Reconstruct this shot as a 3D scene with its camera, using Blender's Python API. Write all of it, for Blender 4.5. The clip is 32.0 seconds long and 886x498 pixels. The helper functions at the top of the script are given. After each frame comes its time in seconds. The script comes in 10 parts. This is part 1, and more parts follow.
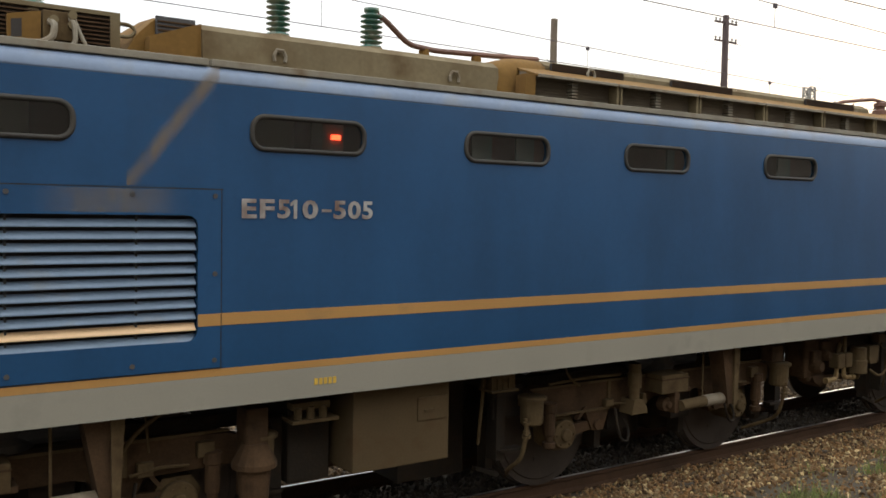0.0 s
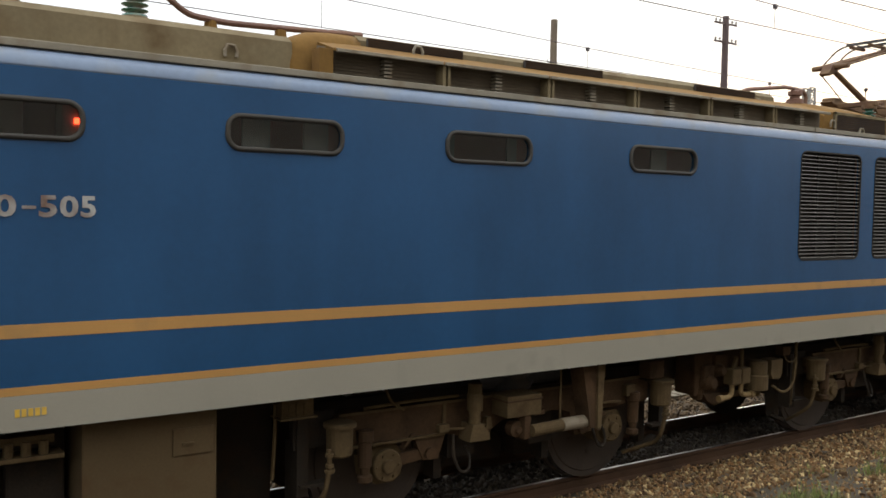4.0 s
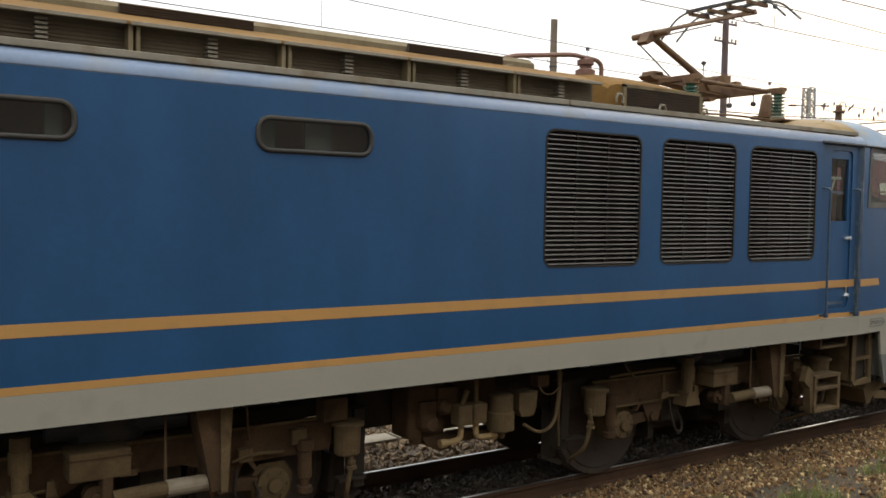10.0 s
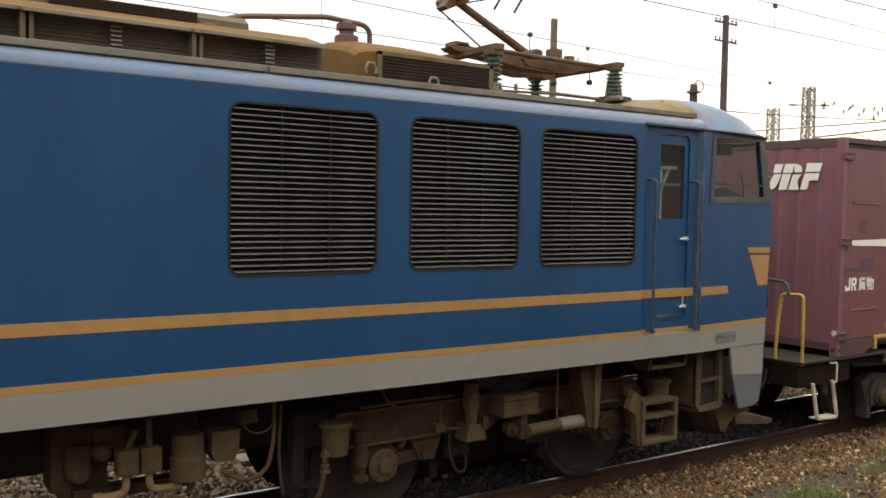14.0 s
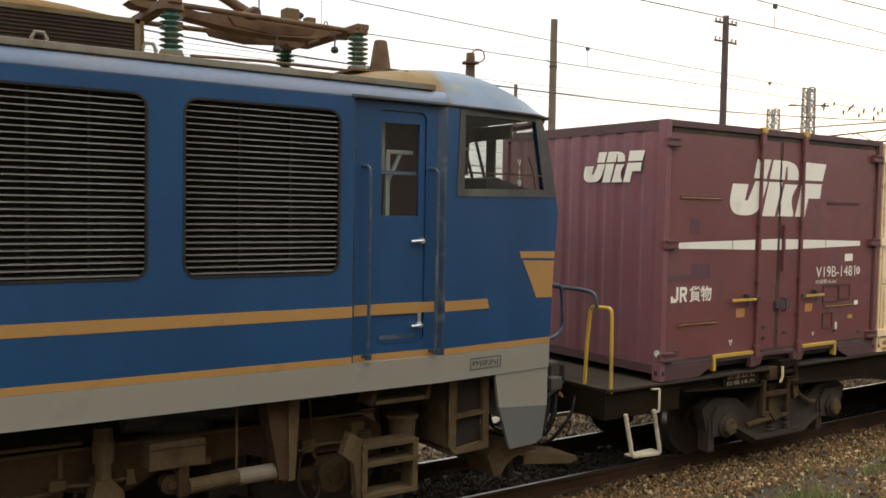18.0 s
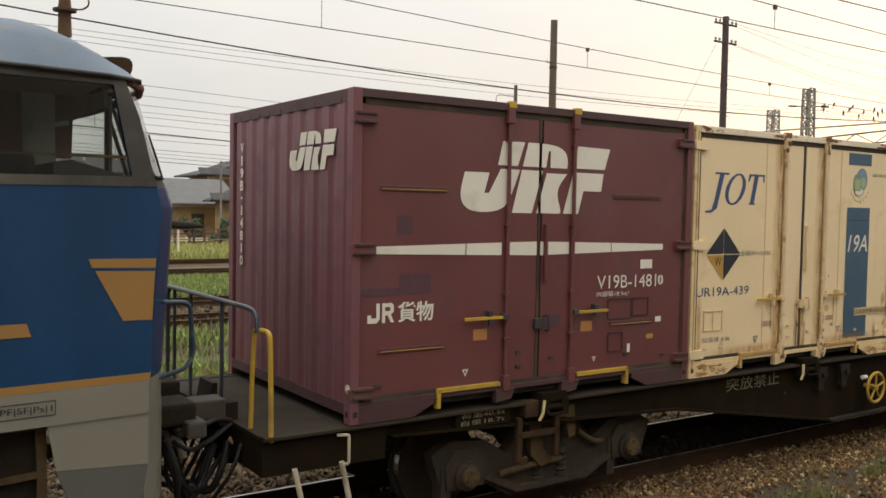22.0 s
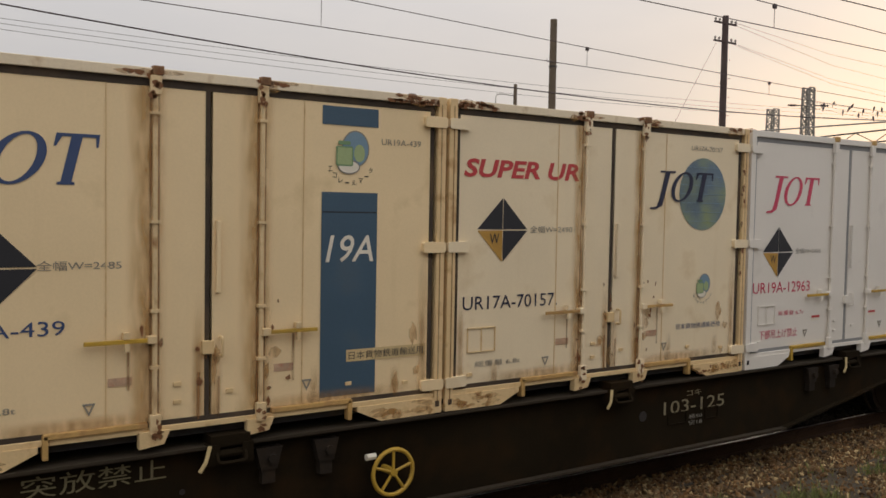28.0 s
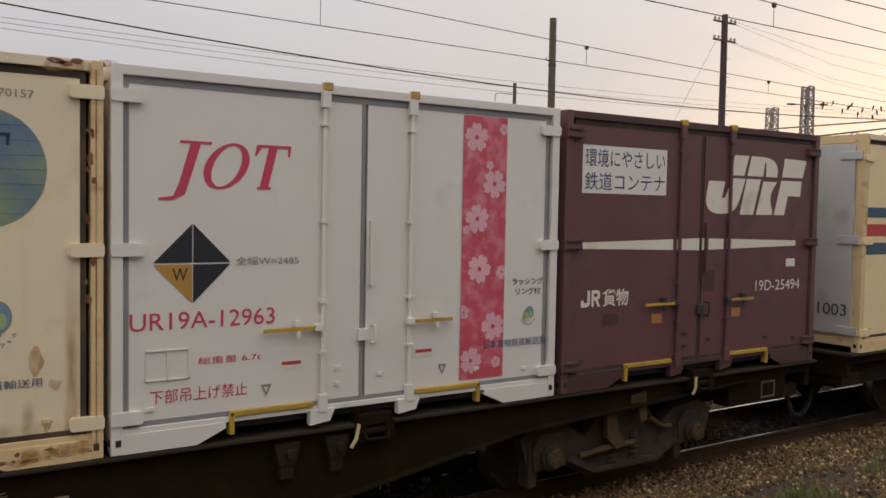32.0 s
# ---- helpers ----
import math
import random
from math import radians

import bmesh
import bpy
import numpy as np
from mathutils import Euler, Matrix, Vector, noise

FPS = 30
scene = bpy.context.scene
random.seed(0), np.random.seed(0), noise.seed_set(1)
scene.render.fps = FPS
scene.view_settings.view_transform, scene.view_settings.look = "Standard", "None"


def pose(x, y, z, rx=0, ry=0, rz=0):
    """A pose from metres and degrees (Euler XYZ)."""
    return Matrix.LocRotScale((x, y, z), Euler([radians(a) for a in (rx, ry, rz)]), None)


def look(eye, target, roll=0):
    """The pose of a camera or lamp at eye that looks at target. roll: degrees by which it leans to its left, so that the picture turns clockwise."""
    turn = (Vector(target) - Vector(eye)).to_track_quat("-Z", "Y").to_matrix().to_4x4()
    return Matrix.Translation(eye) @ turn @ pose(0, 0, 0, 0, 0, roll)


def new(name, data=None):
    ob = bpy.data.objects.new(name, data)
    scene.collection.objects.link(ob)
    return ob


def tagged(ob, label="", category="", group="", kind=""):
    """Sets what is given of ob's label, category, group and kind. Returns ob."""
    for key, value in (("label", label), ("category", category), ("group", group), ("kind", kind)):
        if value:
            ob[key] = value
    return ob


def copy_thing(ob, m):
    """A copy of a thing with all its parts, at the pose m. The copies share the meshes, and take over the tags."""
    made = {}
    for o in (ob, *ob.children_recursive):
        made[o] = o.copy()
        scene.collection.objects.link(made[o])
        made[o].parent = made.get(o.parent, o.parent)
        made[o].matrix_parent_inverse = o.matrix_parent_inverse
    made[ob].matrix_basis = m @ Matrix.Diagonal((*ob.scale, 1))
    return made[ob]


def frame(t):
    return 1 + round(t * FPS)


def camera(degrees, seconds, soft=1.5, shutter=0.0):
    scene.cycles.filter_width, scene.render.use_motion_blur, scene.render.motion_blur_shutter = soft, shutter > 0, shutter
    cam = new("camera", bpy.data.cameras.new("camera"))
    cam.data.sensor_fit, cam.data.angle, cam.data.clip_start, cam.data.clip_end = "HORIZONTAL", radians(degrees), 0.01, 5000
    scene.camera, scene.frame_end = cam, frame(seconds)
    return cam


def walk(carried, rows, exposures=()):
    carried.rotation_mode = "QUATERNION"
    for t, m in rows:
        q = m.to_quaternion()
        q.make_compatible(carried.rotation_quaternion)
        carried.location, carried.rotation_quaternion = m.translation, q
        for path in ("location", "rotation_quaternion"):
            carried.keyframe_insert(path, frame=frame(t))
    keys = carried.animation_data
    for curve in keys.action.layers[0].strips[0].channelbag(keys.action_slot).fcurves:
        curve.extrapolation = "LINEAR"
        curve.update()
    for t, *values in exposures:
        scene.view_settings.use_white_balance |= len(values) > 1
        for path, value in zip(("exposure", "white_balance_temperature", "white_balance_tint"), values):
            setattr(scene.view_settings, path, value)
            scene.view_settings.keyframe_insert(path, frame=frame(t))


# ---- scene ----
# The camera stands still on a platform beside the line; the train rolls by towards -x.
cam = camera(53.24, 32.0, soft=1.6)
EYE = Vector((0.0, -7.004, 2.632))
YAW, PITCH_, ROLL_ = -34.19, -2.63, 1.045


def aim(yaw, pitch, roll):
    y, p = radians(yaw), radians(pitch)
    ahead = Vector((-math.sin(y) * math.cos(p), math.cos(y) * math.cos(p), math.sin(p)))
    return look(EYE, EYE + ahead, roll)


# a slight sway: seconds, yaw, pitch in hundredths of a degree
SWAY = [(0, 0, -4), (3.5, 0, 0), (6, 0, 4), (9, 0, 1), (13, 0, -4), (17, 0, -3), (21, 0, 4), (24.5, 0, 3), (26.5, -2, -3), (29, -3, 0), (30.5, -3, 2), (32, -7, -9)]
EXPOSURES = [(0, 0.62, 6600, 10), (9, 0.68, 6600, 10), (13, 0.69, 6650, 10), (17, 0.60, 6750, 11), (19, 0.42, 6850, 12), (21, 0.18, 7000, 12), (23, 0.0, 7100, 12), (26, -0.28, 7050, 13.5), (29, -0.37, 6900, 16.5), (32, -0.37, 6750, 17)]
walk(cam, [(t, aim(YAW + dy / 100, PITCH_ + dp / 100, ROLL_)) for t, dy, dp in SWAY], EXPOSURES)

# the train's way along the line, in metres, smooth from start to end
ROLLED = (-7.96094403, 11.75613317, 2.24851597, 1.57298046, 2.53860228, 0.36311315, -0.59563775)


def rolled(t):
    u = t / 16 - 1
    return sum(c * u ** n for n, c in enumerate(ROLLED))


# world: a bright overcast evening sky, warm towards the low sun
world = bpy.data.worlds.new("world")
scene.world = world
world.use_nodes = True
wn, wl = world.node_tree.nodes, world.node_tree.links
wn.clear()
sky = wn.new("ShaderNodeTexSky")
sky.sky_type, sky.sun_disc = "NISHITA", False
sky.sun_elevation, sky.sun_rotation, sky.dust_density = radians(9), radians(62), 3.0
sky_gain = wn.new("ShaderNodeVectorMath")
sky_gain.operation = "SCALE"
sky_gain.inputs["Scale"].default_value = 0.054
wl.new(sky.outputs["Color"], sky_gain.inputs[0])
coord = wn.new("ShaderNodeTexCoord")
stretch = wn.new("ShaderNodeMapping")
stretch.inputs["Scale"].default_value = (1.0, 1.0, 3.2)
wl.new(coord.outputs["Generated"], stretch.inputs["Vector"])
puffs = wn.new("ShaderNodeTexNoise")
puffs.inputs["Scale"].default_value, puffs.inputs["Detail"].default_value, puffs.inputs["Roughness"].default_value = 1.6, 6.0, 0.5
wl.new(stretch.outputs["Vector"], puffs.inputs["Vector"])
clouds = wn.new("ShaderNodeValToRGB")
clouds.color_ramp.elements[0].position, clouds.color_ramp.elements[0].color = 0.3, (0.615, 0.688, 0.765, 1)
clouds.color_ramp.elements[1].position, clouds.color_ramp.elements[1].color = 0.68, (0.865, 0.885, 0.895, 1)
wl.new(puffs.outputs["Fac"], clouds.inputs["Fac"])
# an overcast dome is brighter overhead than at the horizon
height = wn.new("ShaderNodeSeparateXYZ")
wl.new(coord.outputs["Generated"], height.inputs["Vector"])
lift = wn.new("ShaderNodeMapRange")
lift.interpolation_type = "SMOOTHSTEP"
lift.inputs["From Min"].default_value, lift.inputs["From Max"].default_value = 0.08, 0.95
lift.inputs["To Min"].default_value, lift.inputs["To Max"].default_value = 1.0, 3.2
wl.new(height.outputs["Z"], lift.inputs["Value"])
bright = wn.new("ShaderNodeVectorMath")
bright.operation = "SCALE"
wl.new(clouds.outputs["Color"], bright.inputs[0])
wl.new(lift.outputs["Result"], bright.inputs["Scale"])
veil = wn.new("ShaderNodeMix")
veil.data_type = "RGBA"
veil.inputs["Factor"].default_value = 0.80
wl.new(sky_gain.outputs["Vector"], veil.inputs["A"])
wl.new(bright.outputs["Vector"], veil.inputs["B"])
air = wn.new("ShaderNodeBackground")
air.inputs["Strength"].default_value = 1.0
wl.new(veil.outputs["Result"], air.inputs["Color"])
out = wn.new("ShaderNodeOutputWorld")
wl.new(air.outputs["Background"], out.inputs["Surface"])

sun = new("sun", bpy.data.lights.new("sun", "SUN"))
sun.data.energy, sun.data.angle, sun.data.color = 0.5, radians(20), (1.0, 0.86, 0.68)
sun.matrix_basis = look((0, 0, 30), (-30 * math.sin(radians(62)), -30 * math.cos(radians(62)), 30 - 30 * math.tan(radians(14))))

# ---- shapes ----
BASE = {}


def thing(name, x, y, z, label, category, group="", kind=""):
    """An Empty at a thing's base; its parts are given in the plan's coordinates."""
    ob = new(name)
    ob.location = (x, y, z)
    BASE[ob.name] = Vector((x, y, z))
    return tagged(ob, label, category, group, kind)


def part(name, bm, material, parent, label="", smooth=False, origin=None):
    """One mesh object under a thing or a part. origin: the part's own centre, for what turns."""
    base = BASE[parent.name] if parent else Vector()
    here = Vector(origin) if origin else base
    bm.transform(Matrix.Translation(-here))
    bmesh.ops.recalc_face_normals(bm, faces=bm.faces)
    me = bpy.data.meshes.new(name)
    bm.to_mesh(me)
    bm.free()
    me.materials.append(material)
    if smooth:
        me.polygons.foreach_set("use_smooth", [True] * len(me.polygons))
    ob = new(name, me)
    if parent:
        ob.parent = parent
        ob.location = here - base
    BASE[ob.name] = here
    return tagged(ob, label)


def pieces(name, bm, material, parent, label=""):
    """Each loose piece of bm as a part of its own."""
    left, made = set(bm.verts), []
    while left:
        seed = left.pop()
        found, todo = {seed}, [seed]
        while todo:
            for e in todo.pop().link_edges:
                for v in e.verts:
                    if v not in found:
                        found.add(v)
                        todo.append(v)
        left -= found
        one = bmesh.new()
        new_v = {v: one.verts.new(v.co) for v in found}
        for f in {f for v in found for f in v.link_faces}:
            one.faces.new([new_v[v] for v in f.verts])
        made.append(one)
    bm.free()
    return [part(name, one, material, parent, label) for one in made]


def again(ob, dx, dy=0.0, dz=0.0):
    """The same piece once more, under the same parent, sharing its mesh."""
    o = bpy.data.objects.new(ob.name, ob.data)
    scene.collection.objects.link(o)
    o.parent = ob.parent
    o.location = ob.location + Vector((dx, dy, dz))
    BASE[o.name] = BASE[ob.name] + Vector((dx, dy, dz))
    if "label" in ob:
        o["label"] = ob["label"]
    return o


def box(bm, x0, x1, y0, y1, z0, z1, bevel=0.0):
    vs = [bm.verts.new((x, y, z)) for x in (x0, x1) for y in (y0, y1) for z in (z0, z1)]
    fs = [bm.faces.new([vs[i] for i in q]) for q in ((0, 1, 3, 2), (4, 6, 7, 5), (0, 4, 5, 1), (2, 3, 7, 6), (0, 2, 6, 4), (1, 5, 7, 3))]
    if bevel:
        es = list({e for f in fs for e in f.edges})
        bmesh.ops.bevel(bm, geom=es, offset=bevel, segments=2, profile=0.6, affect="EDGES")
    return bm


def prism(bm, pts, a, b, axis="y"):
    """A polygon swept along an axis: (x, z) along y, (y, z) along x, (x, y) along z."""
    put = {"y": lambda p, d: (p[0], d, p[1]), "x": lambda p, d: (d, p[0], p[1]), "z": lambda p, d: (p[0], p[1], d)}[axis]
    lo = [bm.verts.new(put(p, a)) for p in pts]
    hi = [bm.verts.new(put(p, b)) for p in pts]
    n = len(pts)
    bm.faces.new(lo)
    bm.faces.new(hi[::-1])
    for i in range(n):
        bm.faces.new((lo[i], hi[i], hi[(i + 1) % n], lo[(i + 1) % n]))
    return bm


def rod(bm, p, q, r, seg=12, r2=None, caps=True):
    p, q = Vector(p), Vector(q)
    r2 = r if r2 is None else r2
    w = (q - p).normalized()
    u = w.orthogonal().normalized()
    v = w.cross(u)
    rings = []
    for c, rr in ((p, r), (q, r2)):
        rings.append([bm.verts.new(c + rr * (math.cos(2 * math.pi * k / seg) * u + math.sin(2 * math.pi * k / seg) * v)) for k in range(seg)])
    for k in range(seg):
        bm.faces.new((rings[0][k], rings[0][(k + 1) % seg], rings[1][(k + 1) % seg], rings[1][k]))
    if caps:
        bm.faces.new(rings[0][::-1])
        bm.faces.new(rings[1])
    return bm


def lathe(bm, p, q, prof, seg=14):
    """A turned body from p towards q: prof holds (share of the way, radius)."""
    p, q = Vector(p), Vector(q)
    w = (q - p).normalized()
    u = w.orthogonal().normalized()
    v = w.cross(u)
    rings = []
    for s, r in prof:
        c = p.lerp(q, s)
        rings.append([bm.verts.new(c + r * (math.cos(2 * math.pi * k / seg) * u + math.sin(2 * math.pi * k / seg) * v)) for k in range(seg)])
    for a, b in zip(rings, rings[1:]):
        for k in range(seg):
            bm.faces.new((a[k], a[(k + 1) % seg], b[(k + 1) % seg], b[k]))
    bm.faces.new(rings[0][::-1])
    bm.faces.new(rings[-1])
    return bm


def tube(bm, pts, r, seg=8, bend=0.0):
    """A pipe through points; bend rounds its corners."""
    pts = [Vector(p) for p in pts]
    if bend:
        out_ = [pts[0]]
        for a, b, c in zip(pts, pts[1:], pts[2:]):
            d = min(bend, (a - b).length / 2, (c - b).length / 2)
            p, q = b + (a - b).normalized() * d, b + (c - b).normalized() * d
            out_ += [(1 - t) ** 2 * p + 2 * t * (1 - t) * b + t * t * q for t in (0, 0.25, 0.5, 0.75, 1)]
        pts = out_ + [pts[-1]]
    rings, u = [], None
    for i, p in enumerate(pts):
        w = (pts[min(i + 1, len(pts) - 1)] - pts[max(i - 1, 0)]).normalized()
        u = w.orthogonal().normalized() if u is None else (u - w * u.dot(w)).normalized()
        v = w.cross(u)
        rings.append([bm.verts.new(p + r * (math.cos(2 * math.pi * k / seg) * u + math.sin(2 * math.pi * k / seg) * v)) for k in range(seg)])
    for a, b in zip(rings, rings[1:]):
        for k in range(seg):
            bm.faces.new((a[k], a[(k + 1) % seg], b[(k + 1) % seg], b[k]))
    bm.faces.new(rings[0][::-1])
    bm.faces.new(rings[-1])
    return bm


def rounded(x0, x1, z0, z1, r, n=5):
    pts = []
    for cx, cz, a in ((x1 - r, z0 + r, -90), (x1 - r, z1 - r, 0), (x0 + r, z1 - r, 90), (x0 + r, z0 + r, 180)):
        pts += [(cx + r * math.cos(radians(a + 90 * k / n)), cz + r * math.sin(radians(a + 90 * k / n))) for k in range(n + 1)]
    return pts


def sheet(bm, outline, holes, y, depth, bow=None):
    """An upright plate in the xz plane with real openings: its face at y, its rims depth deep. bow(x): shift of y."""
    from mathutils.geometry import tessellate_polygon
    loops = [[Vector((x, z, 0)) for x, z in lp] for lp in (outline, *holes)]
    flat = [p for lp in loops for p in lp]
    tris = tessellate_polygon(loops)
    bow = bow or (lambda x: 0.0)
    front = [bm.verts.new((p.x, y + bow(p.x), p.y)) for p in flat]
    back = [bm.verts.new((p.x, y + bow(p.x) + depth, p.y)) for p in flat]
    for t in tris:
        try:
            bm.faces.new([front[i] for i in t])
            bm.faces.new([back[i] for i in reversed(t)])
        except ValueError:
            pass
    at = 0
    for lp in loops:
        n = len(lp)
        for k in range(n):
            i, j = at + k, at + (k + 1) % n
            bm.faces.new((front[i], front[j], back[j], back[i]))
        at += n
    return bm


def ring_frame(bm, x0, x1, z0, z1, r, w, y0, y1):
    return sheet(bm, rounded(x0 - w, x1 + w, z0 - w, z1 + w, r + w), [rounded(x0, x1, z0, z1, r)], y0, y1 - y0)


def B():
    return bmesh.new()


def stain_material(name, colour, amount, clear=0.30):
    """A thin film of dirt with ragged edges, clear where the dirt is gone."""
    m = bpy.data.materials.new(name)
    m.use_nodes = True
    n, l = m.node_tree.nodes, m.node_tree.links
    bsdf, o = n["Principled BSDF"], n["Material Output"]
    bsdf.inputs["Base Color"].default_value, bsdf.inputs["Roughness"].default_value = (*colour, 1), 0.8
    tc, mp, t, r = n.new("ShaderNodeTexCoord"), n.new("ShaderNodeMapping"), n.new("ShaderNodeTexNoise"), n.new("ShaderNodeMapRange")
    mp.inputs["Scale"].default_value = (3.0, 1.0, 1.2)
    t.inputs["Scale"].default_value, t.inputs["Detail"].default_value = 5.0, 6.0
    l.new(tc.outputs["Object"], mp.inputs["Vector"])
    l.new(mp.outputs["Vector"], t.inputs["Vector"])
    l.new(t.outputs["Fac"], r.inputs["Value"])
    r.inputs["From Min"].default_value, r.inputs["From Max"].default_value = clear, clear + 0.42
    r.inputs["To Min"].default_value, r.inputs["To Max"].default_value = 0.0, amount
    mx, tr = n.new("ShaderNodeMixShader"), n.new("ShaderNodeBsdfTransparent")
    l.new(r.outputs["Result"], mx.inputs["Fac"])
    l.new(tr.outputs["BSDF"], mx.inputs[1])
    l.new(bsdf.outputs["BSDF"], mx.inputs[2])
    l.new(mx.outputs["Shader"], o.inputs["Surface"])
    return m


def soft_stain(name, colour, amount, slant=False, rising=False):
    """A run of dirt that fades out to both sides and upwards (over its own bounds)."""
    m = bpy.data.materials.new(name)
    m.use_nodes = True
    n, l = m.node_tree.nodes, m.node_tree.links
    bsdf, o = n["Principled BSDF"], n["Material Output"]
    bsdf.inputs["Base Color"].default_value, bsdf.inputs["Roughness"].default_value = (*colour, 1), 0.85
    tc, xyz, t = n.new("ShaderNodeTexCoord"), n.new("ShaderNodeSeparateXYZ"), n.new("ShaderNodeTexNoise")
    l.new(tc.outputs["Generated"], xyz.inputs["Vector"])
    mp = n.new("ShaderNodeMapping")
    mp.inputs["Scale"].default_value = (6.0, 1.0, 1.5)
    l.new(tc.outputs["Object"], mp.inputs["Vector"])
    l.new(mp.outputs["Vector"], t.inputs["Vector"])
    t.inputs["Scale"].default_value, t.inputs["Detail"].default_value = 2.5, 5.0

    def math_(op, a, b):
        k = n.new("ShaderNodeMath")
        k.operation = op
        for i, v in enumerate((a, b)):
            if isinstance(v, (int, float)):
                k.inputs[i].default_value = v
            elif v is not None:
                l.new(v, k.inputs[i])
        return k.outputs["Value"]

    def fall(v, a, b, lo, hi):
        r = n.new("ShaderNodeMapRange")
        r.interpolation_type = "SMOOTHSTEP"
        for k, q in zip(("From Min", "From Max", "To Min", "To Max"), (a, b, lo, hi)):
            r.inputs[k].default_value = q
        l.new(v, r.inputs["Value"])
        return r.outputs["Result"]

    across = math_("SUBTRACT", xyz.outputs["X"], xyz.outputs["Z"] if slant else 0.5)
    side = fall(math_("ABSOLUTE", across, None), 0.0, 0.15 if slant else 0.5, amount, 0.0)
    alpha = math_("MULTIPLY", side, fall(t.outputs["Fac"], 0.3, 0.65, 0.35, 1.0))
    if rising:
        alpha = math_("MULTIPLY", alpha, fall(xyz.outputs["Z"], 0.3, 1.0, 1.0, 0.0))
    mx, tr = n.new("ShaderNodeMixShader"), n.new("ShaderNodeBsdfTransparent")
    l.new(alpha, mx.inputs["Fac"])
    l.new(tr.outputs["BSDF"], mx.inputs[1])
    l.new(bsdf.outputs["BSDF"], mx.inputs[2])
    l.new(mx.outputs["Shader"], o.inputs["Surface"])
    return m


def lettering(parent, body, x0, x1, z0, z1, material, y, slant=0.0, name="lettering", side="y", bold=0.0):
    """Words in Blender's own font, fitted into a box on an upright face that looks to -y (or -x)."""
    cu = bpy.data.curves.new(name, "FONT")
    cu.body, cu.shear, cu.resolution_u, cu.offset = body, slant, 3, bold
    ob = new(name, cu)
    bpy.context.view_layer.update()
    me = bpy.data.meshes.new_from_object(ob.evaluated_get(bpy.context.evaluated_depsgraph_get()))
    bpy.data.objects.remove(ob)
    bpy.data.curves.remove(cu)
    bm = bmesh.new()
    bm.from_mesh(me)
    bpy.data.meshes.remove(me)
    xs, ys = [v.co.x for v in bm.verts], [v.co.y for v in bm.verts]
    ax, ay = min(xs), min(ys)
    sx, sy = (x1 - x0) / (max(xs) - ax), (z1 - z0) / (max(ys) - ay)
    for v in bm.verts:
        p, q = x0 + (v.co.x - ax) * sx, z0 + (v.co.y - ay) * sy
        v.co = (p, y, q) if side == "y" else (y, -p, q)
    # one part a letter: strokes that lie over one another belong together
    left, strokes = set(bm.verts), []
    while left:
        seed = left.pop()
        found, todo = {seed}, [seed]
        while todo:
            for e in todo.pop().link_edges:
                for v in e.verts:
                    if v not in found:
                        found.add(v)
                        todo.append(v)
        left -= found
        at = [v.co.x if side == "y" else -v.co.y for v in found]
        strokes.append([min(at), max(at), found])
    strokes.sort(key=lambda k: k[0])
    letters = []
    for a, b, found in strokes:
        if letters and a < letters[-1][1] - 0.12 * (z1 - z0):
            letters[-1][1] = max(letters[-1][1], b)
            letters[-1][2] |= found
        else:
            letters.append([a, b, set(found)])
    for _, _, found in letters:
        one = bmesh.new()
        new_v = {v: one.verts.new(v.co) for v in sorted(found, key=lambda v: v.index)}
        for f in bm.faces:
            if f.verts[0] in found:
                one.faces.new([new_v[v] for v in f.verts])
        part(name, one, material, parent)
    bm.free()


def flat(bm, pts, y):
    bm.faces.new([bm.verts.new((x, y, z)) for x, z in pts])
    return bm


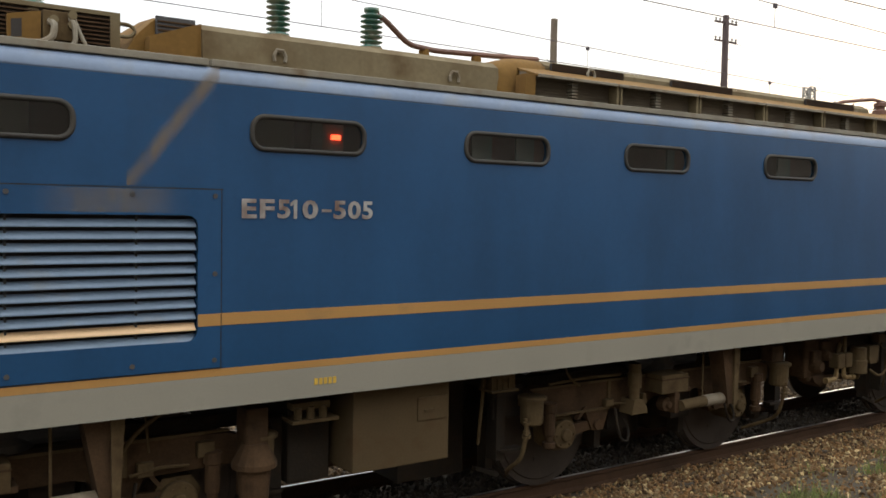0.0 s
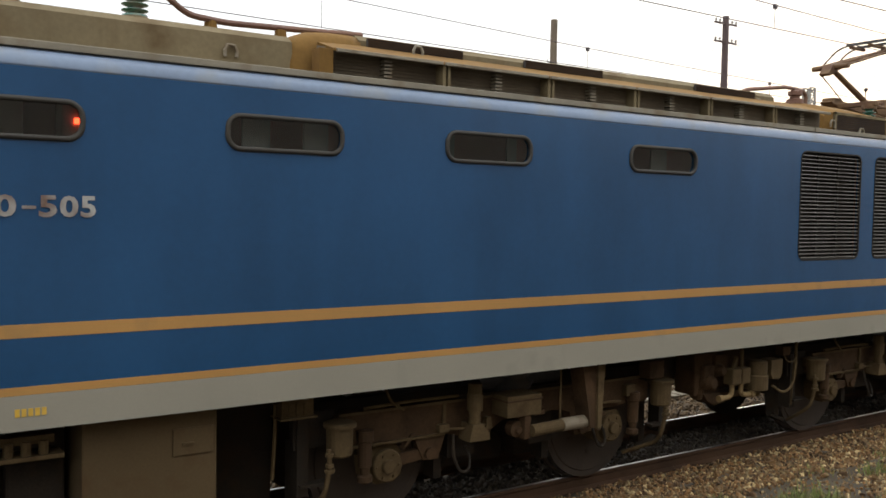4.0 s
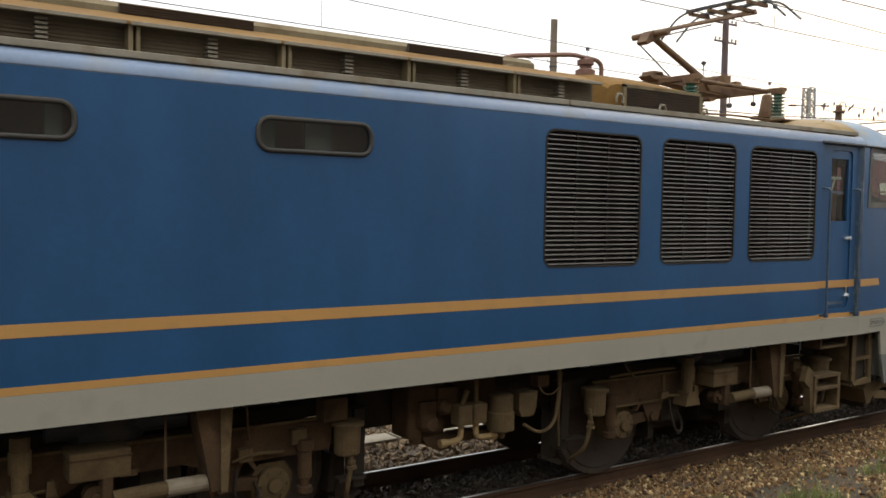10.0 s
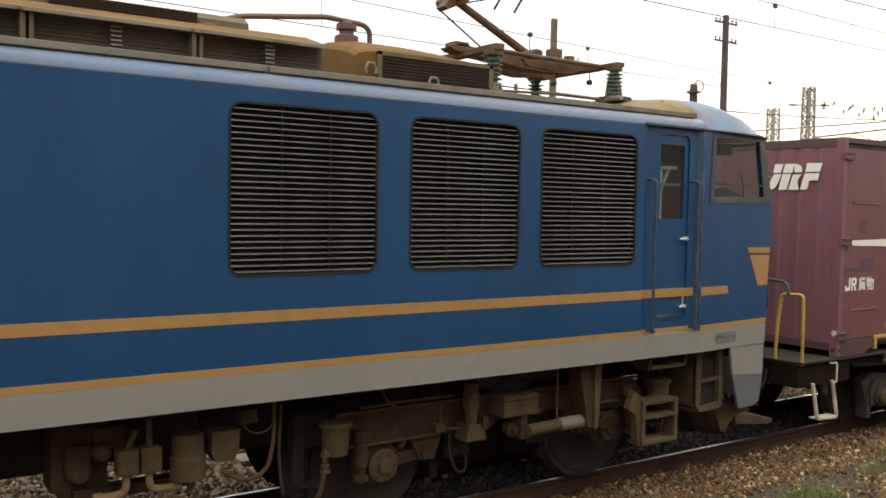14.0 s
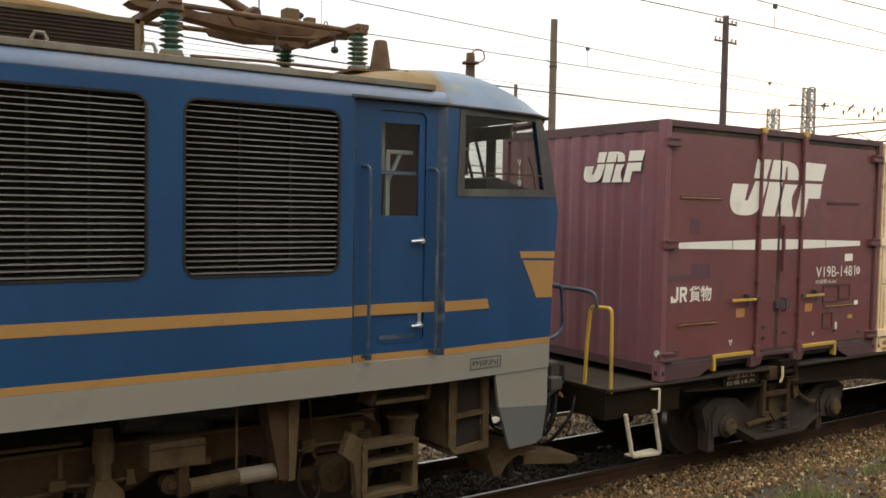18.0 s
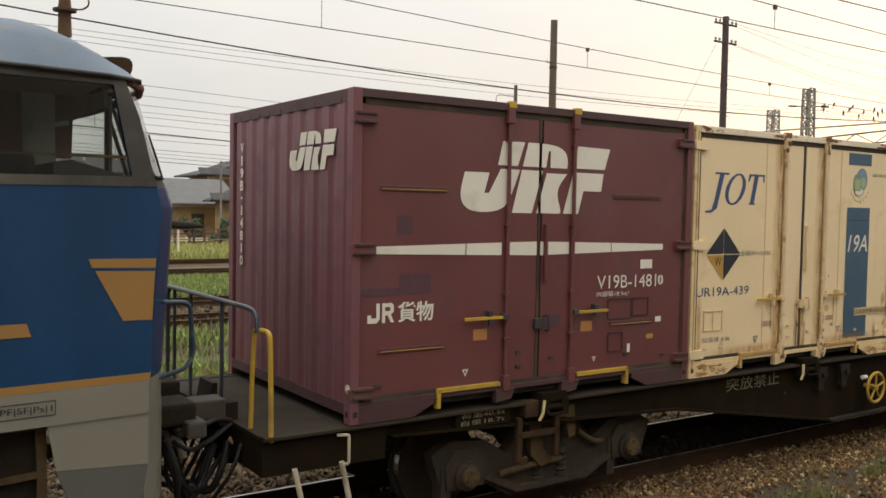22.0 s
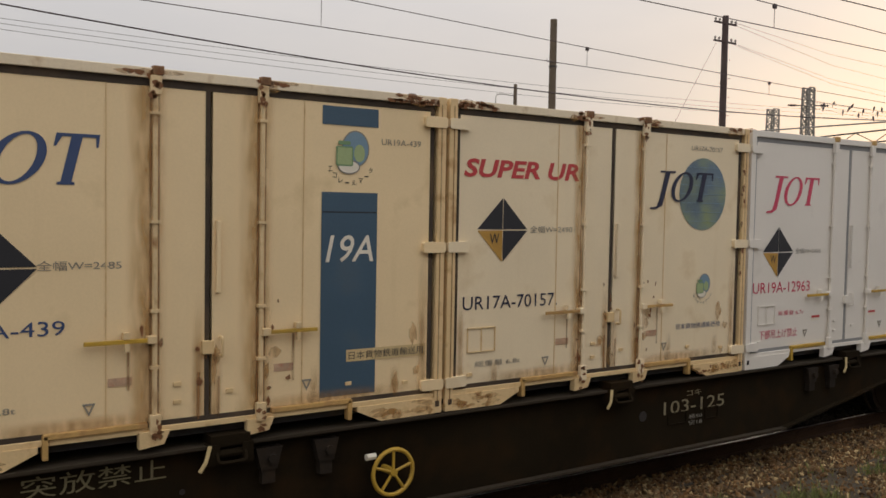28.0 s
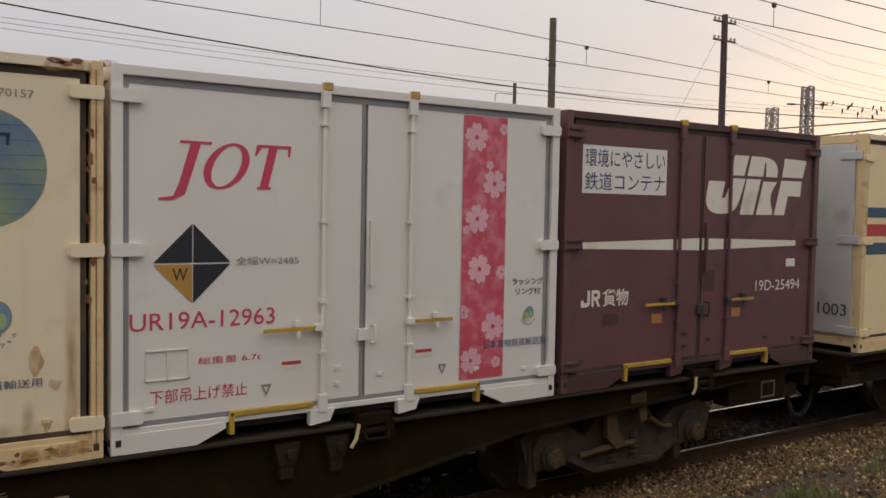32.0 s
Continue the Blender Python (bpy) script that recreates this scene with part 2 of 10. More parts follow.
# ---- materials ----
def surface(name, colour, rough=0.55, metal=0.0, vary=0.12, dirt=None, much=0.3, streaks=0.0, scale=1.0, bump=0.15, grain=60.0, specular=0.5, island=0.0):
    """A painted, metal or stone surface with two scales of variation, dirt and fine relief."""
    m = bpy.data.materials.new(name)
    m.use_nodes = True
    n, l = m.node_tree.nodes, m.node_tree.links
    bsdf = n["Principled BSDF"]
    bsdf.inputs["Roughness"].default_value, bsdf.inputs["Metallic"].default_value = rough, metal
    bsdf.inputs["Specular IOR Level"].default_value = specular
    tc = n.new("ShaderNodeTexCoord")

    def noise_at(size, detail, stretch_=(1, 1, 1)):
        mp, t = n.new("ShaderNodeMapping"), n.new("ShaderNodeTexNoise")
        mp.inputs["Scale"].default_value = stretch_
        t.inputs["Scale"].default_value, t.inputs["Detail"].default_value = size, detail
        l.new(tc.outputs["Object"], mp.inputs["Vector"])
        l.new(mp.outputs["Vector"], t.inputs["Vector"])
        return t.outputs["Fac"]

    def ramp(src, a, b, lo, hi):
        r = n.new("ShaderNodeMapRange")
        r.inputs["From Min"].default_value, r.inputs["From Max"].default_value = a, b
        r.inputs["To Min"].default_value, r.inputs["To Max"].default_value = lo, hi
        l.new(src, r.inputs["Value"])
        return r.outputs["Result"]

    def times(a, b):
        k = n.new("ShaderNodeMath")
        k.operation = "MULTIPLY"
        l.new(a, k.inputs[0])
        l.new(b, k.inputs[1])
        return k.outputs["Value"]

    large, fine = noise_at(1.3 * scale, 4), noise_at(grain, 3)
    gain = times(ramp(large, 0.3, 0.7, 1 - vary, 1 + vary), ramp(fine, 0.3, 0.7, 1 - vary / 2, 1 + vary / 2))
    if island:
        g = n.new("ShaderNodeNewGeometry")
        gain = times(gain, ramp(g.outputs["Random Per Island"], 0, 1, 1 - island, 1 + island))
    base = n.new("ShaderNodeVectorMath")
    base.operation = "SCALE"
    base.inputs[0].default_value = colour
    l.new(gain, base.inputs["Scale"])
    colour_out = base.outputs["Vector"]
    if dirt:
        spots = ramp(noise_at(2.6 * scale, 8), 0.62 - 0.35 * much, 0.85 - 0.2 * much, 0, 1)
        mask = spots
        if streaks:
            mx = n.new("ShaderNodeMath")
            mx.operation = "MAXIMUM"
            l.new(ramp(noise_at(7 * scale, 4, (1, 1, 0.06)), 0.66 - 0.2 * streaks, 0.86, 0, 0.7 * min(1, streaks + 0.3)), mx.inputs[0])
            l.new(spots, mx.inputs[1])
            mask = mx.outputs["Value"]
        mix = n.new("ShaderNodeMix")
        mix.data_type = "RGBA"
        l.new(mask, mix.inputs["Factor"])
        l.new(colour_out, mix.inputs["A"])
        mix.inputs["B"].default_value = (*dirt, 1)
        colour_out = mix.outputs["Result"]
        l.new(ramp(mask, 0, 1, rough, min(1, rough + 0.35)), bsdf.inputs["Roughness"])
    l.new(colour_out, bsdf.inputs["Base Color"])
    if bump:
        b = n.new("ShaderNodeBump")
        b.inputs["Strength"].default_value, b.inputs["Distance"].default_value = bump, 0.01
        l.new(noise_at(grain * 0.7, 4), b.inputs["Height"])
        l.new(b.outputs["Normal"], bsdf.inputs["Normal"])
    return m


def glazing(name, tint=(0.55, 0.6, 0.6), gloss=0.94):
    m = bpy.data.materials.new(name)
    m.use_nodes = True
    n, l = m.node_tree.nodes, m.node_tree.links
    n.clear()
    o, mx = n.new("ShaderNodeOutputMaterial"), n.new("ShaderNodeMixShader")
    tr, gl, fr = n.new("ShaderNodeBsdfTransparent"), n.new("ShaderNodeBsdfGlossy"), n.new("ShaderNodeLayerWeight")
    tr.inputs["Color"].default_value = (*tint, 1)
    gl.inputs["Roughness"].default_value = 0.02
    fr.inputs["Blend"].default_value = 0.5
    steep, base = n.new("ShaderNodeMath"), n.new("ShaderNodeMath")
    steep.operation, base.operation = "POWER", "MULTIPLY_ADD"
    steep.inputs[1].default_value = 4.5
    base.inputs[1].default_value, base.inputs[2].default_value = gloss, 0.05
    l.new(fr.outputs["Facing"], steep.inputs[0])
    l.new(steep.outputs["Value"], base.inputs[0])
    l.new(base.outputs["Value"], mx.inputs["Fac"])
    l.new(tr.outputs["BSDF"], mx.inputs[1])
    l.new(gl.outputs["BSDF"], mx.inputs[2])
    l.new(mx.outputs["Shader"], o.inputs["Surface"])
    return m


def glow(name, colour, power):
    m = bpy.data.materials.new(name)
    m.use_nodes = True
    b = m.node_tree.nodes["Principled BSDF"]
    b.inputs["Base Color"].default_value = (*colour, 1)
    b.inputs["Emission Color"].default_value = (*colour, 1)
    b.inputs["Emission Strength"].default_value = power
    return m


GRIME = (0.10, 0.075, 0.05)
BLUE = surface("blue_paint", (0.0112, 0.0485, 0.111), 0.26, vary=0.06, dirt=(0.016, 0.0528, 0.1104), much=-0.6, streaks=0.0, bump=0.02, grain=25)
# body blue with the sky's brightness put in, for the curved shoulder
SHOULDER = surface("skylit_blue_paint", (0.144, 0.1824, 0.248), 0.45, vary=0.12, specular=0.3, dirt=(0.2, 0.196, 0.18), much=0.3, streaks=0.2, bump=0.05, grain=25)
OCHRE = surface("ochre_paint", (0.336, 0.172, 0.0496), 0.4, vary=0.06, dirt=(0.16, 0.096, 0.04), much=0.05, bump=0.04)
SILL = surface("grey_paint", (0.2208, 0.1968, 0.1504), 0.5, vary=0.04, dirt=(0.168, 0.148, 0.112), much=0.06, streaks=0.15, bump=0.04, specular=0.35)
ROOF = surface("roof_dust", (0.1424, 0.1088, 0.0608), 0.9, specular=0.15, vary=0.15, dirt=(0.076, 0.048, 0.0224), much=0.45, streaks=0.5, scale=1.5, bump=0.08, grain=30)
GUTTER = surface("gutter_beige", (0.176, 0.148, 0.104), 0.75, vary=0.12, dirt=(0.112, 0.072, 0.036), much=0.35, scale=2, bump=0.08)
GASKET = surface("dusty_window_gasket", (0.0288, 0.024, 0.0184), 0.6, vary=0.12, dirt=(0.0496, 0.04, 0.0288), much=0.3, specular=0.3)
RUBBER = surface("rubber_gasket", (0.022, 0.019, 0.016), 0.8, vary=0.15, dirt=(0.045, 0.036, 0.026), much=0.3, specular=0.15)
DARK = surface("dark_steel", (0.035, 0.032, 0.03), 0.7, vary=0.2, dirt=GRIME, much=0.3)
SLAT = surface("grille_aluminium", (0.116, 0.104, 0.0864), 0.5, metal=0.2, vary=0.12, dirt=(0.04, 0.0296, 0.0192), much=0.4)
SKYLIT_SLAT = surface("skylit_louvre_blue", (0.124, 0.164, 0.212), 0.45, vary=0.1, dirt=(0.16, 0.152, 0.136), much=0.2)
BOGIE = surface("brake_dust", (0.0592, 0.032, 0.0144), 0.9, vary=0.3, dirt=(0.0224, 0.0128, 0.0064), much=0.45, bump=0.3, scale=2.5, specular=0.2)
BOGIE_PALE = surface("pale_dust", (0.0864, 0.056, 0.0248), 0.9, vary=0.22, dirt=(0.0464, 0.0272, 0.012), much=0.42, bump=0.25, scale=2.5, specular=0.2)
# dark steel; on far frames and inner beams it has shade put in
BOGIE_DARK = surface("dark_underframe_steel", (0.0208, 0.0144, 0.0088), 0.85, vary=0.3, dirt=(0.032, 0.0192, 0.0096), much=0.35, bump=0.3, scale=2.5, specular=0.25)
WHEEL = surface("wheel_steel", (0.036, 0.0224, 0.0128), 0.75, metal=0.1, vary=0.2, dirt=(0.02, 0.0136, 0.008), much=0.3)
TREAD = surface("polished_tread", (0.55, 0.54, 0.52), 0.3, metal=1.0, vary=0.05)
INSULATOR = surface("green_porcelain", (0.0256, 0.092, 0.0576), 0.2, vary=0.15, dirt=(0.176, 0.144, 0.096), much=0.45, bump=0, scale=3)
COPPER = surface("red_brown_busbar", (0.132, 0.06, 0.036), 0.7, vary=0.2, dirt=(0.112, 0.076, 0.04), much=0.4)
CHROME = surface("bare_steel", (0.6, 0.59, 0.57), 0.35, metal=1.0, vary=0.06)
# near-black with the shade of vents, sockets and holes put into it
INSIDE = surface("opening_shade", (0.026, 0.020, 0.016), 0.9)
INSIDE_GREY = surface("blind_grey", (0.084, 0.0848, 0.0736), 0.8, vary=0.15)
GLASS = glazing("window_glass", (0.8, 0.82, 0.8))
RED_LIGHT = glow("red_indicator", (1.0, 0.06, 0.02), 6.0)
CURTAIN = surface("cabin_brown", (0.13, 0.052, 0.036), 0.9)
LETTER = surface("stained_steel_letters", (0.336, 0.32, 0.288), 0.5, metal=0.3, vary=0.1, dirt=(0.12, 0.06, 0.036), much=0.75, scale=2.4)
BROWN = surface("maroon_paint", (0.150, 0.048, 0.044), 0.36, vary=0.10, dirt=(0.118, 0.046, 0.044), much=0.3, streaks=0.3, bump=0.05)
# maroon made lighter and purpler: skylight put into the end's colour
LIT_MAROON = surface("lit_maroon_paint", (0.182, 0.066, 0.068), 0.42, vary=0.10, dirt=(0.15, 0.062, 0.075), much=0.35, streaks=0.3, bump=0.05)
RUSTED = surface("rusted_fitting", (0.24, 0.125, 0.055), 0.8, vary=0.2, dirt=(0.11, 0.05, 0.025), much=0.5, scale=6, bump=0.2)
# darker maroon with shadow put into it: rails, hinge ribs, slots, card frames
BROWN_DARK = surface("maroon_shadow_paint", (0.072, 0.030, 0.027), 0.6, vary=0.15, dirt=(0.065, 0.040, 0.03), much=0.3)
CREAM_PALE = surface("pale_cream_paint", (0.80, 0.655, 0.435), 0.5, vary=0.04, dirt=(0.64, 0.47, 0.25), much=0.1, streaks=0.3, bump=0.05)
CREAM = surface("cream_paint", (0.82, 0.62, 0.355), 0.5, vary=0.04, dirt=(0.62, 0.45, 0.23), much=0.06, streaks=0.25, bump=0.05)
CREAM_TOP = surface("pale_worn_rail", (0.76, 0.63, 0.44), 0.55, vary=0.07, dirt=(0.42, 0.25, 0.11), much=0.08, streaks=0.15, scale=2.2)
CREAM_RAIL = surface("rusty_cream_rail", (0.70, 0.50, 0.255), 0.6, vary=0.08, dirt=(0.36, 0.18, 0.06), much=0.16, streaks=0.2, scale=2.6)
WHITE = surface("white_paint", (0.745, 0.69, 0.605), 0.42, vary=0.025, dirt=(0.60, 0.55, 0.47), much=0.0, streaks=0.1, bump=0.03)
SEAL = surface("door_seal", (0.06, 0.046, 0.034), 0.85, vary=0.2, dirt=(0.14, 0.09, 0.05), much=0.35, specular=0.15)
SEAL_GREY = surface("grey_seal", (0.24, 0.235, 0.225), 0.7, vary=0.1)
YELLOW = surface("yellow_paint", (0.50, 0.30, 0.035), 0.5, vary=0.12, dirt=(0.2, 0.12, 0.04), much=0.3)
PRINT_WHITE = surface("white_print", (0.74, 0.67, 0.54), 0.55, vary=0.05, dirt=(0.46, 0.38, 0.27), much=0.12, bump=0)
PRINT_NAVY = surface("navy_print", (0.042, 0.070, 0.155), 0.5, vary=0.05, bump=0)
PRINT_RED = surface("red_print", (0.50, 0.05, 0.05), 0.5, vary=0.05, bump=0)
PRINT_PINK = surface("crimson_print", (0.58, 0.055, 0.105), 0.5, vary=0.05, bump=0)
PRINT_BLACK = surface("black_print", (0.022, 0.022, 0.026), 0.5, vary=0.1, bump=0)
PRINT_AMBER = surface("amber_print", (0.46, 0.25, 0.05), 0.5, vary=0.08, bump=0)
PRINT_BLUE = surface("slate_blue_print", (0.048, 0.092, 0.132), 0.5, vary=0.08, dirt=(0.075, 0.105, 0.125), much=0.1, bump=0)
PRINT_GREY = surface("grey_print", (0.24, 0.215, 0.175), 0.6, vary=0.1, bump=0)
PRINT_GREEN = surface("green_print", (0.16, 0.27, 0.13), 0.5, vary=0.1, bump=0)
WAGON = surface("wagon_dark_grey", (0.01591, 0.01101, 0.005676), 0.9, vary=0.2, dirt=(0.02924, 0.01548, 0.00602), much=0.38, streaks=0.2, bump=0.12, specular=0.05)
WAGON_DECK = surface("wagon_deck", (0.03784, 0.02752, 0.01634), 0.85, vary=0.2, dirt=(0.03096, 0.02064, 0.01204), much=0.35, bump=0.25, specular=0.25)
RAIL = surface("rail_rust", (0.0555, 0.02812, 0.01406), 0.9, vary=0.2, dirt=(0.0259, 0.01406, 0.00814), much=0.35, bump=0.2, specular=0.2)
RAILTOP = surface("rail_head", (0.36, 0.35, 0.34), 0.38, metal=1.0, vary=0.04, bump=0)
SLEEPER = surface("concrete_sleeper", (0.0555, 0.0407, 0.02664), 0.9, vary=0.2, dirt=(0.0333, 0.0222, 0.0148), much=0.4)
EARTH = surface("yard_earth", (0.07252, 0.0518, 0.0296), 0.95, vary=0.3, dirt=(0.04588, 0.037, 0.02294), much=0.45, bump=0.7, scale=1.4, grain=45)
STONE = surface("ballast_stone", (0.1322, 0.06676, 0.02202), 0.9, vary=0.15, island=0.75, bump=0.2, dirt=(0.2146, 0.1554, 0.0814), much=0.35, scale=5, grain=40)
STONE_PALE = surface("pale_ballast", (0.1369, 0.0888, 0.04588), 0.9, vary=0.1, island=0.6, bump=0.3)
# dust colour and the shade under the train, put into one tone
STONE_DARK = surface("dusty_shaded_ballast", (0.03404, 0.02294, 0.01332), 0.95, vary=0.1, island=0.45, bump=0.3)
GRASS = surface("grass_blades", (0.1406, 0.1591, 0.0407), 0.8, vary=0.15, island=0.4, bump=0)
GRASS_DRY = surface("dry_blades", (0.148, 0.1184, 0.0518), 0.8, vary=0.15, island=0.4, bump=0)
CONCRETE = surface("pole_concrete", (0.23, 0.205, 0.17), 0.9, vary=0.15, dirt=(0.13, 0.1, 0.075), much=0.3)
WOODPOLE = surface("dark_pole", (0.075, 0.05, 0.045), 0.9, vary=0.15)
WIRE = surface("wire", (0.05, 0.035, 0.035), 0.7, vary=0.05, bump=0)
FAR_WALL = surface("house_cream", (0.78, 0.62, 0.34), 0.8, vary=0.05)
TILE = surface("grey_roof_tile", (0.12, 0.118, 0.115), 0.6, vary=0.1)
STEEL = surface("galvanised_steel", (0.27, 0.25, 0.22), 0.8, vary=0.12, specular=0.2)

DAMPER = surface("damper_pale", (0.16, 0.124, 0.08), 0.7, vary=0.12, dirt=(0.08, 0.052, 0.028), much=0.35, scale=3)
COCK = surface("dusty_brass_pipe", (0.192, 0.12, 0.044), 0.7, vary=0.15, dirt=(0.064, 0.04, 0.02), much=0.35, scale=3)
PANTO = surface("pantograph_ochre_brown", (0.12, 0.0624, 0.0224), 0.8, vary=0.2, dirt=(0.048, 0.0192, 0.0128), much=0.5, scale=2, bump=0.1)
ROOF_OCHRE = surface("ochre_dust", (0.148, 0.08, 0.0224), 0.9, specular=0.12, vary=0.16, dirt=(0.096, 0.0496, 0.0192), much=0.4, streaks=0.4, scale=1.6, bump=0.08, grain=30)
CREAM_ROD = surface("rust_stained_rod", (0.66, 0.49, 0.27), 0.6, vary=0.1, dirt=(0.30, 0.15, 0.055), much=0.30, streaks=0.3, scale=3.5)
MAROON_FIVE = surface("dull_maroon_paint", (0.135, 0.052, 0.052), 0.5, vary=0.10, dirt=(0.10, 0.05, 0.05), much=0.25, streaks=0.2, bump=0.06)
CAB_LINING = surface("cab_lining_sage", (0.17, 0.155, 0.11), 0.85, vary=0.1)
WBOGIE = surface("wagon_brake_dust", (0.03956, 0.02408, 0.01204), 0.9, vary=0.3, dirt=(0.01634, 0.01118, 0.00688), much=0.5, bump=0.3, scale=2.5)
HOSE = surface("black_rubber_hose", (0.012, 0.011, 0.010), 0.55, vary=0.2, dirt=(0.05, 0.04, 0.03), much=0.25)
CAB_PALE = surface("cab_fitting_pale", (0.46, 0.44, 0.37), 0.7, vary=0.1)
STENCIL = surface("faded_stencil_paint", (0.25, 0.205, 0.115), 0.7, vary=0.2, dirt=(0.12, 0.1, 0.07), much=0.4, scale=4, bump=0)


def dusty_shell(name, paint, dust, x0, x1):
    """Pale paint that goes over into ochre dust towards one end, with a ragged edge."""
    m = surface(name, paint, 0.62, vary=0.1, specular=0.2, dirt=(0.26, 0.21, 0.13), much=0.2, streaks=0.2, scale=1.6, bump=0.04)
    n, l = m.node_tree.nodes, m.node_tree.links
    bsdf = n["Principled BSDF"]
    before = bsdf.inputs["Base Color"].links[0].from_socket
    tc, xyz, t, r, add = n.new("ShaderNodeTexCoord"), n.new("ShaderNodeSeparateXYZ"), n.new("ShaderNodeTexNoise"), n.new("ShaderNodeMapRange"), n.new("ShaderNodeMath")
    t.inputs["Scale"].default_value, t.inputs["Detail"].default_value = 3.0, 5.0
    l.new(tc.outputs["Object"], xyz.inputs["Vector"])
    l.new(tc.outputs["Object"], t.inputs["Vector"])
    add.operation = "MULTIPLY_ADD"
    l.new(t.outputs["Fac"], add.inputs[0])
    add.inputs[1].default_value = 0.5
    l.new(xyz.outputs["X"], add.inputs[2])
    l.new(add.outputs["Value"], r.inputs["Value"])
    r.interpolation_type = "SMOOTHSTEP"
    r.inputs["From Min"].default_value, r.inputs["From Max"].default_value = x0, x1
    r.inputs["To Min"].default_value, r.inputs["To Max"].default_value = 1.0, 0.0
    mix = n.new("ShaderNodeMix")
    mix.data_type = "RGBA"
    l.new(r.outputs["Result"], mix.inputs["Factor"])
    l.new(before, mix.inputs["A"])
    mix.inputs["B"].default_value = (*dust, 1)
    l.new(mix.outputs["Result"], bsdf.inputs["Base Color"])
    return m


def sheen_bands(m, amount):
    """Broad soft bands down a painted side, faint reflections put into its colour, and a slight waviness of its sheet.
    """
    n, l = m.node_tree.nodes, m.node_tree.links
    bsdf = n["Principled BSDF"]
    tc = n.new("ShaderNodeTexCoord")

    def soft_noise(size, detail, stretch_):
        mp, t = n.new("ShaderNodeMapping"), n.new("ShaderNodeTexNoise")
        mp.inputs["Scale"].default_value = stretch_
        t.inputs["Scale"].default_value, t.inputs["Detail"].default_value = size, detail
        l.new(tc.outputs["Object"], mp.inputs["Vector"])
        l.new(mp.outputs["Vector"], t.inputs["Vector"])
        return t.outputs["Fac"]

    r, k = n.new("ShaderNodeMapRange"), n.new("ShaderNodeVectorMath")
    r.inputs["From Min"].default_value, r.inputs["From Max"].default_value = 0.33, 0.67
    r.inputs["To Min"].default_value, r.inputs["To Max"].default_value = 1 - amount, 1 + amount
    l.new(soft_noise(2.2, 3.0, (1.0, 1.0, 0.22)), r.inputs["Value"])
    k.operation = "SCALE"
    l.new(bsdf.inputs["Base Color"].links[0].from_socket, k.inputs[0])
    l.new(r.outputs["Result"], k.inputs["Scale"])
    l.new(k.outputs["Vector"], bsdf.inputs["Base Color"])
    b = n.new("ShaderNodeBump")
    b.inputs["Strength"].default_value, b.inputs["Distance"].default_value = 0.35, 0.02
    l.new(soft_noise(1.5, 1.0, (1.0, 1.0, 0.45)), b.inputs["Height"])
    l.new(bsdf.inputs["Normal"].links[0].from_socket, b.inputs["Normal"])
    l.new(b.outputs["Normal"], bsdf.inputs["Normal"])


# soft reflections put into the side colours as upright bands
sheen_bands(BLUE, 0.085)
sheen_bands(BROWN, 0.05)
WINDSCREEN = glazing("windscreen_glass", (0.88, 0.90, 0.87), 0.5)
BED = surface("yard_ballast", (0.100, 0.068, 0.038), 0.95, vary=0.3, dirt=(0.06, 0.042, 0.025), much=0.4, bump=0.8, grain=18, specular=0.1)
WORN_HANDLE = surface("worn_ochre_handle", (0.50, 0.30, 0.10), 0.6, vary=0.15, dirt=(0.25, 0.12, 0.05), much=0.4, scale=4)
POLE = surface("weathered_pole", (0.145, 0.110, 0.078), 0.9, vary=0.15, dirt=(0.09, 0.075, 0.05), much=0.3, specular=0.2)
# ---- ground and tracks ----
bm = B()
n = 60
xs = [-900, -300, -120, -60, -30] + [-20 + k * 1.5 for k in range(41)] + [50, 70, 100, 160, 300, 700, 1500]
ys = [-300, -60, -20, -12, -8, -5, -4, -3.4, -2.8, -2.2, -1.6, -1.2, -0.8, 0, 1.2, 2, 2.8, 3.6, 5, 7, 10, 14, 20, 28, 40, 55, 75, 110, 200, 500, 2000]
grid = []
for x in xs:
    col = []
    for y in ys:
        z = -0.20 + 0.02 * noise.noise((x * 0.4, y * 0.7, 0))
        if y < -1.0:
            z = -0.22 + 0.03 * noise.noise((x * 0.8, y * 1.1, 3)) - 0.05 * min(1, max(0, (-1.0 - y) / 1.0))
        if y > 45:
            z = -0.35
        col.append(bm.verts.new((x, y, z)))
    grid.append(col)
for a, b in zip(grid, grid[1:]):
    for j in range(len(ys) - 1):
        bm.faces.new((a[j], b[j], b[j + 1], a[j + 1]))
ground = part("ground", bm, EARTH, None, smooth=True)
tagged(ground, "brown trodden earth of a railway yard", "ground", kind="structure")


def rail_profile(y, out_):
    """One rail's section: foot, web and head."""
    return [(y - 0.064, -0.153), (y + 0.064, -0.153), (y + 0.064, -0.14), (y + 0.012, -0.12), (y + 0.012, -0.045), (y + 0.032, -0.03), (y + 0.032, -0.004), (y - 0.032, -0.004), (y - 0.032, -0.03), (y - 0.012, -0.045), (y - 0.012, -0.12), (y - 0.064, -0.14)]


RUSTY_HEAD = surface("rusty_rail_head", (0.20, 0.115, 0.065), 0.6, vary=0.15, bump=0, specular=0.1)


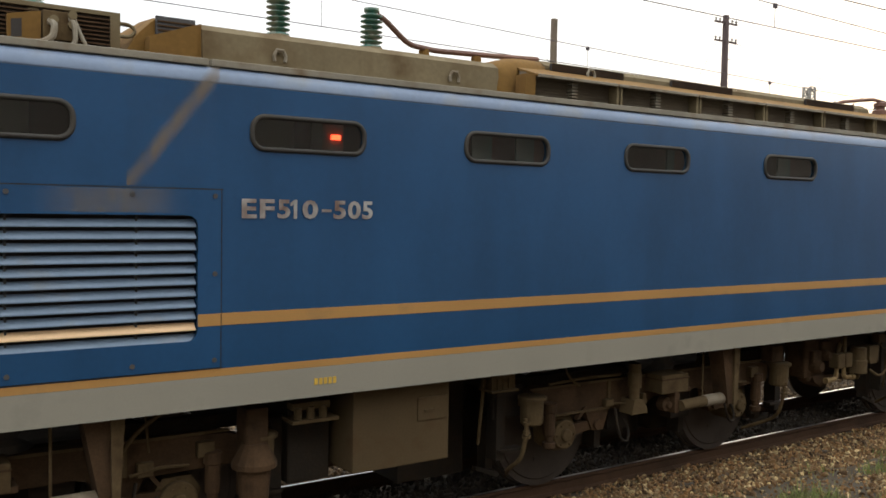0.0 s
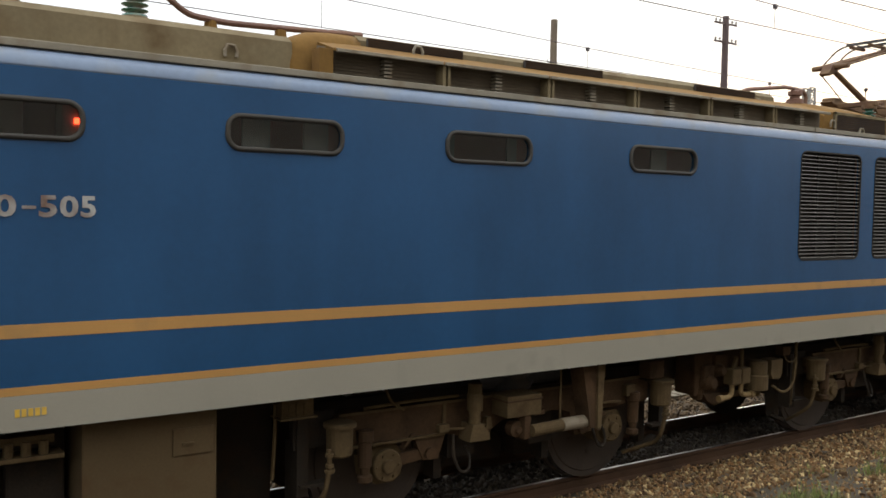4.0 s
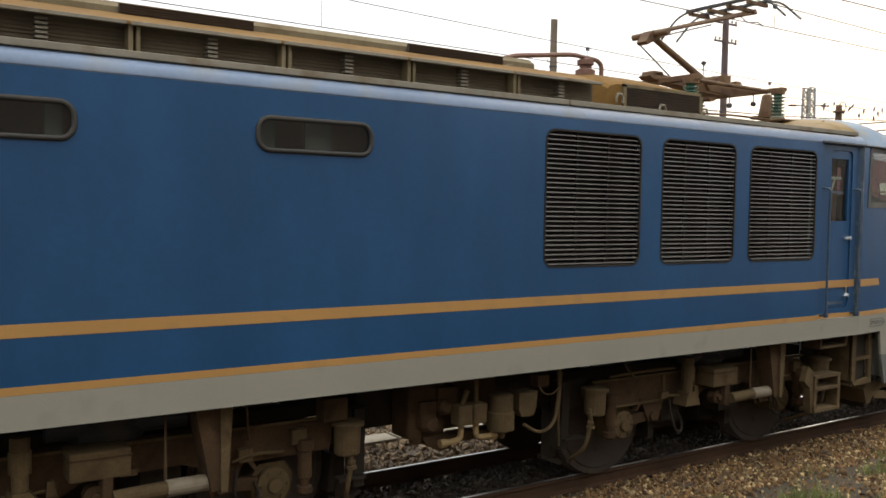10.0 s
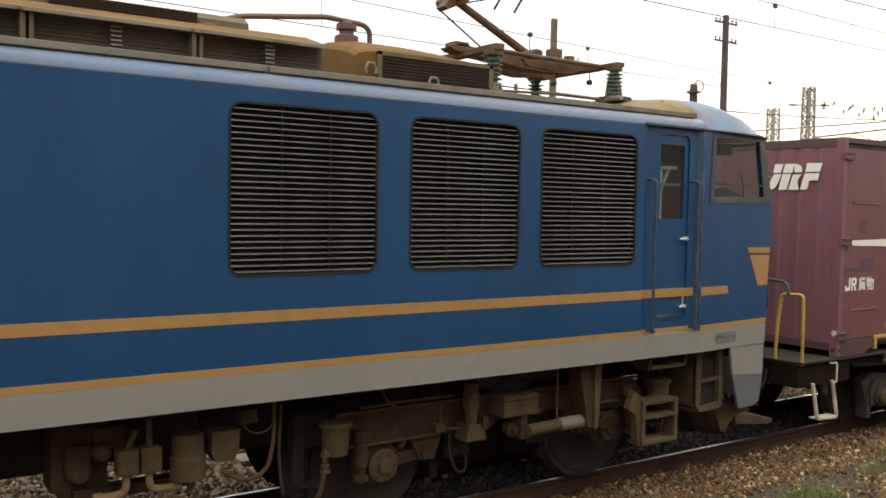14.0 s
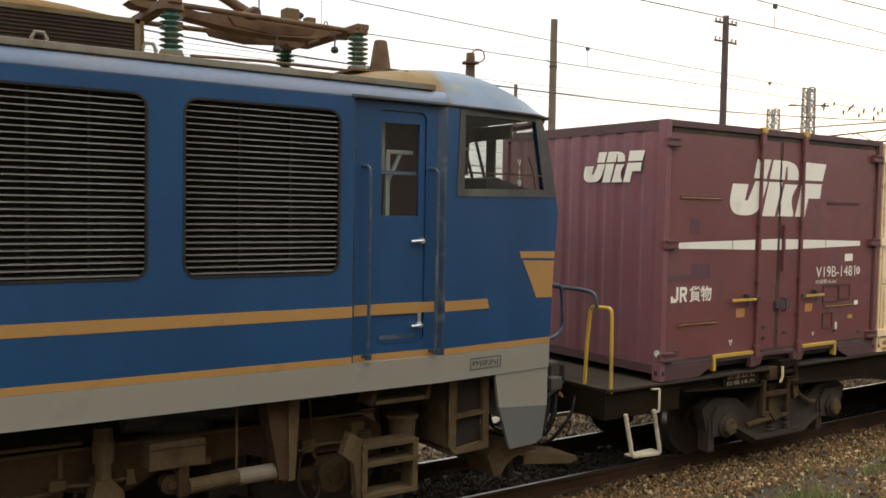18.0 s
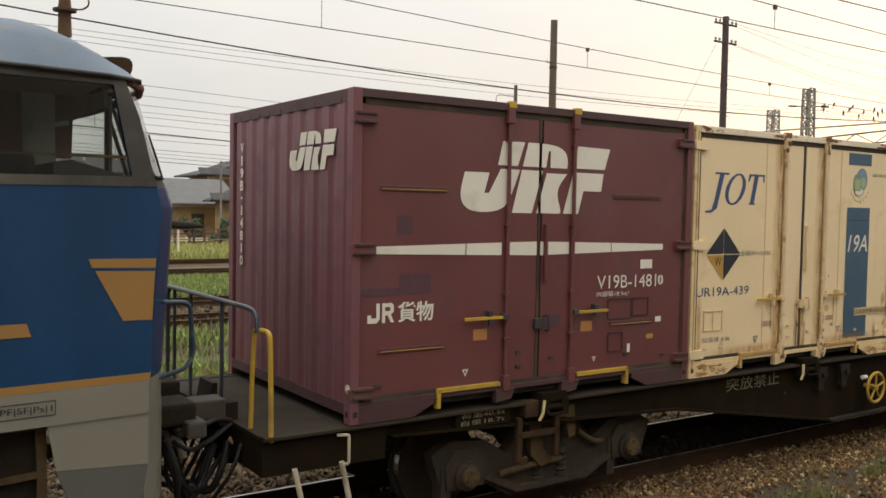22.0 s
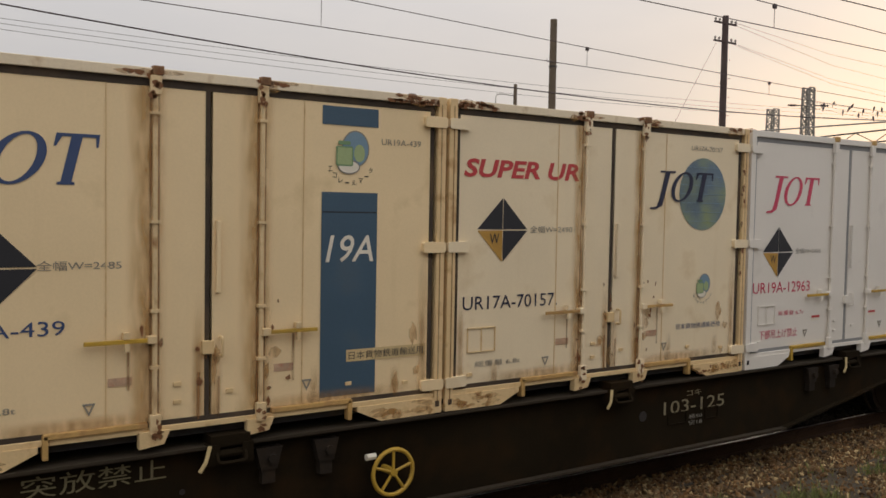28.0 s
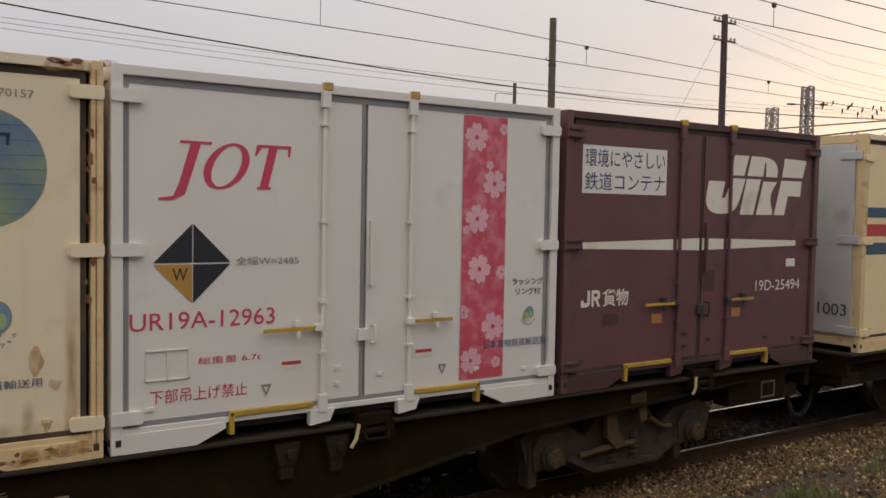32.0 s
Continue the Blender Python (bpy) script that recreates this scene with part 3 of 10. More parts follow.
def railway(yc, x0, x1, label, sleepers):
    tr = thing("railway_track", 0, yc, -0.2, label, "track", "tracks of the yard")
    for s in (-1, 1):
        y = yc + s * 0.5655
        rail = part("rail", prism(B(), rail_profile(y, s), x0, x1, "x"), RAIL, tr)
        part("rail_head", box(B(), x0, x1, y - 0.012 + s * -0.006, y + 0.012 + s * -0.006, -0.006, 0.0), RAILTOP if yc < 10 else RUSTY_HEAD, rail, "polished running surface" if yc < 10 else "dull rusty running surface")
    if yc > 10:
        part("ballast_bed", prism(B(), [(yc - 2.0, -0.25), (yc - 1.5, -0.165), (yc + 1.5, -0.165), (yc + 2.0, -0.25)], x0, x1, "x"), BED, tr, "dusty tan ballast bed")
    if sleepers:
        bm_ = B()
        box(bm_, -0.1, 0.1, yc - 1.0, yc + 1.0, -0.24, -0.175 if yc < 10 else -0.155, 0.015)
        first = part("sleeper", bm_, SLEEPER, tr)
        a, b = sleepers
        first.location.x += a
        for k in range(1, int((b - a) / 0.6)):
            again(first, 0.6 * k)
    return tr


railway(0, -60, 160, "rusty rails with polished heads on dusty ballast", (-6, 24))
railway(4.2, -60, 160, "second track with polished rail heads on ballast", (-2, 22))
railway(13.4, -60, 200, "rusty yard track among weeds", (-2, 16))
railway(17.2, -60, 200, "rusty yard track beside a grass strip", (0, 18))
railway(28.2, -60, 200, "rusty yard track beyond a grass strip", None)
railway(34.4, -60, 200, "far rusty yard track before a fence", None)


def stones(name, count, x0, x1, y0, y1, z, size, material, label, seed, keep=None):
    """Broken stones strewn over a strip."""
    rng = random.Random(seed)
    ico = bmesh.new()
    bmesh.ops.create_icosphere(ico, subdivisions=1, radius=1)
    co = np.array([v.co[:] for v in ico.verts])
    fa = np.array([[v.index for v in f.verts] for f in ico.faces])
    ico.free()
    vs, fs = [], []
    for k in range(count):
        x, y = rng.uniform(x0, x1), rng.uniform(y0, y1)
        if keep and rng.random() > keep(x, y):
            continue
        s = size * (0.45 + 1.3 * rng.random() ** 2)
        q = Euler((rng.uniform(0, 6), rng.uniform(0, 6), rng.uniform(0, 6))).to_matrix()
        m = np.array(q) @ np.diag((s * rng.uniform(0.8, 1.3), s * rng.uniform(0.6, 1.0), s * rng.uniform(0.35, 0.65)))
        jag = 1 + 0.36 * np.array([[rng.uniform(-1, 1)] for _ in co])
        fs.append(fa + len(vs) * len(co))
        vs.append((co * jag) @ m.T + (x, y, z(x, y) + s * 0.2))
    me = bpy.data.meshes.new(name)
    me.from_pydata(np.concatenate(vs).tolist(), [], np.concatenate(fs).tolist())
    me.materials.append(material)
    ob = new(name, me)
    BASE[ob.name] = Vector()
    return tagged(ob, label, "gravel", kind="stuff")


def bed(x, y):
    """Height of the stones' bed across the line."""
    if y < -0.62:
        return -0.15 - 0.10 * min(1, (-0.62 - y) / 0.9) + 0.02 * noise.noise((x * 1.3, y * 2, 1))
    return -0.17


def bare(x, y):
    """Where the bright gravel beside the line thins out over earth."""
    k = noise.noise((x * 0.55, y * 1.2, 8)) + 0.35 * noise.noise((x * 2, y * 2, 4))
    edge = -1.30 + 0.22 * k
    return (1.0 if y < -0.74 else 0.45) if y > edge else (0.55 if k > 0.0 and y < -1.5 else 0.16)


stones("gravel", 50000, 3.6, 14, -2.6, -0.64, bed, 0.0195, STONE, "fine orange-tan broken stones beside the rail", 1, bare)
stones("gravel", 1400, 3.6, 16, -2.6, -0.64, bed, 0.033, STONE, "larger tan stones strewn in the gravel", 21, bare)
stones("gravel", 13000, 3.6, 15, -2.6, -0.64, bed, 0.019, surface("straw_stone", (0.35, 0.25, 0.12), 0.9, island=0.5, bump=0.2), "pale straw-coloured chips in the gravel", 22, bare)
stones("gravel", 14000, 14, 45, -2.6, -0.64, bed, 0.032, STONE, "tan broken stones along the line", 2, bare)
stones("gravel", 16000, -1, 22, -0.52, 0.52, lambda x, y: -0.165 + 0.015 * noise.noise((x * 3, y * 3, 2)), 0.026, STONE_DARK, "brake-dust brown ballast between the rails, the train's shade put in", 3)
stones("gravel", 30000, -1, 20, 0.62, 3.6, lambda x, y: -0.19, 0.032, STONE_PALE, "pale ballast between the two tracks", 4)
stones("gravel", 5000, 0, 24, 4.8, 8.0, lambda x, y: -0.2, 0.06, STONE_PALE, "pale ballast beyond the second track", 5)
stones("gravel", 4000, 1, 20, 10.5, 19.5, lambda x, y: -0.2, 0.07, STONE_DARK, "dark ballast of the yard tracks", 6)

# the platform on which the camera stands; behind it, unseen blocks added to darken the train
pf = part("platform", box(B(), -40, 60, -13.5, -5.6, -0.3, 1.02), surface("platform_asphalt", (0.075, 0.070, 0.064), 0.9, vary=0.15, dirt=(0.05, 0.046, 0.04), much=0.3), None)
tagged(pf, "plain dark asphalt station platform", "platform", kind="structure")
wb = part("shade_wall", box(B(), -40, -3, -13.9, -13.5, -0.3, 3.3), surface("shade_wall_brown", (0.16, 0.13, 0.10), 0.9, vary=0.1), None)
tagged(wb, "low brown wall, added unseen to darken reflections", "wall", kind="structure")

# tall and lower block, sized for the light they keep off the train
sb = part("shade_blocks", box(box(B(), -3, 11, -24, -13.5, -0.3, 8.5, 0.1), 11, 75, -22, -13.6, -0.3, 5.6, 0.1), surface("shade_block_brown", (0.22, 0.19, 0.16), 0.9, vary=0.12), None)
tagged(sb, "brown blocks, added unseen to dim the train's side", "building", kind="structure")

# cable trough lids between the tracks
trough = thing("cable_trough", 3, 2.1, -0.2, "grey concrete cable trough lids flush with the ballast", "cable trough")
lid = part("lid", box(B(), 3.52, 4.48, 1.95, 2.25, -0.2, -0.13, 0.012), surface("dusty_concrete", (0.20, 0.165, 0.115), 0.9, vary=0.2, dirt=(0.1, 0.075, 0.045), much=0.4, bump=0.3), trough)
for k in range(2, 20):
    if k:
        again(lid, k - 1.0)


def blades(name, count, x0, x1, y0, y1, z, height, material, label, seed, width=0.006, keep=None, tuft=1):
    """Thin bent blades of grass."""
    rng = random.Random(seed)
    vs, fs = [], []
    for k in range(count):
        cx, cy = rng.uniform(x0, x1), rng.uniform(y0, y1)
        if keep and rng.random() > keep(cx, cy):
            continue
        for _ in range(tuft):
            x, y = cx + rng.gauss(0, 0.05) * (tuft > 1), cy + rng.gauss(0, 0.05) * (tuft > 1)
            h, a = height * rng.uniform(0.4, 1.2), rng.uniform(0, 6.28)
            lean, w = h * rng.uniform(0.1, 0.7), width * rng.uniform(0.6, 1.4)
            b = rng.uniform(0, 6.28)
            dx, dy = math.cos(a), math.sin(a)
            px, py = w * math.cos(b), w * math.sin(b)
            i = len(vs)
            vs += [(x - px, y - py, z), (x + px, y + py, z), (x + 0.3 * lean * dx - px * 0.8, y + 0.3 * lean * dy - py * 0.8, z + 0.55 * h), (x + 0.3 * lean * dx + px * 0.8, y + 0.3 * lean * dy + py * 0.8, z + 0.55 * h), (x + lean * dx, y + lean * dy, z + h)]
            fs += [(i, i + 1, i + 3, i + 2), (i + 2, i + 3, i + 4)]
    me = bpy.data.meshes.new(name)
    me.from_pydata(vs, [], fs)
    me.materials.append(material)
    ob = new(name, me)
    BASE[ob.name] = Vector()
    return tagged(ob, label, "grass", kind="stuff")


YARD_GRASS = surface("yellow_green_blades", (0.33, 0.33, 0.10), 0.8, vary=0.15, island=0.4, bump=0)
GREEN_GRASS = surface("fresh_green_blades", (0.20, 0.25, 0.065), 0.8, vary=0.15, island=0.4, bump=0)


def tufted(x, y):
    return 1.0 if noise.noise((x * 1.1, y * 1.4, 5)) > 0.28 else 0.02


blades("grass", 900, 4.5, 18, -3.2, -1.5, -0.27, 0.13, GRASS, "sparse green weeds in the gravel", 11, 0.004, tufted, 5)
blades("grass", 260, 4.5, 30, -2.6, -0.75, -0.24, 0.15, GRASS_DRY, "dry weed stalks beside the rail", 12, 0.003, None, 4)
for k, (x, y, n_) in enumerate(((9.6, -1.62, 14), (10.3, -1.35, 10), (8.9, -1.30, 8), (11.2, -1.55, 12), (12.0, -1.25, 9), (6.4, -1.75, 16), (7.0, -1.45, 7))):
    blades("grass", n_, x - 0.22, x + 0.22, y - 0.12, y + 0.12, -0.25, 0.11, GRASS, "small green weeds in the gravel", 40 + k, 0.004, None, 8)
blades("grass", 40, 7.4, 8.3, -2.1, -1.75, -0.26, 0.17, GRASS, "a green weed tuft in the gravel", 13, 0.004, None, 12)
blades("grass", 12000, 3, 22, 19.5, 26.5, -0.2, 0.22, GREEN_GRASS, "tall grass strip between the yard tracks", 14, 0.02, None, 3)
blades("grass", 7000, 1, 16, 6.5, 12.2, -0.2, 0.24, GREEN_GRASS, "weeds beside the second track", 15, 0.015, lambda x, y: 1 if noise.noise((x * 0.5, y * 0.5, 2)) > -0.05 else 0.1, 3)
blades("grass", 9000, 4, 30, 36.5, 49, -0.25, 0.5, YARD_GRASS, "tall grass before the yard fence", 16, 0.03, None, 3)
blades("grass", 3000, 2, 20, 9, 16, -0.2, 0.2, GRASS_DRY, "dry grass among the yard tracks", 17, 0.012, None, 3)

# ---- the electric locomotive ----
YL = -1.46
loco = thing("electric_locomotive", -10.7, 0, 0, "blue electric locomotive with ochre stripes and a dusty roof", "locomotive")
WINDOWS = [(-17.18, -16.34), (-15.23, -14.39), (-13.50, -12.67), (-11.78, -10.96), (-9.82, -8.96)]
GRILLES = [(-7.32, -6.21), (-5.93, -4.90), (-4.67, -3.57)]
ZW0, ZW1 = 2.998, 3.214
FRONT, CAB = -20.0, -3.46

holes = [rounded(a, b, ZW0, ZW1, 0.088) for a, b in WINDOWS] + [rounded(a, b, 2.16, 3.30, 0.09) for a, b in GRILLES] + [rounded(-17.62, -15.59, 1.75, 2.555, 0.07)]
side = part("side_wall", sheet(B(), [(FRONT, 1.31), (CAB, 1.31), (CAB, 3.40), (FRONT, 3.40)], holes, YL, 0.05), BLUE, loco, "blue painted steel side")
part("side_wall", box(B(), FRONT, -1.9, 1.41, 1.46, 1.31, 3.42), BLUE, loco, "blue painted steel side")
# shoulder and gutter
SH = [(-1.46, 3.40), (-1.46, 3.415), (-1.458, 3.43), (-1.454, 3.446), (-1.448, 3.462), (-1.438, 3.478), (-1.425, 3.492), (-1.408, 3.505), (-1.38, 3.515), (-1.38, 3.40)]
part("shoulder", prism(B(), SH, FRONT, -2.66, "x"), SHOULDER, loco, "weathered upper edge of the side, sky brightness put into its colour", smooth=True)
part("shoulder", prism(B(), [(-y, z) for y, z in SH], FRONT, CAB, "x"), SHOULDER, loco, "weathered upper edge of the side, sky brightness put into its colour")
bm = B()
for a, b in ((FRONT, -15.51), (-15.49, -7.05), (-7.03, -2.75)):
    box(bm, a, b, -1.425, -1.35, 3.515, 3.56, 0.006)
pieces("gutter", bm, GUTTER, loco, "dusty beige rain gutter")
part("gutter", box(B(), FRONT, -2.7, 1.35, 1.425, 3.515, 3.56), GUTTER, loco)
part("roof", prism(B(), [(-1.36, 3.50), (-1.30, 3.57), (-0.9, 3.63), (0, 3.66), (0.9, 3.63), (1.30, 3.57), (1.36, 3.50)], FRONT, -2.9, "x"), ROOF, loco, "dusty brown roof")
part("front_wall", prism(B(), [(FRONT, 1.31), (FRONT - 0.25, 1.31), (FRONT - 0.1, 3.40), (FRONT, 3.42)], -1.4, 1.4), BLUE, loco)
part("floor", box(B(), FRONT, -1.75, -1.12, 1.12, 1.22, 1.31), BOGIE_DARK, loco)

# painted bands, a little proud of the side
for z0, z1, m, nm in ((1.842, 1.921, OCHRE, "upper_stripe"), (1.509, 1.558, OCHRE, "lower_stripe")):
    bm = B()
    box(bm, FRONT, -17.9 if nm == "upper_stripe" else CAB, YL - 0.003, YL, z0, z1)
    if nm == "upper_stripe":
        box(bm, -15.44, CAB, YL - 0.003, YL, z0, z1)
    part(nm, bm, m, loco, "ochre painted stripe")
part("sill_band", box(B(), FRONT, CAB, YL - 0.004, YL + 0.06, 1.30, 1.508), SILL, loco, "light grey painted sill band")
# drain stain below the gutter joint
part("rust_stain", sheet(B(), [(-16.03, 2.735), (-15.45, 2.735), (-15.45, 3.505), (-16.03, 3.505)], [], YL - 0.0015, 0.0004), soft_stain("rust_film", (0.27, 0.19, 0.10), 0.27, slant=True), loco, "slanting rust-coloured drain stain")
part("rust_stain", sheet(B(), [(-16.6, 2.57), (-15.62, 2.57), (-15.62, 2.715), (-16.6, 2.715)], [], YL - 0.0130, 0.0004), soft_stain("rust_film_low", (0.26, 0.2, 0.12), 0.22), loco, "faint drain stain over the panel")
# removable louvre panel
bm = B()
box(bm, -17.96, -15.425, YL - 0.008, YL, 2.72, 2.728)
box(bm, -17.96, -15.425, YL - 0.008, YL, 1.563, 1.57)
box(bm, -15.44, -15.432, YL - 0.008, YL, 1.57, 2.72)
pieces("panel_joint", bm, RUBBER, loco)
pan = part("louvre_panel", sheet(B(), [(-17.95, 1.57), (-15.44, 1.57), (-15.44, 2.72), (-17.95, 2.72)], [rounded(-17.62, -15.59, 1.75, 2.555, 0.07)], YL - 0.012, 0.012), BLUE, loco, "blue bolted louvre panel")
bm = B()
for z in (2.68, 2.18, 1.62):
    for x in (-17.9, -16.7, -16.0, -15.48):
        if z != 2.18 or x in (-17.9, -15.48):
            rod(bm, (x, YL - 0.011, z), (x, YL - 0.02, z), 0.016, 10)
pieces("bolt", bm, DARK, pan)
part("upper_stripe", box(B(), -15.59, -15.44, YL - 0.015, YL - 0.012, 1.842, 1.921), OCHRE, pan, "ochre painted stripe")
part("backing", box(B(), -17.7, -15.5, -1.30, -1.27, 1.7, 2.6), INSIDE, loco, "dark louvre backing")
# slats lean to the sky; its light is put into their paler paints
SKYLIT_OCHRE = surface("skylit_ochre_paint", (0.592, 0.384, 0.208), 0.45, vary=0.08)
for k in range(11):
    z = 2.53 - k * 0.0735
    painted = SKYLIT_OCHRE if k == 9 else SKYLIT_SLAT
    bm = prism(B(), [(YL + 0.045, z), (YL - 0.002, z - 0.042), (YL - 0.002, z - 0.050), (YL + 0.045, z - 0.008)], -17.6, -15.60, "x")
    part("louvre_slat", bm, painted, pan, "ochre louvre slat in line with the stripe, skylight put into its colour" if k == 9 else "blue louvre slat, skylight put into its colour")
bm = B()
for x in (-16.70, -15.965):
    box(bm, x - 0.007, x + 0.007, YL + 0.03, YL + 0.06, 1.75, 2.555)
pieces("mullion", bm, DARK, pan)

# side windows
for a, b in WINDOWS:
    ring = [(x, YL - 0.003, z) for x, z in rounded(a, b, ZW0, ZW1, 0.088, 7)]
    w = part("window", tube(B(), ring + ring[:2], 0.0175, 8), GASKET, loco, "long low window in a round rubber gasket", smooth=True)
    pane = part("pane", sheet(B(), rounded(a + 0.004, b - 0.004, ZW0 + 0.004, ZW1 - 0.004, 0.084), [], YL + 0.008, 0.006), GLASS, w, "dusty glass")
    pane.visible_shadow = False
# machine room behind the windows
part("machine_room_wall", box(B(), -19.5, -3.6, -0.55, -0.5, 1.4, 3.5), CURTAIN, loco, "dim brown wall of the machine room")
bm = B()
for x0, x1 in ((-13.35, -13.15), (-12.90, -12.71), (-11.70, -11.62), (-11.10, -11.0), (-9.80, -9.64), (-9.42, -9.21)):
    box(bm, x0, x1, -1.33, -1.31, 2.9, 3.3, 0.004)
pieces("window_blind", bm, INSIDE_GREY, loco, "grey blinds behind the side windows")
bm = B()
for x0, x1 in ((-17.1, -16.46), (-15.05, -14.60), (-14.37, -14.18), (-13.9, -13.6)):
    box(bm, x0, x1, -0.75, -0.55, 1.6, 3.4, 0.01)
pieces("equipment_cabinet", bm, CAB_PALE, loco, "grey cabinets seen through the windows")
part("indicator_lamp", box(B(), -14.29, -14.215, -0.762, -0.75, 3.15, 3.185), RED_LIGHT, loco, "glowing red indicator")

# intake grilles
for gi, (a, b) in enumerate(GRILLES):
    g = part("intake_grille", ring_frame(B(), a + 0.01, b - 0.01, 2.17, 3.29, 0.08, 0.016, YL - 0.006, YL + 0.03), RUBBER, loco, "dark intake grille with worn metal slats")
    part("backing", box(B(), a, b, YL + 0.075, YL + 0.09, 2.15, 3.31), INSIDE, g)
    bm = B()
    prism(bm, [(YL + 0.06, 0.004), (YL + 0.006, -0.002), (YL + 0.004, -0.010), (YL + 0.008, -0.012), (YL + 0.06, -0.001)], a + 0.012, b - 0.012, "x")
    bm.transform(Matrix.Translation((0, 0, 3.264)))
    first = part("slat", bm, SLAT, g)
    for k in range(1, 28):
        again(first, 0, 0, -0.0398 * k)
    bm = B()
    for q in (0.35, 0.68):
        x = a + (b - a) * q
        box(bm, x - 0.010, x + 0.010, YL + 0.045, YL + 0.065, 2.17, 3.29)
    pieces("mullion", bm, DARK, g)

# cab: door bay, door, cab side, windows
XE = -1.50
RAILBLUE = surface("worn_blue_rail", (0.024, 0.044, 0.068), 0.35, vary=0.2, dirt=(0.128, 0.128, 0.128), much=0.3, scale=4)


def cab_bow(x):
    return 0.0 if x < -2.62 else 0.13 * (x + 2.62) / 1.2


part("door_bay", sheet(B(), [(CAB + 0.04, 1.31), (-2.72, 1.31), (-2.72, 3.42), (CAB + 0.04, 3.42)], [rounded(-3.25, -2.82, 1.62, 3.34, 0.06)], YL + 0.045, 0.03), BLUE, loco, "recessed blue door bay")
bm = B()
prism(bm, [(CAB, YL), (CAB + 0.04, YL + 0.045), (CAB + 0.04, YL + 0.08), (CAB, YL + 0.05)], 1.31, 3.42, "z")
prism(bm, [(-2.72, YL + 0.045), (-2.68, YL), (-2.66, YL), (-2.66, YL + 0.06), (-2.72, YL + 0.08)], 1.31, 3.42, "z")
pieces("bay_jamb", bm, RAILBLUE, loco, "worn bright edge of the door bay")
door = part("cab_door", sheet(B(), rounded(-3.246, -2.824, 1.624, 3.336, 0.056), [[(-3.20, 2.57), (-2.875, 2.57), (-2.875, 3.25), (-3.20, 3.25)]], YL + 0.06, 0.03), BLUE, loco, "blue cab door with a tall window")
pane = part("pane", box(B(), -3.205, -2.87, YL + 0.078, YL + 0.084, 2.565, 3.255), GLASS, door)
pane.visible_shadow = False
bm = B()
box(bm, -3.20, -2.875, YL + 0.10, YL + 0.115, 2.875, 2.90)
pieces("sash_bar", bm, SHOULDER, door)
bm = B()
rod(bm, (-2.855, YL + 0.06, 2.385), (-2.855, YL + 0.02, 2.385), 0.022)
tube(bm, [(-2.855, YL + 0.025, 2.385), (-2.96, YL + 0.02, 2.38)], 0.012)
part("door_handle", bm, CHROME, door, "bright steel lever")
bm = B()
rod(bm, (-2.86, YL + 0.06, 1.75), (-2.86, YL + 0.02, 1.75), 0.02)
tube(bm, [(-2.86, YL + 0.025, 1.75), (-2.95, YL + 0.02, 1.745)], 0.012)
box(bm, -2.875, -2.845, YL + 0.045, YL + 0.055, 1.74, 1.86)
part("door_handle", bm, CHROME, door, "bright steel lever with a stay")
part("kick_slot", box(B(), -3.2, -2.9, YL + 0.054, YL + 0.062, 1.655, 1.685), RAILBLUE, door, "ribbed tread plate")
bm = B()
box(bm, CAB + 0.04, -2.72, YL + 0.042, YL + 0.045, 1.842, 1.921)
box(bm, CAB + 0.04, -2.72, YL + 0.042, YL + 0.045, 1.509, 1.558)
part("upper_stripe", bm, OCHRE, loco, "ochre painted stripe")
part("upper_stripe", box(B(), -3.235, -2.835, YL + 0.056, YL + 0.06, 1.842, 1.921), OCHRE, door, "ochre painted stripe")
part("sill_band", box(B(), CAB, -2.66, YL - 0.004, YL + 0.05, 1.30, 1.508), SILL, loco, "light grey painted sill band")
bm = B()
box(bm, CAB - 0.02, -2.64, YL - 0.012, YL + 0.05, 3.40, 3.425, 0.005)
part("bay_lintel", bm, DARK, loco)
for x in (-3.335, -2.755):
    bm = B()
    tube(bm, [(x - 0.03, YL + 0.05, 2.925), (x, YL - 0.02, 2.92), (x, YL - 0.02, 1.56), (x - 0.01, YL + 0.045, 1.545)], 0.013, 10, 0.05)
    rod(bm, (x, YL - 0.02, 1.57), (x, YL - 0.02, 1.53), 0.024)
    part("handrail", bm, RAILBLUE, loco, "worn upright handrail by the door")
WINC = [(-2.49, 2.785), (-1.61, 2.80), (-1.725, 3.355), (-2.49, 3.35)]
EDGE = [(XE, 1.31), (XE + 0.01, 1.52), (XE + 0.03, 2.04), (XE + 0.08, 2.61), (XE + 0.045, 2.74), (XE - 0.065, 3.17), (XE - 0.165, 3.41)]
part("cab_side", sheet(B(), [(-2.66, 1.31), *EDGE, (-2.66, 3.41)], [WINC], YL, 0.05, cab_bow), BLUE, loco, "blue cab side")
fr = part("cab_window", sheet(B(), [(-2.565, 2.725), (XE + 0.045, 2.74), (XE - 0.065, 3.17), (XE - 0.16, 3.40), (-2.54, 3.395)], [WINC], YL - 0.006, 0.012, cab_bow), surface("window_frame_grey", (0.049, 0.042, 0.032), 0.6, vary=0.12, dirt=(0.13, 0.115, 0.085), much=0.3), loco, "cab side window in a grey-brown frame")
pane = part("pane", sheet(B(), WINC, [], YL + 0.014, 0.006, cab_bow), GLASS, fr)
pane.visible_shadow = False
bm = sheet(B(), [(-2.66, 1.842), (-2.20, 1.842), (-2.225, 1.921), (-2.66, 1.921)], [], YL - 0.003, 0.003, cab_bow)
part("upper_stripe", bm, OCHRE, loco, "ochre painted stripe with a slanted end")
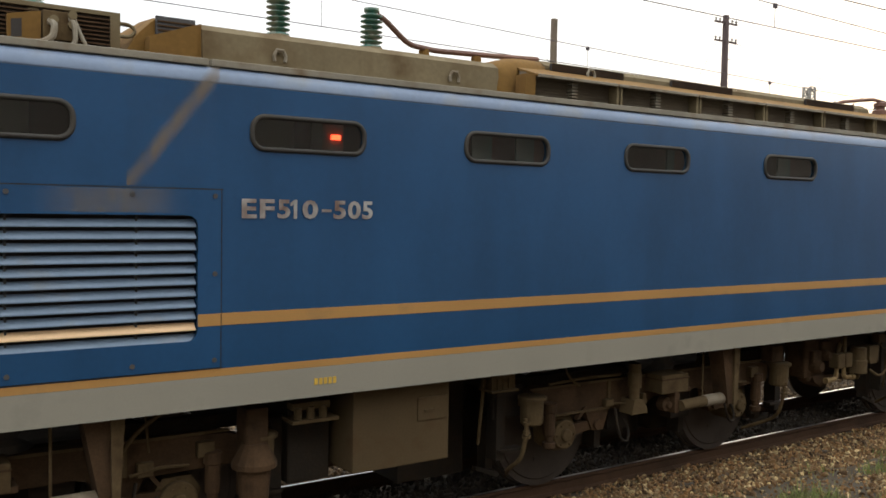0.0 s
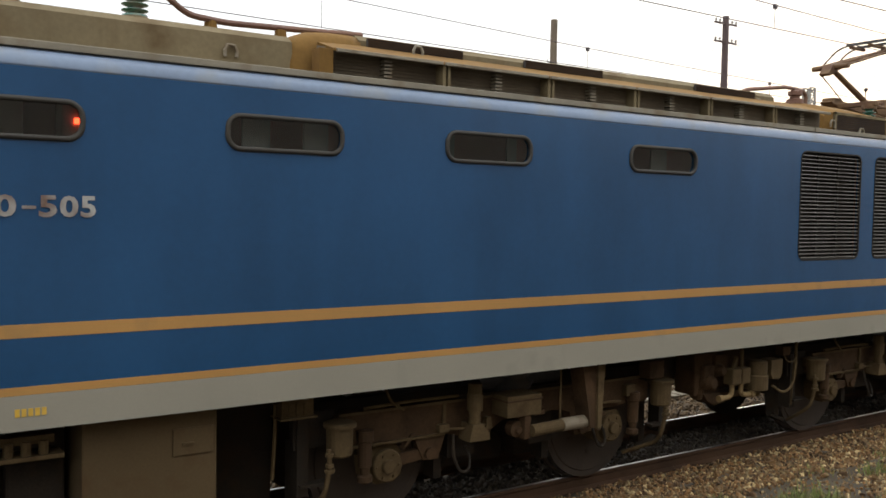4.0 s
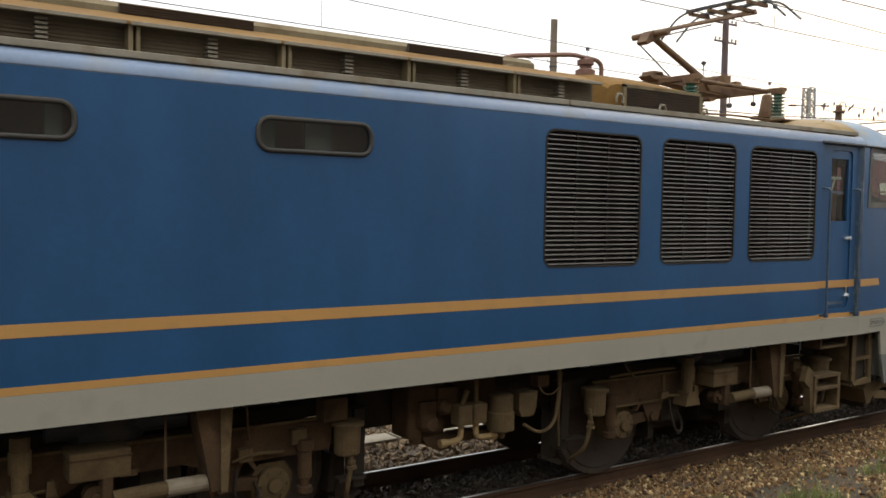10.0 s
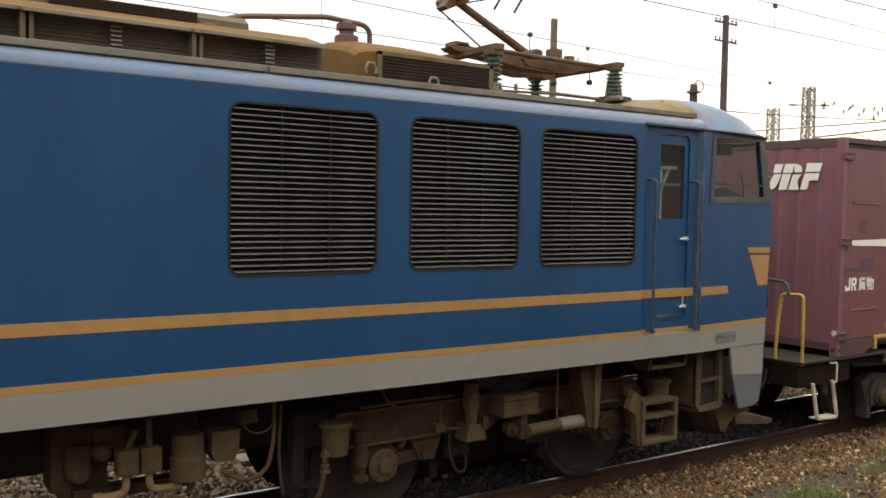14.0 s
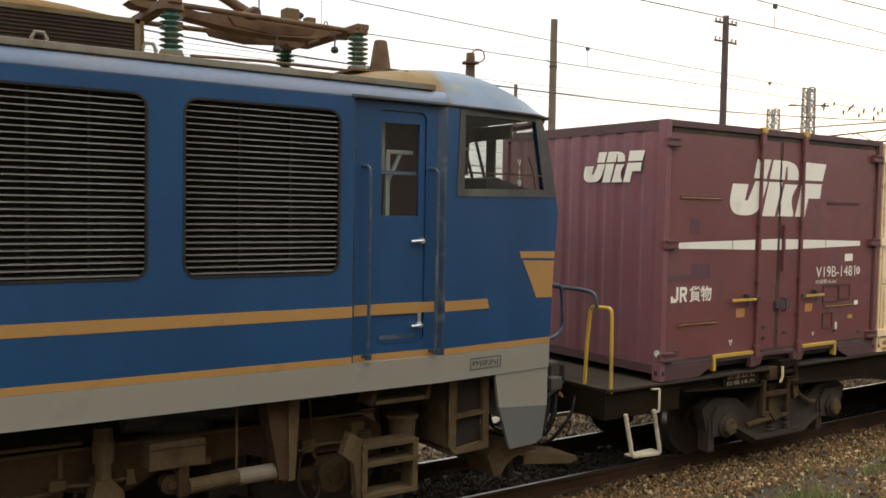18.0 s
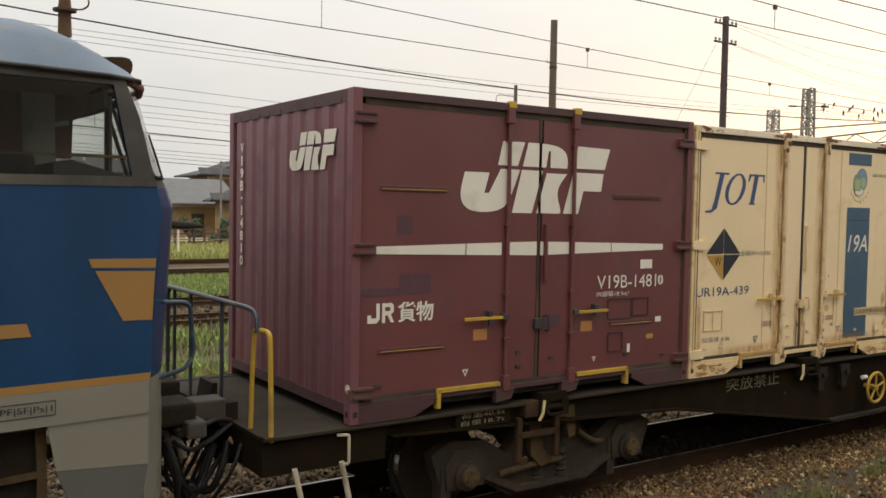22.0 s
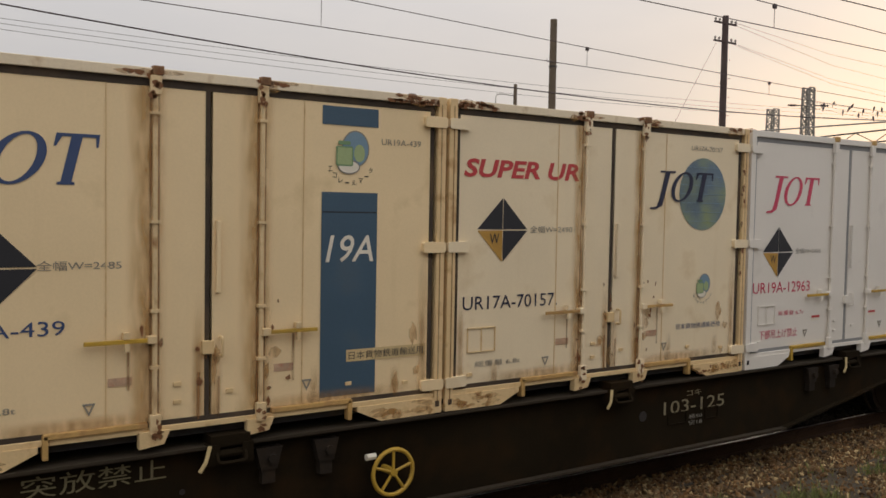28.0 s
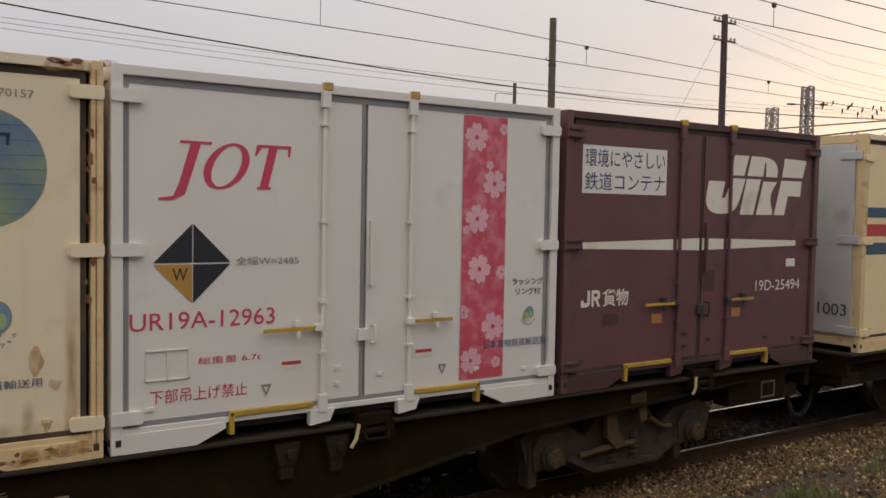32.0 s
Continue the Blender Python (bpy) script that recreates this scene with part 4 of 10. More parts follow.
part("lower_stripe", sheet(B(), [(-2.66, 1.509), (XE + 0.005, 1.509), (XE + 0.012, 1.558), (-2.66, 1.558)], [], YL - 0.003, 0.003, cab_bow), OCHRE, loco, "ochre painted stripe")
part("nose_stripe", sheet(B(), [(-1.855, 2.235), (XE + 0.04, 2.225), (XE + 0.045, 2.285), (-1.875, 2.29)], [], YL - 0.003, 0.003, cab_bow), OCHRE, loco, "ochre painted bar")
part("nose_wedge", sheet(B(), [(-1.665, 1.90), (XE + 0.02, 1.895), (XE + 0.038, 2.205), (-1.835, 2.215)], [], YL - 0.003, 0.003, cab_bow), OCHRE, loco, "ochre painted wedge")
part("sill_band", sheet(B(), [(-2.66, 1.30), (XE, 1.30), (XE + 0.005, 1.508), (-2.66, 1.508)], [], YL - 0.004, 0.05, cab_bow), SILL, loco, "light grey painted sill band")
# rear face of the cab, rounded in plan
REAR = ((1.30, 0.0, 0.26), (1.514, 0.005, 0.26), (2.61, 0.08, 0.26), (2.735, 0.045, 0.245), (2.80, 0.030, 0.215), (3.41, -0.165, 0.23))
for (z0, e0, b0), (z1, e1, b1), m, nm in zip(REAR, REAR[1:], (SILL, BLUE, BLUE, fr.data.materials[0], WINDSCREEN), ("rear_sill", "rear_wall", "rear_wall", "windscreen_frame", "windscreen")):
    bm = B()
    rows = []
    for z, ee, bow in ((z0, e0, b0), (z1, e1, b1)):
        rows.append([bm.verts.new((XE + ee + bow * (1 - abs(-1 + k / 8) ** 4.0), 1.32 * (-1 + k / 8), z)) for k in range(17)])
    for k in range(16):
        bm.faces.new((rows[0][k], rows[0][k + 1], rows[1][k + 1], rows[1][k]))
    part(nm, bm, m, loco, smooth=True).visible_shadow = nm != "windscreen"
part("cab_side", sheet(B(), [(-2.9, 1.31), (XE - 0.02, 1.31), (XE + 0.02, 2.6), (XE - 0.15, 3.41), (-2.9, 3.41)], [WINC], 1.30, 0.03), BLUE, loco, "blue cab side with a window")
pane = part("far_pane", sheet(B(), WINC, [], 1.312, 0.006), GLASS, loco)
pane.visible_shadow = False
# cab roof: a dusty ochre fairing and the pale front dome
def cab_shell(stations):
    bm_, rows_ = B(), []
    for x, h, w, e in stations:
        rows_.append([bm_.verts.new((x, w * a, e + h * max(0, 1 - abs(a) ** 3.2) ** 0.55)) for a in (-1 + k / 10 for k in range(21))])
    for a, b in zip(rows_, rows_[1:]):
        for k in range(20):
            bm_.faces.new((a[k], a[k + 1], b[k + 1], b[k]))
    return bm_


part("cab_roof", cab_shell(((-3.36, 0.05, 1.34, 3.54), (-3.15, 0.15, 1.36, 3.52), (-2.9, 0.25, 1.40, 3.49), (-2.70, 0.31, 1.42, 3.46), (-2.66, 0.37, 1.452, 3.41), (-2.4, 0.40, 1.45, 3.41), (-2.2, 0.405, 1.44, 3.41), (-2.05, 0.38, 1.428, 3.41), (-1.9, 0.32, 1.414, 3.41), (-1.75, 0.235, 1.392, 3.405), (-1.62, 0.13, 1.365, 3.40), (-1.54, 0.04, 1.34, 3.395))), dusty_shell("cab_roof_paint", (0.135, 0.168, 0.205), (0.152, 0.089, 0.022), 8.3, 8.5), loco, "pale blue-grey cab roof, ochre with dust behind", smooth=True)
part("lifting_eye", tube(B(), [(-2.78, -0.98, 3.60), (-2.785, -0.98, 3.68), (-2.74, -0.98, 3.71), (-2.70, -0.98, 3.68), (-2.70, -0.98, 3.60)], 0.014, 8), ROOF_OCHRE, loco)
part("brow", tube(B(), [(-3.46, -1.462, 3.412), (-2.66, -1.465, 3.41), (-2.2, -1.45, 3.408), (-1.75, -1.40, 3.405), (-1.56, -1.33, 3.395), (-1.44, -0.9, 3.39), (-1.41, 0, 3.39), (-1.44, 0.9, 3.39), (-1.56, 1.33, 3.395)], 0.012, 8), DARK, loco, "thin dark eave trim of the cab")
bm = B()
prism(bm, [(-1.70, 3.44), (-1.42, 3.40), (-1.335, 3.62), (-1.345, 3.68), (-1.40, 3.695), (-1.66, 3.665)], -0.34, 0.34)
bmesh.ops.bevel(bm, geom=bm.edges[:], offset=0.012, segments=2, affect="EDGES")
lamp = part("headlamp_box", bm, BOGIE, loco, "brown headlamp box on the cab roof")
for y in (-0.17, 0.17):
    part("lens", lathe(B(), (-1.39, y, 3.54), (-1.352, y, 3.55), [(0, 0.08), (0.7, 0.075), (1, 0.05)], 16), WINDSCREEN, lamp)
part("brow_lip", tube(B(), [(-1.62, -1.33, 3.385), (-1.52, -1.18, 3.37), (-1.44, -0.85, 3.365), (-1.42, -0.4, 3.365), (-1.415, 0, 3.365), (-1.42, 0.4, 3.365), (-1.44, 0.85, 3.365), (-1.52, 1.18, 3.37)], 0.030, 8), CURTAIN, loco, "dark red-brown lip over the windscreen")
at_face = lambda y, e: XE + e + 0.217 * (1 - abs(y / 1.32) ** 4) + 0.004
part("windscreen_seal", tube(B(), [(at_face(y, 0.030), y, 2.80) for y in (-1.30, -1.2, -1.05, -0.8, -0.4, 0, 0.4, 0.8, 1.05, 1.2, 1.30)], 0.012, 6), RUBBER, loco)
for y in (-0.10, 0.10):
    part("windscreen_seal", tube(B(), [(at_face(y, 0.030), y, 2.80), (at_face(y, -0.16), y, 3.40)], 0.016, 6), RUBBER, loco)
part("wiper", tube(B(), [(at_face(-0.85, 0.03) + 0.012, -0.85, 2.81), (at_face(-0.88, -0.018) + 0.010, -0.88, 2.96), (at_face(-0.86, -0.062) + 0.008, -0.86, 3.10)], 0.007, 6), RUBBER, loco)
# cab interior
bm = B()
box(bm, -3.3, -3.25, -1.2, 1.2, 1.5, 3.35)
box(bm, -3.3, -1.6, 1.15, 1.2, 1.5, 2.76)
box(bm, -3.3, -1.75, -1.28, 1.2, 3.36, 3.39)
pieces("cab_lining", bm, CAB_LINING, loco, "pale sage cab lining")
part("sun_visor", box(B(), -1.70, -1.67, -1.0, 1.12, 3.24, 3.36, 0.008), CAB_LINING, loco, "sage visor behind the windscreen")
part("window_blind", box(B(), -2.50, -1.80, 1.20, 1.22, 3.02, 3.36), CURTAIN, loco, "red-brown blind in the far cab window")
bm = B()
box(bm, -2.60, -2.112, -0.53, -0.50, 2.75, 3.38, 0.006)
prism(bm, [(-1.904, 2.93), (-1.80, 2.93), (-1.79, 3.22), (-1.668, 3.25), (-1.668, 3.38), (-1.904, 3.38)], -0.53, -0.50)
pieces("cab_panel", bm, CURTAIN, loco, "dark red-brown panel inside the cab")
part("cab_panel", box(B(), -2.11, -1.906, -0.54, -0.50, 2.88, 3.38, 0.006), surface("pale_sage_panel", (0.40, 0.41, 0.32), 0.8, vary=0.1), loco, "sage panel inside the cab")
part("window_bar", box(B(), -2.48, -1.64, YL + 0.10, YL + 0.112, 2.907, 2.922), BOGIE_PALE, loco, "thin grey-brown bar across the cab window")
part("door_panel", box(B(), -3.24, -2.45, -1.0, -0.97, 1.5, 3.36), CURTAIN, loco, "red-brown panel behind the cab door")
bm = B()
box(bm, -2.35, -2.05, -0.7, -0.3, 2.0, 2.95, 0.05)
pieces("cab_seat", bm, DARK, loco, "dark seat back")
bm = B()
prism(bm, [(-2.02, 2.0), (-1.55, 2.0), (-1.55, 2.80), (-1.70, 2.84), (-1.92, 2.90), (-2.02, 2.88)], -1.1, 1.1)
box(bm, -1.58, -1.55, -0.62, -0.5, 2.80, 3.37, 0.01)
box(bm, -1.85, -1.76, 0.2, 0.8, 2.86, 3.0, 0.02)
pieces("cab_desk", bm, DARK, loco, "dark desk, pillar and instrument hood")
bm = B()
box(bm, -3.21, -3.115, -1.30, -1.28, 2.88, 3.26)
box(bm, -3.115, -3.08, -1.32, -1.29, 2.56, 3.03, 0.004)
box(bm, -3.11, -2.88, -1.32, -1.29, 3.03, 3.06, 0.004)
prism(bm, [(-3.10, 2.83), (-3.07, 2.83), (-2.97, 3.03), (-3.0, 3.03)], -1.31, -1.29)
box(bm, -1.90, -1.80, -0.98, -0.90, 2.86, 2.905, 0.01)
# slanted strip and dab: a bright reflection put in as pale pieces
prism(bm, [(-2.02, 3.115), (-1.83, 3.155), (-1.83, 3.185), (-2.02, 3.15)], -0.60, -0.59)
box(bm, -2.06, -2.03, -0.60, -0.58, 3.10, 3.16, 0.004)
pieces("cab_fitting", bm, CAB_PALE, loco, "pale fittings inside the cab, with a reflection put in as a bar")

for ch, u0, u1 in (("E", 0.0, 0.105), ("F", 0.128, 0.233), ("5", 0.255, 0.35), ("0", 0.44, 0.56), ("5", 0.68, 0.78), ("0", 0.795, 0.90), ("5", 0.912, 1.0)):
    lettering(loco, ch, -15.30 + 0.985 * u0, -15.30 + 0.985 * u1, 2.54, 2.668, LETTER, YL - 0.008, bold=0.03)
part("lettering", sheet(B(), [(-14.905, 2.54), (-14.905, 2.668), (-14.925, 2.668), (-14.955, 2.645), (-14.955, 2.622), (-14.931, 2.636), (-14.931, 2.54)], [], YL - 0.008, 0.001), LETTER, loco)
part("lettering", box(B(), -14.72, -14.645, YL - 0.008, YL - 0.007, 2.588, 2.606), LETTER, loco)
lettering(loco, "PF|SF|Ps|1", -2.37, -2.09, 1.385, 1.435, PRINT_BLACK, YL - 0.006 + cab_bow(-2.38), bold=0.01)
bm = B()
sheet(bm, [(-2.395, 1.365), (-2.065, 1.365), (-2.065, 1.455), (-2.395, 1.455)], [[(-2.39, 1.37), (-2.07, 1.37), (-2.07, 1.45), (-2.39, 1.45)]], YL - 0.006, 0.001, cab_bow)
part("inscription_frame", bm, PRINT_BLACK, loco)
bm = B()
for k in range(5):
    box(bm, -14.76 + k * 0.036, -14.735 + k * 0.036, YL - 0.008, YL - 0.0045, 1.385, 1.43)
pieces("inscription", bm, YELLOW, loco, "small yellow marking")

# ---- locomotive roof ----
def hood(x0, x1, y, z1, label, taper=0.12):
    bm_ = B()
    prism(bm_, [(y, 3.56), (y + 0.02, z1 - 0.05), (y + 0.10, z1), (-y - 0.10, z1), (-y - 0.02, z1 - 0.05), (-y, 3.56)], x0, x1, "x")
    return part("roof_hood", bm_, ROOF, loco, label)


h1 = hood(-15.41, -12.85, -1.02, 3.87, "dusty brown roof equipment hood")
part("hood_end", prism(B(), [(-15.76, 3.56), (-15.41, 3.56), (-15.41, 3.865), (-15.76, 3.74)], -0.98, 0.98), ROOF_OCHRE, loco, "sloped ochre end of the hood")
bm = B()
rows = []
for x, z in ((-15.92, 3.56), (-15.88, 3.66), (-15.80, 3.80), (-15.74, 3.87), (-15.68, 3.93), (-15.45, 3.93), (-15.35, 3.90)):
    rows.append([bm.verts.new((x, 0.86 * a, 3.56 + (z - 3.56) * (1 - 0.12 * abs(a) ** 4))) for a in (-1, -0.9, -0.5, 0, 0.5, 0.9, 1)])
for a, b in zip(rows, rows[1:]):
    for k in range(6):
        bm.faces.new((a[k], a[k + 1], b[k + 1], b[k]))
for k in (0, 6):
    bm.faces.new([r[k] for r in rows] + [bm.verts.new((-15.35, 0.86 * (1 if k else -1), 3.56))])
part("roof_hood", bm, ROOF_OCHRE, loco, "rounded ochre hood end", smooth=False)
bm = B()
box(bm, -15.69, -15.42, -0.885, -0.86, 3.70, 3.90)
vent0 = part("vent", bm, DARK, loco, "dark side louvre")
bm = B()
for k in range(6):
    box(bm, -15.68, -15.43, -0.893, -0.885, 3.71 + k * 0.03, 3.72 + k * 0.03)
pieces("louvre_slat", bm, BOGIE, vent0)
bh = part("roof_hood", box(B(), -19.0, -15.93, -0.85, 0.85, 3.56, 3.87, 0.01), BOGIE_DARK, loco, "black louvred hood")
bm = B()
for k in range(9):
    box(bm, -18.9, -15.99, -0.868, -0.85, 3.61 + k * 0.027, 3.619 + k * 0.027)
pieces("louvre_slat", bm, BOGIE, bh)
bm = B()
box(bm, -19.0, -15.92, -0.87, -0.84, 3.855, 3.885, 0.004)
box(bm, -15.985, -15.92, -0.87, -0.84, 3.56, 3.86, 0.004)
pieces("hood_frame", bm, ROOF, bh)
part("grab_hook", tube(B(), [(-15.92, -0.8, 3.83), (-15.84, -0.8, 3.83), (-15.80, -0.8, 3.79), (-15.84, -0.8, 3.745), (-15.92, -0.8, 3.745)], 0.012, 8, 0.03), ROOF, bh)
hd = hood(-12.21, -6.95, -0.86, 3.985, "long dusty roof hood")
bm = B()
rows = []
for x, w_, z in ((-12.87, 1.0, 3.83), (-12.78, 1.03, 3.90), (-12.66, 1.01, 3.945), (-12.5, 0.96, 3.97), (-12.3, 0.90, 3.983), (-12.2, 0.87, 3.985)):
    rows.append([bm.verts.new((x, w_ * a, 3.56 + (z - 3.56) * b)) for a, b in ((-1.03, 0), (-1.0, 0.62), (-0.97, 0.84), (-0.9, 0.96), (-0.8, 1), (0.8, 1), (0.9, 0.96), (0.97, 0.84), (1.0, 0.62), (1.03, 0))])
for a, b in zip(rows, rows[1:]):
    for k in range(9):
        bm.faces.new((a[k], a[k + 1], b[k + 1], b[k]))
bm.faces.new(rows[0])
bm.faces.new(rows[-1])
part("hood_end", bm, ROOF_OCHRE, hd, "rounded ochre end of the long hood", smooth=True)
for a, b in ((-12.15, -11.24), (-10.56, -9.62), (-8.30, -7.34)):
    # the opening's inner shade is put on as a plate
    v = part("vent", box(B(), a, b, -0.88, -0.85, 3.885, 3.955), INSIDE, hd, "vent opening as a near-black plate")
    bm = B()
    for k in range(4):
        box(bm, a, b, -0.888, -0.88, 3.895 + k * 0.017, 3.901 + k * 0.017)
    pieces("louvre_slat", bm, BOGIE, v)
# louvre bays along the roof edge under a sloped apron
# brown with the recess shadow put into it
BAY = surface("shadow_brown", (0.112, 0.084, 0.052), 0.9, vary=0.2, dirt=(0.06, 0.044, 0.028), much=0.4)
part("roof_apron", prism(B(), [(-1.24, 3.755), (-1.235, 3.775), (-0.86, 3.89), (-0.86, 3.87)], -12.64, -6.5, "x"), ROOF_OCHRE, loco, "sloped ochre apron over the louvres")
lv = part("roof_louvre", box(B(), -12.70, -6.5, -1.12, -1.10, 3.57, 3.80), BAY, loco, "brown louvre wall in bays")
bm = B()
for k in range(7):
    box(bm, -12.63, -6.52, -1.13, -1.12, 3.59 + k * 0.024, 3.594 + k * 0.024)
pieces("louvre_slat", bm, BAY, lv)
part("bay_post", box(B(), -12.74, -12.63, -1.235, -1.10, 3.565, 3.765, 0.004), ROOF_OCHRE, lv)
bm = B()
for x in (-11.63, -10.55, -9.51, -8.48, -7.45):
    box(bm, x - 0.04, x - 0.01, -1.225, -1.11, 3.565, 3.76, 0.003)
    box(bm, x + 0.01, x + 0.035, -1.225, -1.11, 3.565, 3.76, 0.003)
pieces("bay_post", bm, ROOF, lv, "dusty double post")
bm = B()
for x in (-12.145, -11.09, -10.03, -9.0, -7.96, -6.93):
    for k in range(6):
        box(bm, x - 0.035, x + 0.035, -1.19, -1.12, 3.585 + k * 0.028, 3.600 + k * 0.028)
pieces("drip_fin", bm, GUTTER, lv)
bm = B()
xs_ = (-12.63, -11.68, -10.6, -9.56, -8.53, -7.5, -6.5)
for a, b in zip(xs_, xs_[1:]):
    box(bm, a + 0.02, b - 0.01, -1.262, -1.235, 3.748, 3.772, 0.003)
pieces("apron_lip", bm, GUTTER, lv, "pale lip of the apron")
# lifting eyes
for x, y, z in ((-14.85, -1.03, 3.70), (-13.32, -1.03, 3.70), (-11.73, -0.95, 3.885), (-7.25, -0.86, 3.85), (-6.0, -0.965, 3.70), (-5.43, -0.985, 3.64), (-4.74, -0.93, 3.66)):
    part("lifting_eye", tube(B(), [(x - 0.04, y, z - 0.04), (x - 0.045, y, z), (x - 0.025, y, z + 0.04), (x + 0.025, y, z + 0.04), (x + 0.045, y, z), (x + 0.04, y, z - 0.04)], 0.013, 8), GUTTER, loco)
# domed hood before the pantograph
bm = B()
rows = []
for x, g, c in ((-6.12, 0.80, 1.0), (-6.08, 0.91, 1.0), (-6.0, 0.98, 1.0), (-5.90, 1.0, 1.05), (-5.45, 1.0, 1.05), (-5.2, 1.0, 0.92), (-5.0, 1.0, 0.66), (-4.88, 1.0, 0.42), (-4.77, 1.0, 0.14)):
    rows.append([bm.verts.new((x, y * 0.92, 3.56 + ((z - 3.56) if z < 3.85 else 0.285 + (z - 3.845) * c) * g)) for y, z in ((-1, 3.56), (-1, 3.845), (-0.93, 3.885), (-0.75, 3.94), (-0.5, 3.99), (-0.25, 4.015), (0, 4.02), (0.25, 4.015), (0.5, 3.99), (0.75, 3.94), (0.93, 3.885), (1, 3.845), (1, 3.56))])
for a, b in zip(rows, rows[1:]):
    for k in range(12):
        bm.faces.new((a[k], a[k + 1], b[k + 1], b[k]))
bm.faces.new(rows[0])
bm.faces.new(rows[-1])
dome = part("roof_hood", bm, ROOF_OCHRE, loco, "domed ochre hood with a black side louvre")
part("vent", box(B(), -5.90, -4.83, -0.935, -0.9, 3.60, 3.815), INSIDE, dome, "black side louvre")
bm = B()
for k in range(8):
    box(bm, -5.90, -4.83, -0.945, -0.935, 3.615 + k * 0.025, 3.622 + k * 0.025)
pieces("louvre_slat", bm, BOGIE, dome)
bm = B()
box(bm, -5.93, -5.89, -0.95, -0.92, 3.58, 3.85, 0.004)
box(bm, -4.84, -4.80, -0.95, -0.92, 3.58, 3.85, 0.004)
box(bm, -5.93, -4.80, -0.95, -0.92, 3.815, 3.85, 0.004)
pieces("louvre_frame", bm, ROOF, dome)


def insulator(x, y, z, h, r=0.075, sheds=5):
    prof = [(0, r * 0.95), (0.10, r * 0.95), (0.12, r * 0.6)]
    for k in range(sheds):
        a = 0.14 + 0.74 * k / sheds
        d = 0.74 / sheds
        prof += [(a, r * 0.55), (a + 0.35 * d, r), (a + 0.5 * d, r), (a + 0.62 * d, r * 0.55)]
    prof += [(0.90, r * 0.55), (0.92, r * 0.7), (1.0, r * 0.7)]
    ob = part("insulator", lathe(B(), (x, y, z), (x, y, z + h), prof, 16), INSULATOR, loco, "green ribbed porcelain insulator", smooth=True)
    part("insulator_foot", rod(B(), (x, y, z - 0.05), (x, y, z + 0.02), r * 1.25, 12, r), ROOF, ob)
    return ob


for x, y, z, h in ((-14.68, -0.6, 3.91, 0.34), (-13.86, -0.6, 3.91, 0.34), (-16.45, -0.75, 3.87, 0.34)):
    insulator(x, y, z, h, 0.092, 6)
bm = B()
tube(bm, [(-13.82, -0.6, 4.21), (-13.74, -0.6, 4.18), (-13.47, -0.55, 4.01), (-13.16, -0.5, 4.0), (-12.41, -0.5, 4.03), (-12.0, -0.5, 4.05)], 0.024, 8, 0.08)
part("busbar", bm, COPPER, loco, "red-brown roof busbar")
bm = B()
for x in (-13.28, -12.72):
    rod(bm, (x, -0.5, 3.86), (x, -0.5, 4.0), 0.055, 12, 0.045)
pieces("busbar_support", bm, ROOF_OCHRE, loco)
bm = B()
tube(bm, [(-7.1, -0.4, 4.0), (-6.82, -0.4, 4.085), (-6.10, -0.4, 4.175), (-5.95, -0.4, 4.165), (-5.76, -0.4, 4.155), (-5.70, -0.4, 4.11), (-5.70, -0.4, 4.0)], 0.023, 8, 0.06)
lathe(bm, (-5.92, -0.4, 3.98), (-5.92, -0.4, 4.165), [(0, 0.10), (0.3, 0.10), (0.4, 0.06), (0.55, 0.06), (0.6, 0.085), (0.85, 0.085), (0.9, 0.05), (1, 0.04)], 14)
part("busbar", bm, COPPER, loco, "red-brown roof busbar on a stub insulator")
# disconnector near the front of the seen stretch
dc = part("disconnector", box(B(), -16.42, -16.22, -1.0, -0.7, 3.64, 3.82, 0.008), BOGIE_PALE, loco, "dusty roof disconnector with bent pipes")
part("side_cover", prism(B(), [(-16.62, 3.60), (-16.43, 3.62), (-16.43, 3.81), (-16.62, 3.77)], -0.99, -0.95), ROOF_OCHRE, dc, "ochre side cover")
part("side_cover", prism(B(), [(-16.60, 3.63), (-16.54, 3.64), (-16.54, 3.75), (-16.60, 3.74)], -0.995, -0.985), INSIDE, dc)
bm = B()
tube(bm, [(-16.38, -1.0, 3.75), (-16.36, -1.05, 3.73), (-16.37, -1.06, 3.65), (-16.42, -1.06, 3.61), (-16.47, -1.05, 3.60)], 0.022, 8, 0.03)
tube(bm, [(-16.26, -1.0, 3.78), (-16.24, -1.04, 3.74), (-16.24, -1.05, 3.63), (-16.27, -1.05, 3.59)], 0.016, 8, 0.03)
tube(bm, [(-16.24, -1.0, 3.79), (-16.22, -1.03, 3.72), (-16.17, -1.05, 3.60)], 0.013, 8, 0.03)
pieces("pipe", bm, GUTTER, dc)
bm = B()
for x, z in ((-16.36, 3.76), (-16.25, 3.74), (-16.25, 3.80)):
    rod(bm, (x, -1.0, z), (x, -1.03, z), 0.028, 10)
pieces("pipe_union", bm, ROOF, dc)

# pantograph: base frame, lower arm, upper arm, head
pg = part("pantograph", prism(B(), [(-4.66, 4.15), (-4.53, 4.19), (-4.10, 4.14), (-3.82, 4.16), (-3.60, 4.17), (-3.1, 4.155), (-2.72, 4.135), (-2.72, 4.11), (-3.0, 4.09), (-3.1, 4.05), (-3.5, 4.03), (-3.82, 4.04), (-4.2, 4.085), (-4.6, 4.12)], -0.09, 0.09), PANTO, loco, "rusty ochre single-arm pantograph, raised")
bm = B()
box(bm, -4.51, -4.41, -0.6, 0.6, 4.07, 4.13, 0.008)
